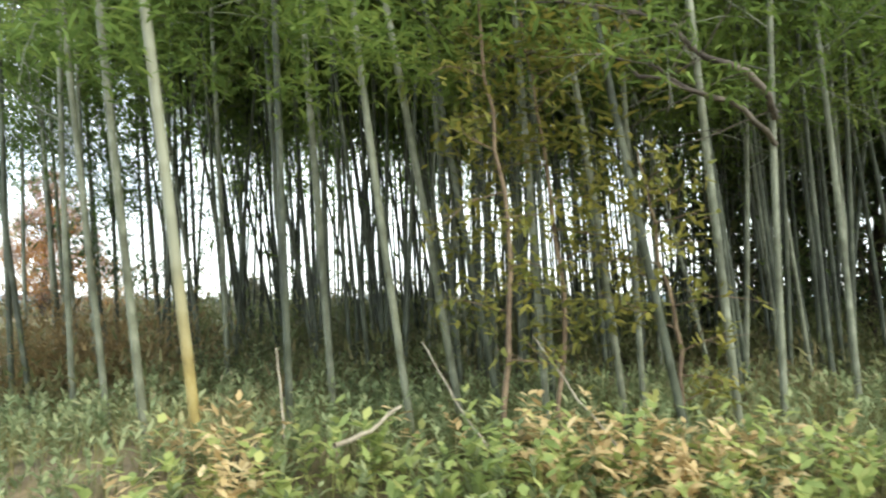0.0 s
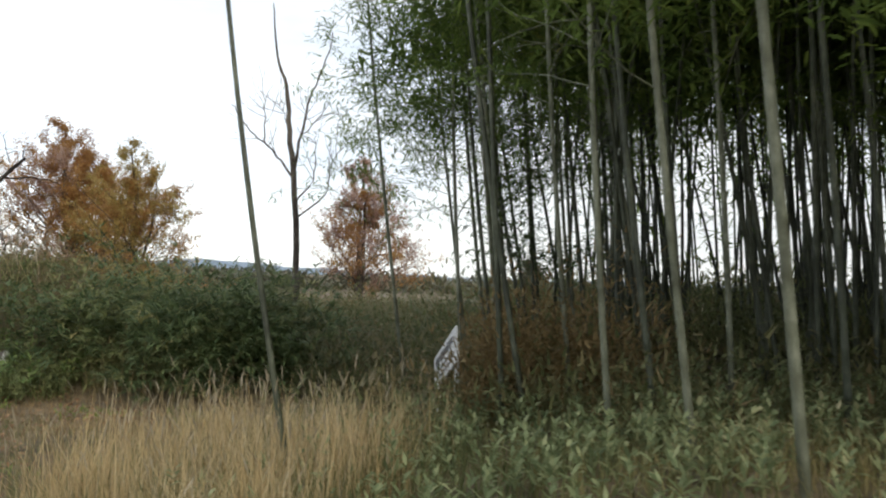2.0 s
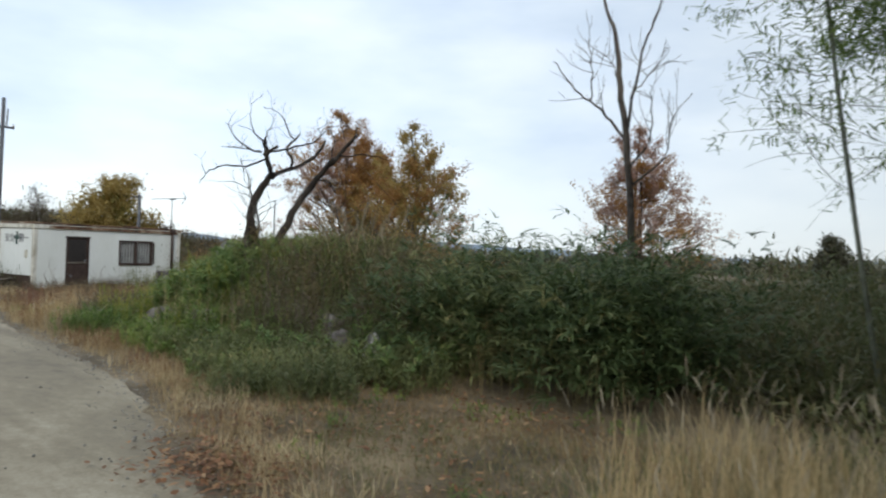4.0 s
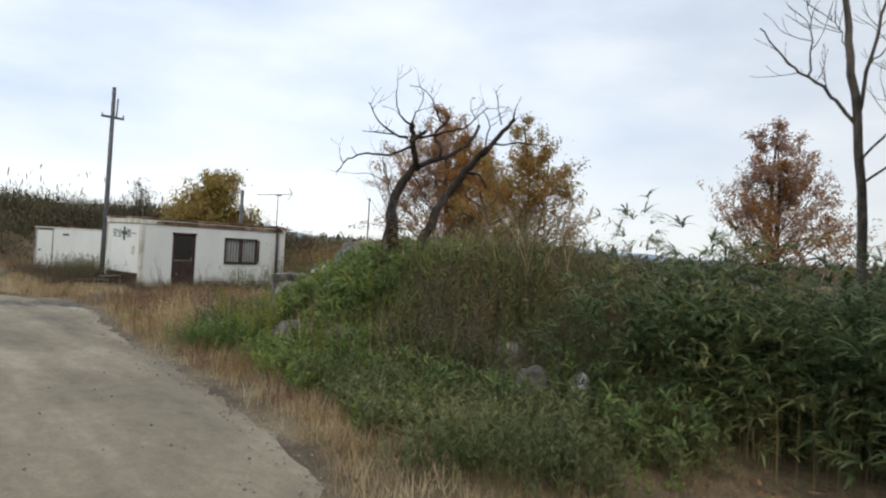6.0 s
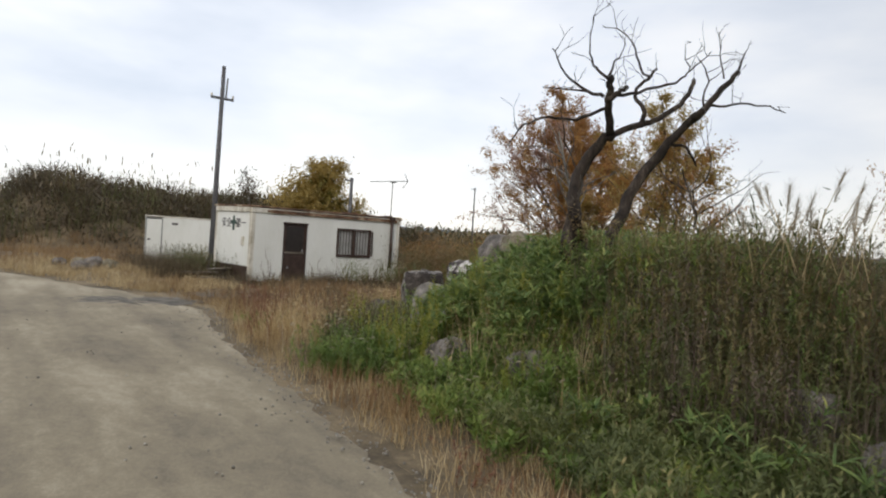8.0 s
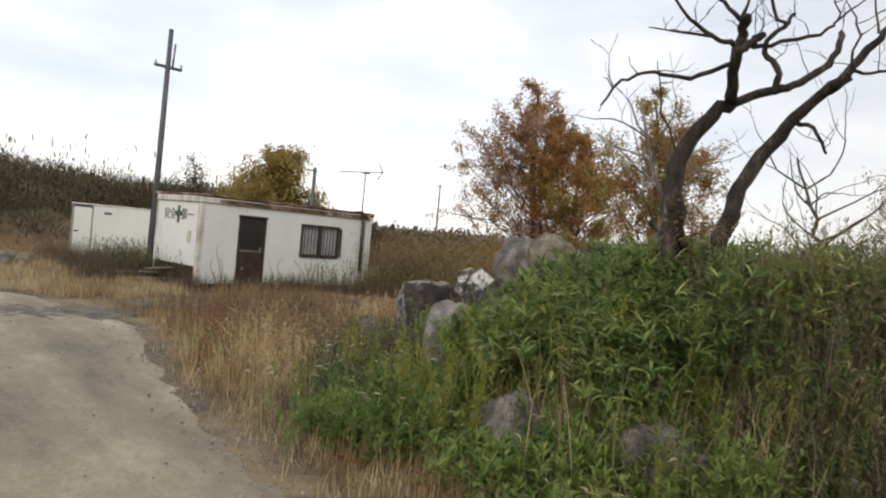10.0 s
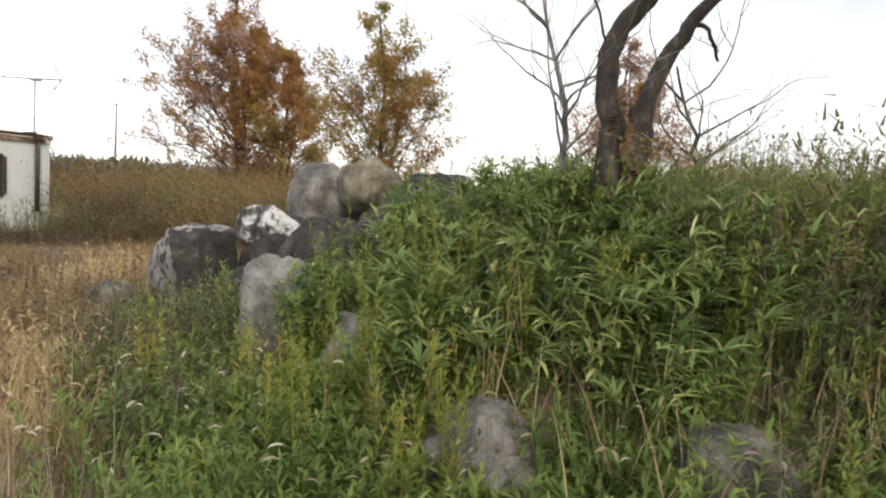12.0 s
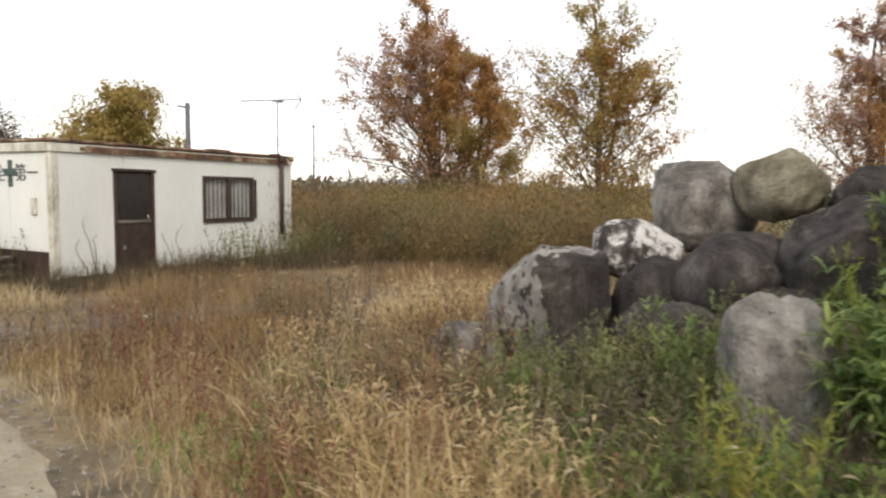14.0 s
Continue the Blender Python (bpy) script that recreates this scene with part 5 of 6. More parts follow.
fallen_pole((-0.95, 4.1, 0.85), (-1.15, 4.6, 1.4), 0.009, "thin dead cane fallen against bamboo", M_PALEPOLE)


def bare_bough(points, r, seed, label):
    rng = np.random.default_rng(seed)
    o = np.array(points[0])
    t = thing("dead_bough", *[float(v) for v in o], label, "bough", "dead boughs")
    line = smooth_line(points, 4, 0.02) - o
    out = [(line, r, r * 0.3)]
    for i in range(9):
        p = line[rng.integers(2, len(line))]
        d = np.array([rng.normal(-0.6, 0.4), rng.normal(0, 0.4), rng.normal(0, 0.3)])
        grow(rng, p, d / np.linalg.norm(d), rng.uniform(0.3, 0.7), 0.006, 1, out, [], 0.5, 1, 0, 0.7, 0.15)
    for i, (p, a, b) in enumerate(out):
        part("branch" if i else "wood", mesh_np("branch", *tube(p, [a, max(b, 0.002)], 5), M_BARK), t)


bare_bough([(2.45, 4.9, 3.1), (2.05, 4.3, 3.15), (1.54, 4.2, 3.35), (1.3, 4.25, 3.6), (0.6, 4.4, 3.75)], 0.03, 5, "grey leafless bough hanging across the bamboo")
bare_bough([(2.45, 4.9, 2.9), (1.9, 4.2, 2.93), (1.4, 4.1, 3.1), (0.8, 4.3, 3.4), (0.3, 4.5, 3.38)], 0.022, 6, "thin leafless bough between the bamboo")


# ---- ground cover ----
def U(a, b, n):
    return RNG.uniform(a, b, n)


def blades(base, per, height, width, lean=0.35, bend=0.7, spread=0.10, segs=3):
    """Tufts of grass: per blades round each place."""
    p = np.repeat(base, per, axis=0)
    n = len(p)
    p[:, :2] += RNG.normal(0, spread, (n, 2))
    h = np.repeat(U(0.7, 1.2, len(base)), per) * U(0.55, 1.1, n) * height
    return ribbons(p, U(0, 6.28, n), h, U(0.7, 1.3, n) * width, np.abs(RNG.normal(0, lean, n)), U(0.1, 1.0, n) * bend, segs)


def leafy_stems(base, height, leaves, leaf_len, leaf_w, lean=0.2, up=0.9, start=0.15, droop=0.9, stem_w=0.008):
    """Upright weeds: a stem and leaves all round it."""
    n = len(base)
    az, ti, h = U(0, 6.28, n), np.abs(RNG.normal(0, lean, n)), U(0.6, 1.15, n) * height
    stems = ribbons(base, az, h, stem_w * np.ones(n), ti, 0.15, 3)
    i = np.repeat(np.arange(n), leaves)
    s = U(start, 1.0, len(i))
    a = (ti[i] + 0.07 * s)
    p = base[i] + np.stack([np.sin(a) * np.cos(az[i]), np.sin(a) * np.sin(az[i]), np.cos(a)], 1) * (s * h[i])[:, None]
    m = len(i)
    lv = ribbons(p, U(0, 6.28, m), leaf_len * U(0.6, 1.2, m) * (1.15 - 0.5 * s), leaf_w * U(0.7, 1.2, m), U(0.25, 1.1, m) + (1 - up), U(0.1, 1.0, m) * droop, 2, True)
    return stems, lv


def fans(base, height, tufts, leaves, leaf_len, leaf_w, lean=0.25):
    """Low bamboo: leaves spread like fingers at the ends of the stems, arching over."""
    n = len(base)
    az, ti, h = U(0, 6.28, n), np.abs(RNG.normal(0, lean, n)), U(0.65, 1.15, n) * height
    stems = ribbons(base, az, h, 0.006 * np.ones(n), ti, 0.2, 2)
    i = np.repeat(np.arange(n), tufts)
    s = U(0.55, 1.0, len(i))
    a = ti[i] + 0.1 * s
    p = base[i] + np.stack([np.sin(a) * np.cos(az[i]), np.sin(a) * np.sin(az[i]), np.cos(a)], 1) * (s * h[i])[:, None]
    face = U(0, 6.28, len(i))
    j = np.repeat(np.arange(len(i)), leaves)
    m = len(j)
    lv = ribbons(p[j], face[j] + RNG.normal(0, 0.75, m), leaf_len * U(0.6, 1.2, m), leaf_w * U(0.7, 1.2, m), U(0.45, 1.15, m), U(0.5, 1.5, m), 4, True)
    return stems, lv


def clumps(base, per, spread):
    """Several plants crowded round each place."""
    p = np.repeat(base, per, axis=0)
    p[:, :2] += RNG.normal(0, spread, (len(p), 2))
    p[:, 2] = land(p[:, 0], p[:, 1]) - 0.03
    return p


def clear(x, y):
    """Thin the weeds before the boulders that stand bare."""
    k = np.ones(np.shape(x))
    for bx, by, fx, fy, r in ((-16.93, 7.1, -16.75, 6.35, 0.36), (-15.72, 7.5, -15.9, 6.7, 0.42), (-18.12, 7.78, -18.0, 6.9, 0.32), (-19.13, 8.2, -18.6, 7.3, 0.3), (-12.25, 7.7, -11.8, 7.1, 0.25), (-12.64, 7.45, -12.2, 6.9, 0.25), (-20.5, 8.6, -20.2, 8.1, 0.25)):
        s = np.clip(((x - bx) * (fx - bx) + (y - by) * (fy - by)) / ((fx - bx) ** 2 + (fy - by) ** 2), 0, 1)
        q = np.sqrt((x - bx - s * (fx - bx)) ** 2 + (y - by - s * (fy - by)) ** 2)
        k = k * (0.25 + 0.75 * step(r * 0.6, r * 1.1, q))
    return k


def shrub(base, radius, height, leaves, leaf_len, leaf_w, droop=0.8, segs=1, vary=(0.7, 1.25)):
    """Dense shrubs: leaves crowded towards the outside of uneven domes."""
    n = len(base)
    i = np.repeat(np.arange(n), leaves)
    m = len(i)
    a, e = U(0, 6.28, m), np.arcsin(U(-0.1, 1, m))
    r = U(0.35, 1.0, m) ** 0.5 * (1 + 0.25 * np.sin(3 * a + i) + 0.18 * np.sin(5 * e + 2 * i))
    k = np.repeat(U(*vary, n), leaves)
    p = base[i] + np.stack([np.cos(a) * np.cos(e) * r * radius * k, np.sin(a) * np.cos(e) * r * radius * k, 0.05 + np.sin(e) * r * height * k], 1)
    return ribbons(p, a + RNG.normal(0, 0.9, m), leaf_len * U(0.6, 1.3, m), leaf_w * U(0.7, 1.3, m), U(0.2, 1.6, m), U(0.0, 1.0, m) * droop, segs, True)


def seed_heads(base, height, lean=0.3, head=0.09, width=0.018, nod=0.6):
    """Thin stalks that nod under a fuzzy head."""
    n = len(base)
    az, h, ti = U(0, 6.28, n), U(0.7, 1.2, n) * height, np.abs(RNG.normal(0, lean, n))
    stalk = ribbons(base, az, h, 0.006 * np.ones(n), ti, 0.25, 4)
    tip = stalk[0].reshape(n, -1, 3)[:, -1]
    heads = ribbons(tip, az, head * U(0.7, 1.3, n), width * U(0.8, 1.3, n), ti + nod, 2.2 * nod, 4, True, 1.5)
    return stalk, heads


def off_road(x, y, lo=0.0, hi=0.4):
    return step(lo, hi, y - road_edge(x))


# verge of dry grass along the track
b = scatter(5200, -24.5, -8.5, 3.5, 7.6, lambda x, y: off_road(x, y, -0.12, 0.25) * step(1.3, 0.5, y - road_edge(x)) * (0.35 + 0.65 * patchy(x, y, 1.4)))
stuff("dry_grass", mesh_np("dry_grass", *blades(b, 9, 0.25, 0.007, 0.6, 0.9, 0.07), M_DRY), "straw-coloured dry grass along the track", "grass")
b = scatter(2600, -24.5, -10.5, 4.2, 8.5, lambda x, y: off_road(x, y, 0.0, 0.3) * step(1.8, 0.8, y - road_edge(x)) * step(0.35, 0.75, patchy(x, y, 1.1, 2)))
stuff("russet_grass", mesh_np("russet_grass", *blades(b, 10, 0.34, 0.008, 0.5, 0.8, 0.08), M_RUSSET), "reddish-brown dry grass along the track", "grass")
# brown withered foot of the meadow, seen between the tufts
b = clumps(scatter(420, -23.5, -17.0, 5.4, 10.5, lambda x, y: off_road(x, y, 0.3, 0.9) * step(0.6, -0.1, x - np.interp(y, [5.0, 5.3, 7.3, 8.9, 12], [-16.6, -17.2, -20.4, -21.4, -21.6])) * step(0.55, 0.3, patchy(x, y, 0.9, 3))), 6, 0.14)
stuff("withered_weeds", mesh_np("withered_weeds", *blades(b, 8, 0.36, 0.010, 0.6, 1.4, 0.08, 3), M_MAUVE), "brown withered weeds between the straw tufts", "weeds")
# short cropped dry sward by the first bend
b = scatter(16000, -13.2, -6.0, 2.6, 8.4, lambda x, y: off_road(x, y, -0.1, 0.4) * step(4.2, 3.0, y - road_edge(x)) * (0.25 + 0.75 * patchy(x, y, 0.9, 1)))
stuff("short_grass", mesh_np("short_grass", *blades(b, 5, 0.085, 0.006, 0.8, 0.9, 0.06, 1), M_RUSSET), "short trodden brown grass", "grass")
b = scatter(9000, -13.2, -6.0, 2.6, 8.4, lambda x, y: off_road(x, y, 0.1, 0.6) * step(4.2, 3.0, y - road_edge(x)) * step(0.3, 0.8, patchy(x, y, 0.8, 4)))
stuff("short_grass", mesh_np("short_grass", *blades(b, 5, 0.10, 0.006, 0.7, 0.9, 0.06, 1), M_GRASS), "short half-green grass", "grass")
b = clumps(scatter(46, -13.0, -6.6, 3.2, 7.6, lambda x, y: off_road(x, y, 0.3, 0.8)), 6, 0.10)
st, lv = leafy_stems(b, 0.13, 10, 0.07, 0.012, 0.5)
stuff("green_sprigs", mesh_np("green_sprigs", *join([st, lv]), M_WEED), "small green tufts in the trodden grass", "weeds")
b = scatter(900, -13.0, -6.6, 3.0, 7.6, lambda x, y: off_road(x, y, 0.2, 0.7) * step(0.4, 0.7, patchy(x, y, 1.2, 6)))
stuff("short_grass", mesh_np("short_grass", *blades(b, 7, 0.14, 0.008, 0.9, 1.0, 0.07, 2), M_DRY), "bleached tussocks in the trodden grass", "grass")
# fallen leaves
b = np.concatenate([scatter(5200, -11.0, -8.6, 3.0, 4.8, lambda x, y: np.exp(-((x + 9.83) / 0.55) ** 2 - ((y - 3.88) / 0.32) ** 2)), scatter(3000, -13.5, -6.5, 2.9, 7.6, lambda x, y: off_road(x, y) * step(0.2, 0.8, patchy(x, y, 1.4, 2)))])
b[:, 2] += U(0.04, 0.10, len(b))
n = len(b)
stuff("fallen_leaves", mesh_np("fallen_leaves", *ribbons(b, U(0, 6.28, n), U(0.03, 0.08, n), U(0.02, 0.04, n), U(1.2, 1.8, n), U(-0.8, 0.8, n), 2, True, 1.0), M_LITTER), "fallen brown leaves on the ground", "leaves")
# tall grass on the bank's end
tall = lambda x, y: step(-7.8, -6.3, x + 0.25 * (y - 5)) * step(-3.8, -5.4, x) * off_road(x, y, 0.6, 1.4) * step(6.6, 5.6, y)
b = scatter(4200, -8.5, -3.0, 2.6, 7.5, lambda x, y: tall(x, y) * (0.25 + 0.75 * patchy(x, y, 1.6, 2)))
stuff("tall_grass", mesh_np("tall_grass", *blades(b, 10, 0.52, 0.008, 0.35, 0.8, 0.09), M_GRASS), "tall half-dry grass on the bank", "grass")
b = scatter(1000, -8.4, -4.2, 2.6, 6.6, lambda x, y: tall(x, y) * (0.2 + 0.8 * patchy(x, y, 1.2, 7)))
stuff("tall_grass", mesh_np("tall_grass", *blades(b, 9, 0.6, 0.008, 0.3, 0.7, 0.08), M_DRY), "tall straw-coloured grass on the bank", "grass")
b = clumps(scatter(130, -7.2, -4.6, 3.0, 6.4, tall), 5, 0.12)
stuff("tall_grass", mesh_np("tall_grass", *blades(b, 7, 0.78, 0.009, 0.3, 0.9, 0.07, 4), M_CREAMGRASS), "long bleached grass on the bank's end", "grass")
b = scatter(520, -8.0, -4.4, 3.4, 6.6, tall)
st, hd = seed_heads(b, 0.74, 0.3, 0.14, 0.009, 0.2)
stuff("grass_plumes", mesh_np("grass_plumes", *join([st, hd]), M_PLUME), "pale seed plumes above tall grass", "grass")
# weeds on the bank before the grove
wb = lambda x, y: step(-6.2, -4.6, x) * off_road(x, y, 0.9, 1.6) * (0.4 + 0.6 * patchy(x, y, 1.1, 3))
b = scatter(8200, -6, 9, 0.4, 7.5, wb)
stuff("bank_grass", mesh_np("bank_grass", *blades(b, 8, 0.34, 0.009, 0.5, 0.9, 0.11, 2), M_GRASS), "grass and weeds below the bamboo", "grass")
b = scatter(4800, -6.2, 8, 0.6, 8.0, wb)
st, lv = leafy_stems(b, 0.42, 16, 0.11, 0.03, 0.3)
stuff("bank_weeds", mesh_np("bank_weeds", *join([st, lv]), M_BANK), "grey-green weeds below the bamboo", "weeds")
b = scatter(1300, -1.8, 4.0, 1.6, 3.8, lambda x, y: np.exp(-((x - 0.6) / 1.5) ** 2) * (0.3 + 0.7 * patchy(x, y, 1.8, 3)))
st, lv = leafy_stems(b, 0.58, 15, 0.13, 0.052, 0.4, 0.7)
stuff("broad_leaved_weeds", mesh_np("broad_leaved_weeds", *join([st, lv]), M_BROAD), "yellow-green broad-leaved weeds at the grove's edge", "weeds")
b = scatter(800, -1.6, 3.4, 2.0, 4.1, lambda x, y: step(0.35, 0.7, patchy(x, y, 1.6, 5)))
st, lv = leafy_stems(b, 0.5, 14, 0.14, 0.04, 0.5, 0.6)
stuff("withered_weeds", mesh_np("withered_weeds", *join([st, lv]), M_CREAMGRASS), "withered tan weeds at the grove's edge", "weeds")
# leafy sprays between the culms
n = 7000
p = np.stack([U(-4.8, 9, n), U(9.0, 16.5, n), U(2.2, 6.0, n)], 1)
p = p[np.sin(p[:, 0] * 2.3 + np.sin(p[:, 2] * 1.9)) * np.cos(p[:, 1] * 1.3 + p[:, 2]) > -0.1]
n = len(p)
stuff("grove_sprays", mesh_np("grove_sprays", *ribbons(p, U(0, 6.28, n), U(0.16, 0.34, n), U(0.03, 0.06, n), U(1.0, 2.2, n), U(0.1, 0.7, n), 1, True), M_CANOPY), "hanging leafy sprays among the culms", "foliage")
def spray_clumps(centres, per, spread, length, width):
    """Bunches of drooping bamboo leaves round hanging twig ends."""
    c = np.repeat(centres, per, axis=0)
    c = c + RNG.normal(0, 1, c.shape) * np.array([spread, spread, spread * 0.55])
    n = len(c)
    return ribbons(c, U(0, 6.28, n), U(0.7, 1.3, n) * length, U(0.7, 1.3, n) * width, U(1.0, 2.1, n), U(0.1, 0.8, n), 2, True)


n = 105
p = np.stack([U(-3.4, 4.4, n), U(4.0, 6.4, n), U(3.25, 5.4, n)], 1)
stuff("grove_sprays", mesh_np("grove_sprays", *spray_clumps(p, 80, 0.21, 0.13, 0.024), M_CANOPY), "light green leaf sprays hanging at the grove's edge", "foliage")
n = 48
p = np.stack([U(-2.6, 3.4, n), U(3.2, 4.3, n), U(3.0, 4.3, n)], 1)
stuff("grove_sprays", mesh_np("grove_sprays", *spray_clumps(p, 70, 0.17, 0.12, 0.024), M_CANOPY), "bright green leaf sprays reaching out of the grove", "foliage")
n = 46
p = np.stack([U(0.1, 1.3, n), U(4.2, 5.0, n), U(1.6, 4.4, n)], 1)
stuff("sapling_sprays", mesh_np("sapling_sprays", *spray_clumps(p, 45, 0.15, 0.10, 0.035), M_SAPLING), "yellow-green leaves on young shoots between bamboo", "foliage")
n = 60
p = np.stack([U(-7.0, -4.8, n), U(8.2, 11.5, n), U(2.9, 7.5, n)], 1)
p = p[RNG.uniform(0, 1, n) < step(-7.6, -5.0, p[:, 0] + 0.15 * (p[:, 2] - 3))]
stuff("grove_sprays", mesh_np("grove_sprays", *spray_clumps(p, 75, 0.25, 0.15, 0.026), M_CANOPY), "dark leaf masses at the grove's western edge", "foliage")
n = 45
p = np.stack([U(-5.6, -3.6, n), U(8.4, 11.5, n), U(1.9, 3.7, n)], 1)
stuff("grove_sprays", mesh_np("grove_sprays", *spray_clumps(p, 60, 0.24, 0.16, 0.03), M_DARKLEAF), "dark leaf masses low between the culms", "foliage")
n = 50
p = np.stack([U(-7.4, -5.8, n), U(9.0, 11.0, n), U(3.9, 6.6, n)], 1)
stuff("grove_sprays", mesh_np("grove_sprays", *spray_clumps(p, 55, 0.22, 0.14, 0.025), M_CANOPY), "outermost leaf sprays west of the grove", "foliage")
n = 75
p = np.stack([U(-5.9, -4.2, n), U(7.4, 9.4, n), U(3.8, 6.6, n)], 1)
stuff("grove_sprays", mesh_np("grove_sprays", *spray_clumps(p, 60, 0.2, 0.14, 0.025), M_CANOPY), "leaf sprays leaning out of the grove's western edge", "foliage")
# undergrowth deep in the grove
b = scatter(420, -6.5, 14, 6.0, 19)
stuff("undergrowth", mesh_np("undergrowth", *shrub(b, 0.7, 0.65, 130, 0.13, 0.035), M_OLIVE), "dim undergrowth between the bamboo", "shrubs")
b = scatter(200, -12, 16, 18, 26)
stuff("undergrowth", mesh_np("undergrowth", *shrub(b, 1.5, 1.6, 190, 0.22, 0.07), M_OLIVE), "thick shrubs behind the grove", "shrubs")
b = scatter(150, -7, 10, 11.5, 17.5)
stuff("undergrowth", mesh_np("undergrowth", *shrub(b, 0.9, 1.35, 150, 0.17, 0.045, vary=(0.5, 1.4)), M_HERB), "tall dim shrubs among the far bamboo", "shrubs")
b = scatter(26, -5.7, -4.1, 12.1, 14.1)
stuff("undergrowth", mesh_np("undergrowth", *shrub(b, 0.7, 1.5, 260, 0.13, 0.035, vary=(0.6, 1.5)), M_HERB), "tall shrubs at the grove's western edge", "shrubs")
# golden-brown bush by the notice board
b = scatter(30, -4.9, -3.1, 7.0, 8.8)
stuff("russet_bush", mesh_np("russet_bush", *shrub(b, 0.6, 1.2, 380, 0.10, 0.03), M_BUSH), "golden-brown bush at the edge of the grove", "shrubs")

# dark shrubs and olive scrub between track and field
dark = lambda x, y: np.exp(-((x + 10.5) / 2.25) ** 4 - ((y - 9.4) / 1.6) ** 4)
def weeping(base, radius, height, tufts, leaves, leaf_len, leaf_w):
    """Domes of bunched leaves that hang from their twig ends, crowded to the outside."""
    n = len(base)
    i = np.repeat(np.arange(n), tufts)
    m = len(i)
    a, e = U(0, 6.28, m), np.arcsin(U(0.05, 1, m))
    r = U(0.75, 1.05, m) * (1 + 0.2 * np.sin(3 * a + i) + 0.15 * np.sin(6 * e + 2 * i))
    k = np.repeat(U(0.75, 1.2, n), tufts)
    p = base[i] + np.stack([np.cos(a) * np.cos(e) * r * radius * k, np.sin(a) * np.cos(e) * r * radius * k, 0.1 + np.sin(e) * r * height * k], 1)
    j = np.repeat(np.arange(m), leaves)
    return ribbons(p[j], a[j] + RNG.normal(0, 0.8, len(j)), leaf_len * U(0.6, 1.25, len(j)), leaf_w * U(0.7, 1.3, len(j)), U(0.5, 1.3, len(j)), U(0.5, 1.6, len(j)), 3, True)


b = scatter(165, -13.2, -7.4, 7.7, 11.5, dark)
stuff("dark_shrubs", mesh_np("dark_shrubs", *weeping(b, 0.6, 1.4, 62, 8, 0.24, 0.022), M_DARKLEAF), "dense dark green bamboo shrubs with weeping narrow leaves", "shrubs")
b = scatter(64, -13.2, -8.6, 7.6, 11.0, dark)
stuff("dark_shrubs", mesh_np("dark_shrubs", *weeping(b, 0.5, 1.44, 40, 7, 0.22, 0.02), M_HERB), "lighter green bunches on the dark shrubs", "shrubs")
b = scatter(420, -12.2, -8.6, 7.3, 8.8, dark)
stuff("shrub_stems", mesh_np("shrub_stems", *blades(b, 3, 0.95, 0.008, 0.12, 0.3, 0.08, 2), M_SEEDED), "pale bare stems under the dark shrubs", "shrubs")
b = scatter(300, -15.5, -5.5, 8.4, 14, lambda x, y: 1 - dark(x, y) * 0.9)
stuff("olive_scrub", mesh_np("olive_scrub", *shrub(b, 0.6, 0.95, 170, 0.13, 0.03), M_OLIVE), "olive green and brown scrub", "shrubs")
b = scatter(900, -44, 0, 12.5, 30, lambda x, y: (step(-46, -20, x) * 0.5 + 0.5 * patchy(x, y, 0.3)) * (1 - step(-18.5, -20.5, x) * step(24, 21, y)))
stuff("field_scrub", mesh_np("field_scrub", *shrub(b, 1.0, 1.0, 120, 0.2, 0.05), M_OLIVE), "rough scrub over the field", "shrubs")
b = scatter(560, -40, -16, 13.0, 30, lambda x, y: step(0.3, 0.7, patchy(x, y, 0.35, 2)) * (1 - 0.85 * step(-18.5, -20.5, x) * step(23, 20, y)))
stuff("brown_scrub", mesh_np("brown_scrub", *shrub(b, 0.9, 0.9, 200, 0.13, 0.03, vary=(0.4, 1.4)), M_BRUSH), "rust-brown scrub over the field", "shrubs")
for mat, n, label in ((M_BRUSH, 46, "warm brown brush beside the hut"), (M_RUSSET, 22, "russet brush beside the hut"), (M_OLIVE, 22, "olive brush beside the hut"), (M_BUSH, 22, "golden-brown brush beside the hut")):
    b = scatter(n, -31.5, -21.5, 14.2, 19.5)
    stuff("brown_scrub", mesh_np("brown_scrub", *shrub(b, 0.95, 1.05, 1100, 0.085, 0.015, vary=(0.45, 1.55)), mat), label, "shrubs")

for mat, n, label in ((M_OLIVE, 10, "tall olive bush in the brush line"), (M_BRUSH, 12, "tall brown bush in the brush line"), (M_GOLDGRASS, 8, "tan bush in the brush line"), (M_EVERGREEN, 7, "yellow-green bush in the brush line")):
    b = scatter(n, -31.0, -21.0, 14.6, 18.5)
    stuff("brush_line", mesh_np("brush_line", *shrub(b, 0.8, 1.35, 1200, 0.08, 0.016, vary=(0.6, 1.5)), mat), label, "shrubs")
b = scatter(700, -33, -19.5, 13.2, 22, lambda x, y: step(0.35, 0.7, patchy(x, y, 0.6, 2)))
stuff("russet_meadow", mesh_np("russet_meadow", *blades(b, 9, 0.6, 0.012, 0.45, 0.9, 0.16, 2), M_RUSSET), "rough russet grass below the brush", "grass")
for mat, n in ((M_BRUSH, 11), (M_ORANGE, 9), (M_BUSH, 8)):
    b = scatter(n, -33, -21.5, 16.5, 21.5)
    stuff("tall_brush", mesh_np("tall_brush", *shrub(b, 1.3, 1.7, 1700, 0.09, 0.019, vary=(0.7, 1.3)), mat), "tall bushy autumn brush below the trees", "shrubs")
b = scatter(70, -44, -26, 22, 32, lambda x, y: 0.9 + 0 * x)
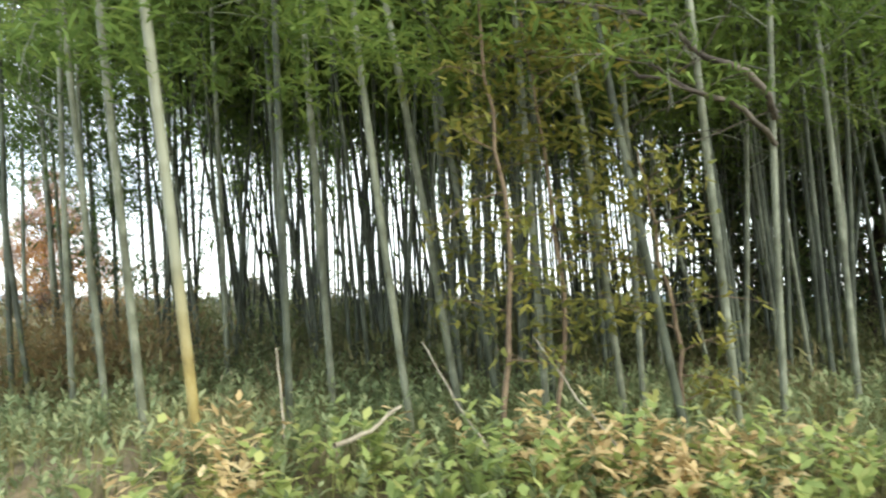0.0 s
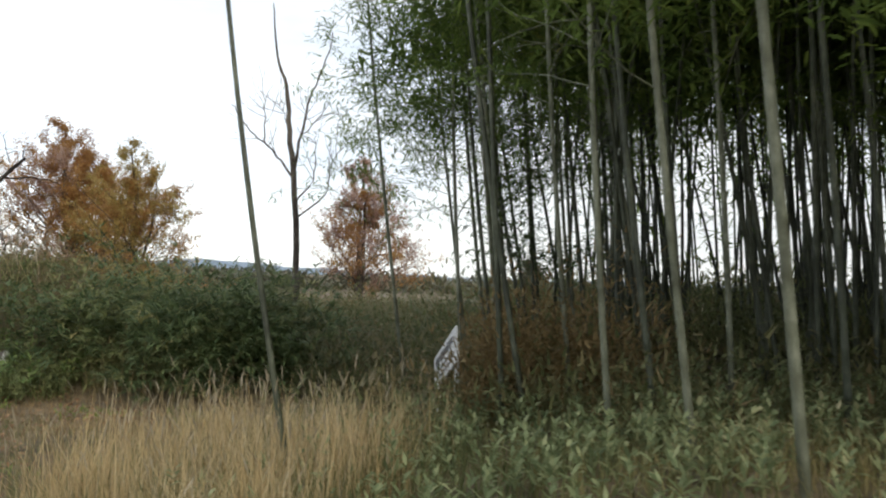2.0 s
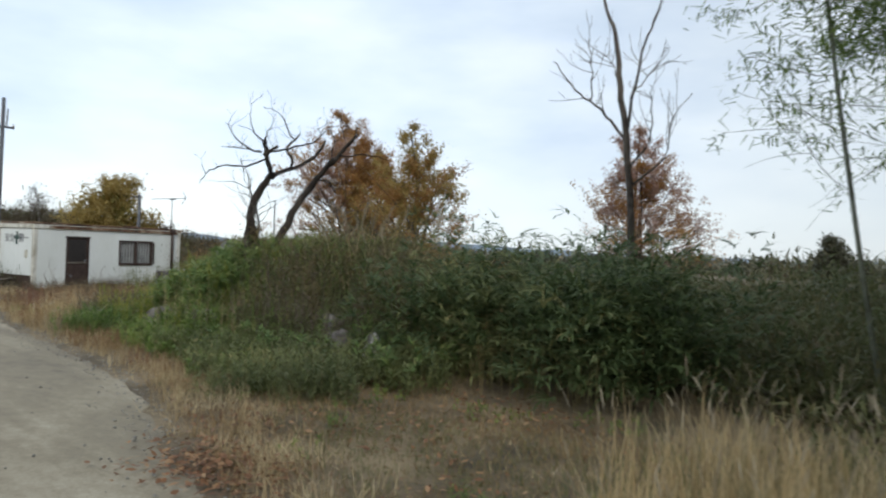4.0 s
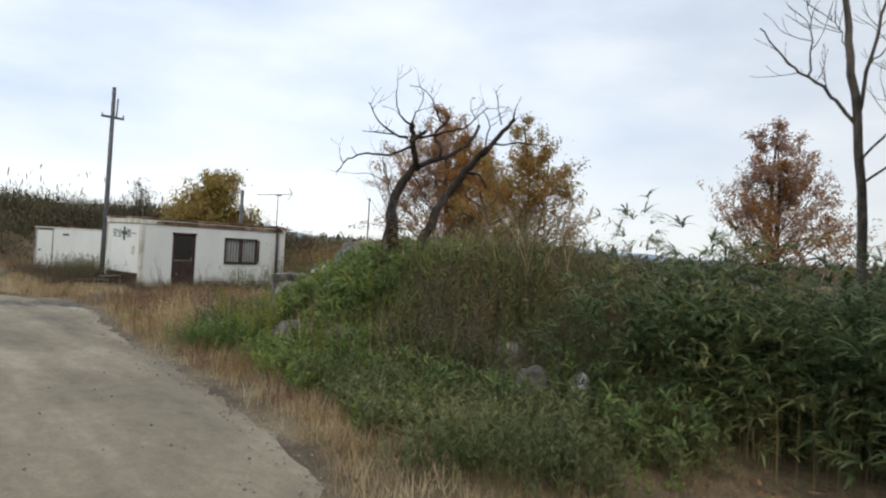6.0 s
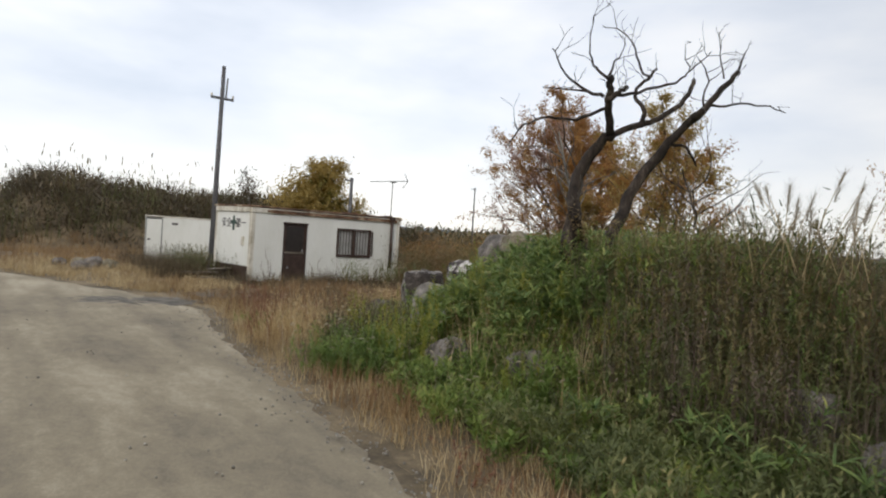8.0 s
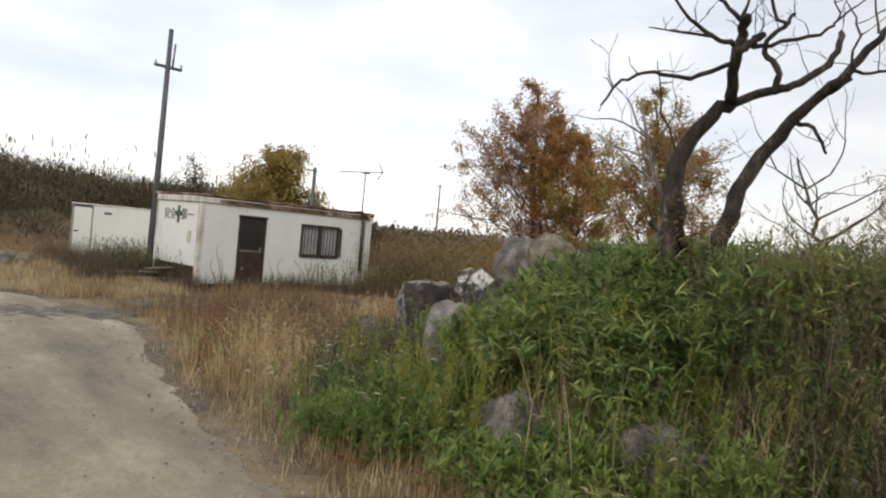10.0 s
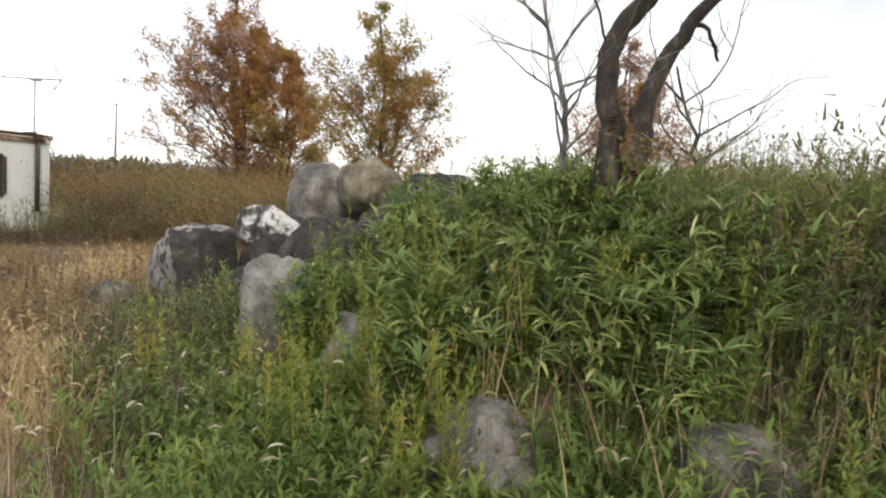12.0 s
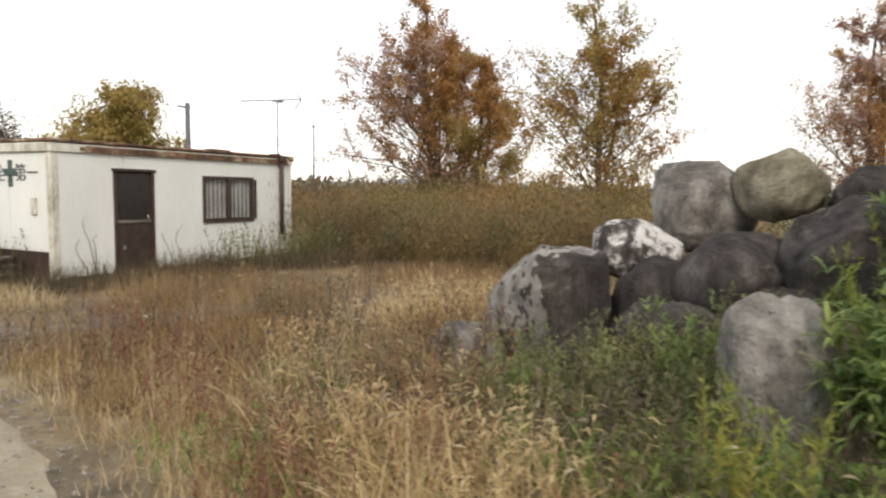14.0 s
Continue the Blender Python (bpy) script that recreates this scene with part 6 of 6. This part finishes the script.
stuff("orange_brush", mesh_np("orange_brush", *shrub(b, 1.3, 1.7, 520, 0.15, 0.045), M_ORANGE), "orange-brown brush under the autumn trees", "shrubs")
b = scatter(40, -34, -24, 19, 25)
stuff("golden_brush", mesh_np("golden_brush", *shrub(b, 1.2, 1.3, 480, 0.14, 0.04), M_EVERGREEN), "golden and olive brush in the field", "shrubs")
# weeds before the mound and on it
def weed_line(x, y):
    """Positive on the weeds' side, negative in the straw."""
    return x - np.interp(y, [5.0, 5.3, 7.3, 8.9, 12], [-16.6, -17.2, -20.4, -21.4, -21.6])


front = lambda x, y: off_road(x, y, 0.55, 1.1) * step(8.9, 8.0, y) * step(-0.25, 0.45, weed_line(x, y)) * step(-10.2, -11.6, x)
def weeds(label, place, height, leaves, leaf_len, leaf_w, mat, lean=0.25, per=7, spread=0.10, name="fresh_weeds"):
    st, lv = leafy_stems(clumps(place, per, spread), height, leaves, leaf_len, leaf_w, lean)
    stuff(name, mesh_np(name, *join([st, lv]), mat), label, "weeds")


b = scatter(1250, -22, -10, 4.8, 8.9, lambda x, y: front(x, y) * clear(x, y) * (0.3 + 0.7 * patchy(x, y, 1.2, 5)) * step(-14.2, -15.8, x))
weeds("fresh green weeds at the foot of the mound", b, 0.40, 20, 0.10, 0.018, M_WEED)
b = scatter(560, -16.5, -10, 4.8, 8.9, lambda x, y: front(x, y) * clear(x, y) * step(-16.0, -14.6, x))
weeds("dull green weeds below the thicket", b, 0.42, 20, 0.10, 0.017, M_HERB)
b = scatter(480, -20, -13, 4.9, 7.6, lambda x, y: front(x, y))
weeds("pale green low weeds with spreading leaves", b, 0.26, 18, 0.12, 0.026, M_WEED, 0.5, 5, 0.08)
b = scatter(330, -22, -10, 5.2, 9.5, lambda x, y: front(x, y) * clear(x, y) * step(0.3, 0.7, patchy(x, y, 0.9, 8)))
weeds("dull olive and brown weeds", b, 0.6, 24, 0.08, 0.013, M_OLIVE, 0.3, name="olive_weeds")
b = scatter(150, -20.6, -18.4, 6.2, 8.6, lambda x, y: (0.25 + 0.75 * clear(x, y)) * step(-0.2, 0.4, weed_line(x, y)))
weeds("thin withered brown weeds before the boulders", b, 0.62, 16, 0.05, 0.010, M_REEDBROWN, 0.2, 6, 0.14, "withered_weeds")
b = scatter(1100, -22, -10, 5.2, 9.5, lambda x, y: front(x, y) * clear(x, y) * (0.3 + 0.7 * patchy(x, y, 0.8, 3)))
stuff("weedy_grass", mesh_np("weedy_grass", *blades(b, 9, 0.45, 0.007, 0.45, 1.0, 0.10), M_GRASS), "half-dry grass among the weeds", "grass")
sasa = lambda x, y: step(1.08, 0.8, np.sqrt(((x + 16.4) / 2.6) ** 2 + ((y - 9.2) / 2.1) ** 2)) * clear(x, y)
b = scatter(2500, -19.4, -13.2, 7.0, 11.6, lambda x, y: sasa(x, y) * (1 - step(-17.8, -18.1, x) * step(8.5, 8.8, y)) * (0.04 + 0.96 * step(-14.7, -15.5, x - 0.25 * (y - 9))))
stuff("bamboo_grass", mesh_np("bamboo_grass", *join(fans(b, 0.66, 4, 6, 0.185, 0.021, 0.32)), M_SASA), "low bamboo grass with long drooping leaves on the mound", "bamboo grass")
b = scatter(85, -18.6, -14.6, 7.2, 10.4, lambda x, y: sasa(x, y) * (0.3 + 0.7 * patchy(x, y, 1.3, 2)))
weeds("fresh green weeds growing through the bamboo grass", b, 0.74, 30, 0.10, 0.016, M_WEED, 0.2, 6, 0.12, "thicket_weeds")
b = scatter(36, -18.4, -14.6, 7.2, 10.2, sasa)
weeds("yellowing weeds growing through the bamboo grass", b, 0.80, 34, 0.075, 0.012, M_SPIKE, 0.14, 6, 0.08, "spiky_weeds")
b = scatter(240, -18.4, -14.4, 7.0, 9.6, sasa)
stuff("cream_stalks", mesh_np("cream_stalks", *blades(b, 3, 0.75, 0.013, 0.4, 1.3, 0.06, 4), M_CREAMGRASS), "bleached dead leaves among the bamboo grass", "weeds")
east = lambda x, y: step(1.08, 0.85, np.sqrt(((x + 14.0) / 2.55) ** 2 + ((y - 9.4) / 2.3) ** 2)) * clear(x, y)
b = scatter(290, -16.4, -10.6, 7.0, 11.6, lambda x, y: east(x, y) * (0.4 + 0.6 * patchy(x, y, 1.0, 2)))
weeds("tall dull green weeds on the mound", b, 0.88, 26, 0.085, 0.011, M_OLIVE, 0.2, 6, 0.13, "tall_weeds")
b = scatter(120, -16.4, -10.6, 7.0, 11.6, lambda x, y: east(x, y) * step(0.35, 0.7, patchy(x, y, 1.1, 6)))
weeds("dull green weeds in the thicket", b, 0.80, 30, 0.085, 0.012, M_HERB, 0.2, 6, 0.12, "thicket_weeds")
b = scatter(1200, -16.4, -10.8, 6.8, 11.2, east)
stuff("withered_stalks", mesh_np("withered_stalks", *blades(b, 9, 0.92, 0.006, 0.22, 0.4, 0.12, 2), M_MAUVE), "mauve-brown withered stalks on the mound", "weeds")
b = clumps(scatter(120, -15.2, -11.6, 7.0, 9.8, lambda x, y: east(x, y) * step(0.3, 0.6, patchy(x, y, 0.9, 4))), 7, 0.13)
st, lv = leafy_stems(b, 0.86, 26, 0.055, 0.012, 0.2, 0.9, 0.3, 0.9)
stuff("withered_weeds", mesh_np("withered_weeds", *join([st, lv]), M_MAUVE), "mauve-brown withered weeds on the mound", "weeds")
b = scatter(350, -16.0, -12.8, 8.8, 10.8, east)
stuff("withered_stalks", mesh_np("withered_stalks", *blades(b, 6, 1.0, 0.007, 0.22, 0.6, 0.12), M_RUSSET), "tall tan stalks on the mound's crest", "weeds")
b = scatter(70, -16.2, -10.8, 7.2, 10.2, east)
weeds("bright green weeds standing out of the thicket", b, 0.85, 30, 0.085, 0.013, M_WEED, 0.2, 7, 0.11, "thicket_weeds")
b = clumps(scatter(75, -16.2, -11.2, 8.0, 11.4, east), 7, 0.14)
st, lv = leafy_stems(b, 1.05, 26, 0.08, 0.012, 0.16, 0.9, 0.55, 0.7)
stuff("tall_weeds", mesh_np("tall_weeds", *join([st, lv]), M_SEEDED), "tan and olive weeds gone to seed on the mound", "weeds")
b = scatter(130, -14.8, -10.6, 6.6, 9.0, lambda x, y: clear(x, y) * off_road(x, y, 0.8, 1.4))
stuff("bamboo_grass", mesh_np("bamboo_grass", *join(fans(b, 0.55, 3, 6, 0.18, 0.02)), M_SASA), "scattered bamboo grass below the thicket", "bamboo grass")


n = 26
p = np.stack([-16.72 + RNG.normal(0, 0.13, n), 8.72 + RNG.normal(0, 0.13, n), U(1.2, 2.05, n)], 1)
stuff("creeper", mesh_np("creeper", *spray_clumps(p, 22, 0.08, 0.08, 0.03), M_BUSH), "withered brown creeper round the dead tree's foot", "creeper")
b = clumps(np.array([(-16.05, 6.95, 0.0), (-15.95, 6.6, 0.0), (-15.3, 6.85, 0.0), (-15.1, 6.7, 0.0), (-15.2, 7.0, 0.0), (-15.0, 6.95, 0.0), (-19.6, 8.35, 0.0), (-18.5, 8.0, 0.0), (-17.72, 7.5, 0.0), (-17.6, 7.25, 0.0), (-17.75, 7.8, 0.0), (-18.55, 7.75, 0.0)]), 9, 0.10)
st, lv = leafy_stems(b, 0.68, 32, 0.10, 0.018, 0.2)
stuff("fresh_weeds", mesh_np("fresh_weeds", *join([st, lv]), M_WEED), "fresh green weeds beside the boulders", "weeds")


b = clumps(np.array([(-18.65, 8.0, 0.0), (-18.5, 7.85, 0.0), (-18.35, 9.2, 0.0), (-18.3, 8.9, 0.0), (-18.45, 9.45, 0.0), (-17.55, 7.45, 0.0), (-17.4, 7.35, 0.0)]), 12, 0.09)
stuff("bamboo_grass", mesh_np("bamboo_grass", *join(fans(b, 0.62, 4, 6, 0.2, 0.022)), M_SASA), "bamboo grass standing between the boulders", "bamboo grass")
b = clumps(scatter(60, -15.9, -13.6, 7.2, 9.0, east), 6, 0.12)
st, lv = leafy_stems(b, 0.85, 28, 0.08, 0.014, 0.2)
stuff("tall_weeds", mesh_np("tall_weeds", *join([st, lv]), M_SEEDED), "olive-yellow weeds on the mound's flank", "weeds")


def pampas(x, y, h, seed):
    """One plume grass: a stalk, its blades and a feathered head."""
    rng = np.random.default_rng(seed)
    z = float(land(x, y))
    t = thing("pampas_grass", x, y, z, "tall pampas grass with a pale feathery plume", "grass", "pampas on the mound")
    a, ti = rng.uniform(0, 6.28), rng.uniform(0.03, 0.22)
    run = np.linspace(0, 1, 6)
    bow = np.stack([math.cos(a) * np.sin(ti + 0.2 * run) * run * h, math.sin(a) * np.sin(ti + 0.2 * run) * run * h, np.cos(ti + 0.2 * run) * run * h - 0.05], 1)
    part("stalk", mesh_np("stalk", *tube(bow, [0.006, 0.003], 4), M_DRY), t)
    top = bow[-1]
    n = 70
    base = top - np.outer(rng.uniform(0, 0.26, n), np.array([math.sin(ti + 0.2) * math.cos(a), math.sin(ti + 0.2) * math.sin(a), math.cos(ti + 0.2)]))
    v, f = ribbons(base, a + rng.normal(0, 0.9, n), rng.uniform(0.08, 0.18, n), 0.005, rng.uniform(0.1, 0.8, n), rng.uniform(0.2, 1.1, n), 3)
    part("plume", mesh_np("plume", v, f, M_PLUME), t)
    v, f = blades(np.array([(0.0, 0.0, -0.03)]), 10, h * 0.7, 0.009, 0.3, 0.9, 0.04, 4)
    part("leaf_tuft", mesh_np("leaf_tuft", v, f, M_GRASS), t)


for i in range(15):
    pampas(float(U(-14.9, -13.9, 1)[0]), float(U(8.8, 9.7, 1)[0]), float(U(1.2, 1.7, 1)[0]), 100 + i)
for i in range(4):
    pampas(float(U(-13.8, -13.3, 1)[0]), float(U(9.2, 9.9, 1)[0]), float(U(1.3, 1.75, 1)[0]), 130 + i)
b = scatter(150, -19.5, -14.5, 5.9, 7.4)
st, hd = seed_heads(b, 0.5, 0.4, 0.065, 0.011)
stuff("foxtail_grass", mesh_np("foxtail_grass", *join([st, hd]), M_PLUME), "nodding pale foxtail heads among weeds", "grass")

# dry meadow between the boulders and the hut
meadow = lambda x, y: off_road(x, y, 0.1, 0.7) * step(-28.8, -27.5, x) * step(0.5, -0.2, weed_line(x, y))
b = scatter(4600, -27, -16.8, 5.2, 13.5, lambda x, y: meadow(x, y) * (0.35 + 0.65 * patchy(x, y, 0.9, 6)) * step(-26, -22.5, x) * (0.25 + 0.75 * step(-2.6, -1.4, weed_line(x, y))))
stuff("dry_meadow", mesh_np("dry_meadow", *blades(b[::2], 9, 0.42, 0.009, 0.6, 1.2, 0.10), M_DRY), "tall straw-coloured meadow grass", "grass")
b = scatter(3800, -29, -20, 5.8, 14, lambda x, y: meadow(x, y) * step(-20.4, -22.5, x) * step(0.3, 0.8, patchy(x, y, 0.7, 1)))
stuff("russet_meadow", mesh_np("russet_meadow", *blades(b, 9, 0.42, 0.008, 0.55, 0.9, 0.10), M_RUSSET), "reddish-brown meadow grass", "grass")
b = scatter(9000, -36, -21, 5.6, 14, lambda x, y: off_road(x, y, -0.1, 0.5))
stuff("short_grass", mesh_np("short_grass", *blades(b, 5, 0.12, 0.008, 0.7, 0.9, 0.08, 1), M_RUSSET), "short brown grass before the hut", "grass")
b = clumps(scatter(520, -23.5, -17.0, 5.5, 11.0, lambda x, y: meadow(x, y) * step(-2.0, -1.2, weed_line(x, y)) * step(0.4, 0.65, patchy(x, y, 0.9, 3))), 6, 0.13)
stuff("cream_tufts", mesh_np("cream_tufts", *blades(b, 10, 0.60, 0.012, 0.45, 1.8, 0.08, 4), M_CREAMGRASS), "bright cream tufts of dead grass in the meadow", "grass")
b = clumps(scatter(330, -23.0, -17.2, 5.6, 10.5, lambda x, y: meadow(x, y) * step(-1.8, -1.0, weed_line(x, y)) * step(0.4, 0.65, patchy(x, y, 0.9, 3))), 7, 0.12)
st, lv = leafy_stems(b, 0.58, 17, 0.10, 0.013, 0.35, 0.8, 0.25, 1.6)
stuff("cream_tufts", mesh_np("cream_tufts", *join([st, lv]), M_CREAMGRASS), "bleached curled stalks and leaves in the meadow", "grass")
b = clumps(scatter(150, -24.5, -19.5, 5.8, 9.5, lambda x, y: meadow(x, y) * step(0.5, 0.3, patchy(x, y, 0.9, 3))), 7, 0.12)
st, lv = leafy_stems(b, 0.52, 18, 0.07, 0.013, 0.3, 0.8, 0.3, 1.2)
stuff("dead_weeds", mesh_np("dead_weeds", *join([st, lv]), M_BRUSH), "rust-brown dead weeds standing in the meadow", "weeds")
b = scatter(2600, -24.5, -17.5, 5.2, 9.0, lambda x, y: meadow(x, y) * step(-1.4, -2.4, weed_line(x, y)))
stuff("golden_grass", mesh_np("golden_grass", *blades(b, 9, 0.26, 0.008, 0.7, 1.2, 0.10), M_GOLDGRASS), "low golden-brown grass beside the track", "grass")
b = scatter(90, -19.7, -17.4, 5.8, 7.5, lambda x, y: step(-0.3, 0.3, weed_line(x, y)))
weeds("bright green weeds before the boulders", b, 0.40, 26, 0.085, 0.017, M_WEED, 0.25, 8, 0.11)
b = scatter(520, -22.5, -17.5, 5.2, 8.5, lambda x, y: meadow(x, y) * step(0.4, 0.7, patchy(x, y, 1.5, 2)))
weeds("green sprigs low in the dry meadow", b, 0.22, 12, 0.07, 0.012, M_WEED, 0.4, 3, 0.06, "green_sprigs")
b = scatter(70, -19.4, -17.6, 5.7, 7.0)
st, hd = seed_heads(b, 0.55, 0.35, 0.06, 0.013)
stuff("foxtail_grass", mesh_np("foxtail_grass", *join([st, hd]), M_FOXTAIL), "whitish fluffy foxtail heads beside the boulders", "grass")
b = scatter(420, -25, -17, 5.4, 10.5, meadow)
st, hd = seed_heads(b, 0.6, 0.3, 0.065, 0.011)
stuff("foxtail_grass", mesh_np("foxtail_grass", *join([st, hd]), M_PLUME), "nodding pale foxtail heads in the meadow", "grass")
b = scatter(700, -25.5, -20, 6.2, 11, lambda x, y: meadow(x, y) * step(0.35, 0.8, patchy(x, y, 1.3, 9)))
st, lv = leafy_stems(b, 0.55, 14, 0.06, 0.014, 0.3)
stuff("dead_weeds", mesh_np("dead_weeds", *join([st, lv]), M_REEDBROWN), "dead brown weeds standing in the meadow", "weeds")
b = scatter(2400, -36, -26.5, -1.0, 8.0, lambda x, y: off_road(x, y, -0.1, 0.5))
stuff("dry_grass", mesh_np("dry_grass", *blades(b, 9, 0.3, 0.012, 0.5, 0.9, 0.12), M_DRY), "dry grass beyond the end of the track", "grass")
b = scatter(1500, -46, -33, -8.0, 9.0, lambda x, y: off_road(x, y, 0.0, 0.8))
stuff("russet_grass", mesh_np("russet_grass", *blades(b, 9, 0.5, 0.016, 0.5, 0.9, 0.16), M_RUSSET), "rough brown grass before the reed bank", "grass")
b = scatter(24, -19.4, -15.2, 6.2, 9.0, lambda x, y: front(x, np.minimum(y, 7.9)) * clear(x, y))
st, lv = leafy_stems(clumps(b, 6, 0.09), 0.80, 90, 0.075, 0.009, 0.10, 0.9, 0.1, 0.6)
stuff("spiky_weeds", mesh_np("spiky_weeds", *join([st, lv]), M_SPIKE), "yellow-green upright weeds on the mound", "weeds")
b = clumps(np.array([(-17.85, 7.2, 0.0), (-17.75, 7.4, 0.0), (-17.95, 7.05, 0.0), (-17.9, 8.05, 0.0)]), 6, 0.07)
st, lv = leafy_stems(b, 0.92, 95, 0.075, 0.009, 0.10, 0.9, 0.1, 0.6)
stuff("spiky_weeds", mesh_np("spiky_weeds", *join([st, lv]), M_SPIKE), "tall yellow-green plumed weeds beside the boulders", "weeds")
b = scatter(70, -20.8, -19.3, 7.9, 8.9)
weeds("dull weeds before the two-toned block", b, 0.52, 22, 0.075, 0.012, M_HERB, 0.25, 6, 0.10, "thicket_weeds")
b = scatter(110, -18.0, -14.2, 6.6, 8.4)
stuff("cream_stalks", mesh_np("cream_stalks", *blades(b, 3, 0.85, 0.012, 0.35, 1.1, 0.06, 5), M_DRY), "cream dead stalks arching over the weeds", "weeds")
b = clumps(scatter(260, -24.5, -19.0, 5.8, 11, lambda x, y: meadow(x, y) * step(0.35, 0.8, patchy(x, y, 1.0, 4))), 7, 0.13)
st, lv = leafy_stems(b, 0.55, 18, 0.05, 0.012, 0.25)
stuff("red_weeds", mesh_np("red_weeds", *join([st, lv]), M_REDWEED), "dull red weeds in the meadow", "weeds")
b = scatter(900, -23.5, -10.5, 4.4, 7.8, lambda x, y: off_road(x, y, 0.05, 0.3) * step(1.1, 0.5, y - road_edge(x)) * step(0.5, 0.8, patchy(x, y, 1.7, 7)))
st, lv = leafy_stems(b, 0.2, 14, 0.05, 0.014, 0.4)
stuff("red_weeds", mesh_np("red_weeds", *join([st, lv]), M_REDWEED), "low dull red weeds along the track", "weeds")
b = scatter(420, -29.1, -27.6, 8.2, 14.8)
stuff("hut_weeds", mesh_np("hut_weeds", *blades(b, 10, 0.45, 0.01, 0.3, 0.7, 0.10), M_REEDBROWN), "dry weeds along the hut's wall", "weeds")
b = scatter(300, -35.5, -29.6, 6.6, 9.0)
stuff("hut_weeds", mesh_np("hut_weeds", *blades(b, 12, 0.75, 0.012, 0.3, 0.6, 0.12), M_REEDBROWN), "dark dry weeds between hut and container", "weeds")

b = clumps(scatter(46, -34.2, -30.2, 7.6, 9.2), 7, 0.18)
st, lv = leafy_stems(b, 0.85, 18, 0.10, 0.022, 0.25)
stuff("hut_weeds", mesh_np("hut_weeds", *join([st, lv]), M_OLIVE), "olive weeds standing before the container", "weeds")
b = clumps(scatter(26, -29.0, -28.4, 11.8, 14.6), 6, 0.12)
st, lv = leafy_stems(b, 0.75, 18, 0.09, 0.02, 0.25)
stuff("hut_weeds", mesh_np("hut_weeds", *join([st, lv]), M_HERB), "green weeds against the hut's wall", "weeds")
# reed bank behind the container, far woods and hills
b = scatter(1000, -64, -44, -8, 34, lambda x, y: step(-43, -47, x))
stuff("reed_bank", mesh_np("reed_bank", *shrub(b, 1.2, 1.1, 110, 0.3, 0.07), M_REEDBROWN), "dark brown and green reed bank", "reeds")
b = scatter(800, -60, -45, -6, 30)
stuff("reed_bank", mesh_np("reed_bank", *blades(b, 7, 1.7, 0.035, 0.25, 0.5, 0.3, 2), M_OLIVE), "tall reeds on the bank", "reeds")
b = scatter(90, -60, -46, -4, 16)
st, hd = seed_heads(b, 2.2, 0.1, 0.4, 0.08, 0.15)
stuff("reed_plumes", mesh_np("reed_plumes", *join([st, hd]), M_PLUME), "pale reed plumes against the sky", "reeds")


def far_woods():
    a = RNG.uniform(radians(60), radians(170), 420)
    r = RNG.uniform(75, 150, 420)
    c = np.stack([-10 + np.cos(a) * r, 6 + np.sin(a) * r, np.zeros(420)], 1)
    stuff("far_woods", mesh_np("far_woods", *shrub(c, 4.5, 2.0, 90, 1.1, 0.6), M_FAR), "far line of autumn woods, haze put into their colour", "woods")


far_woods()


def far_hills():
    V, F = [], []
    n = 140
    for i in range(n):
        a = radians(-20 + 240 * i / (n - 1))
        h = 8 + 6 * noise.noise((i * 0.13, 0.4, 0)) + 3 * noise.noise((i * 0.5, 2.0, 0))
        for r, z in ((560, -2), (600, h * 0.6), (640, h), (700, -2)):
            V.append((-10 + r * math.cos(a), r * math.sin(a), z))
    for i in range(n - 1):
        for j in range(3):
            F.append((i * 4 + j, (i + 1) * 4 + j, (i + 1) * 4 + j + 1, i * 4 + j + 1))
    tagged(new("backdrop", mesh_np("backdrop", V, F, M_HILL)), "low hills far away, blue haze put into their colour", "hills", kind="structure")


far_hills()
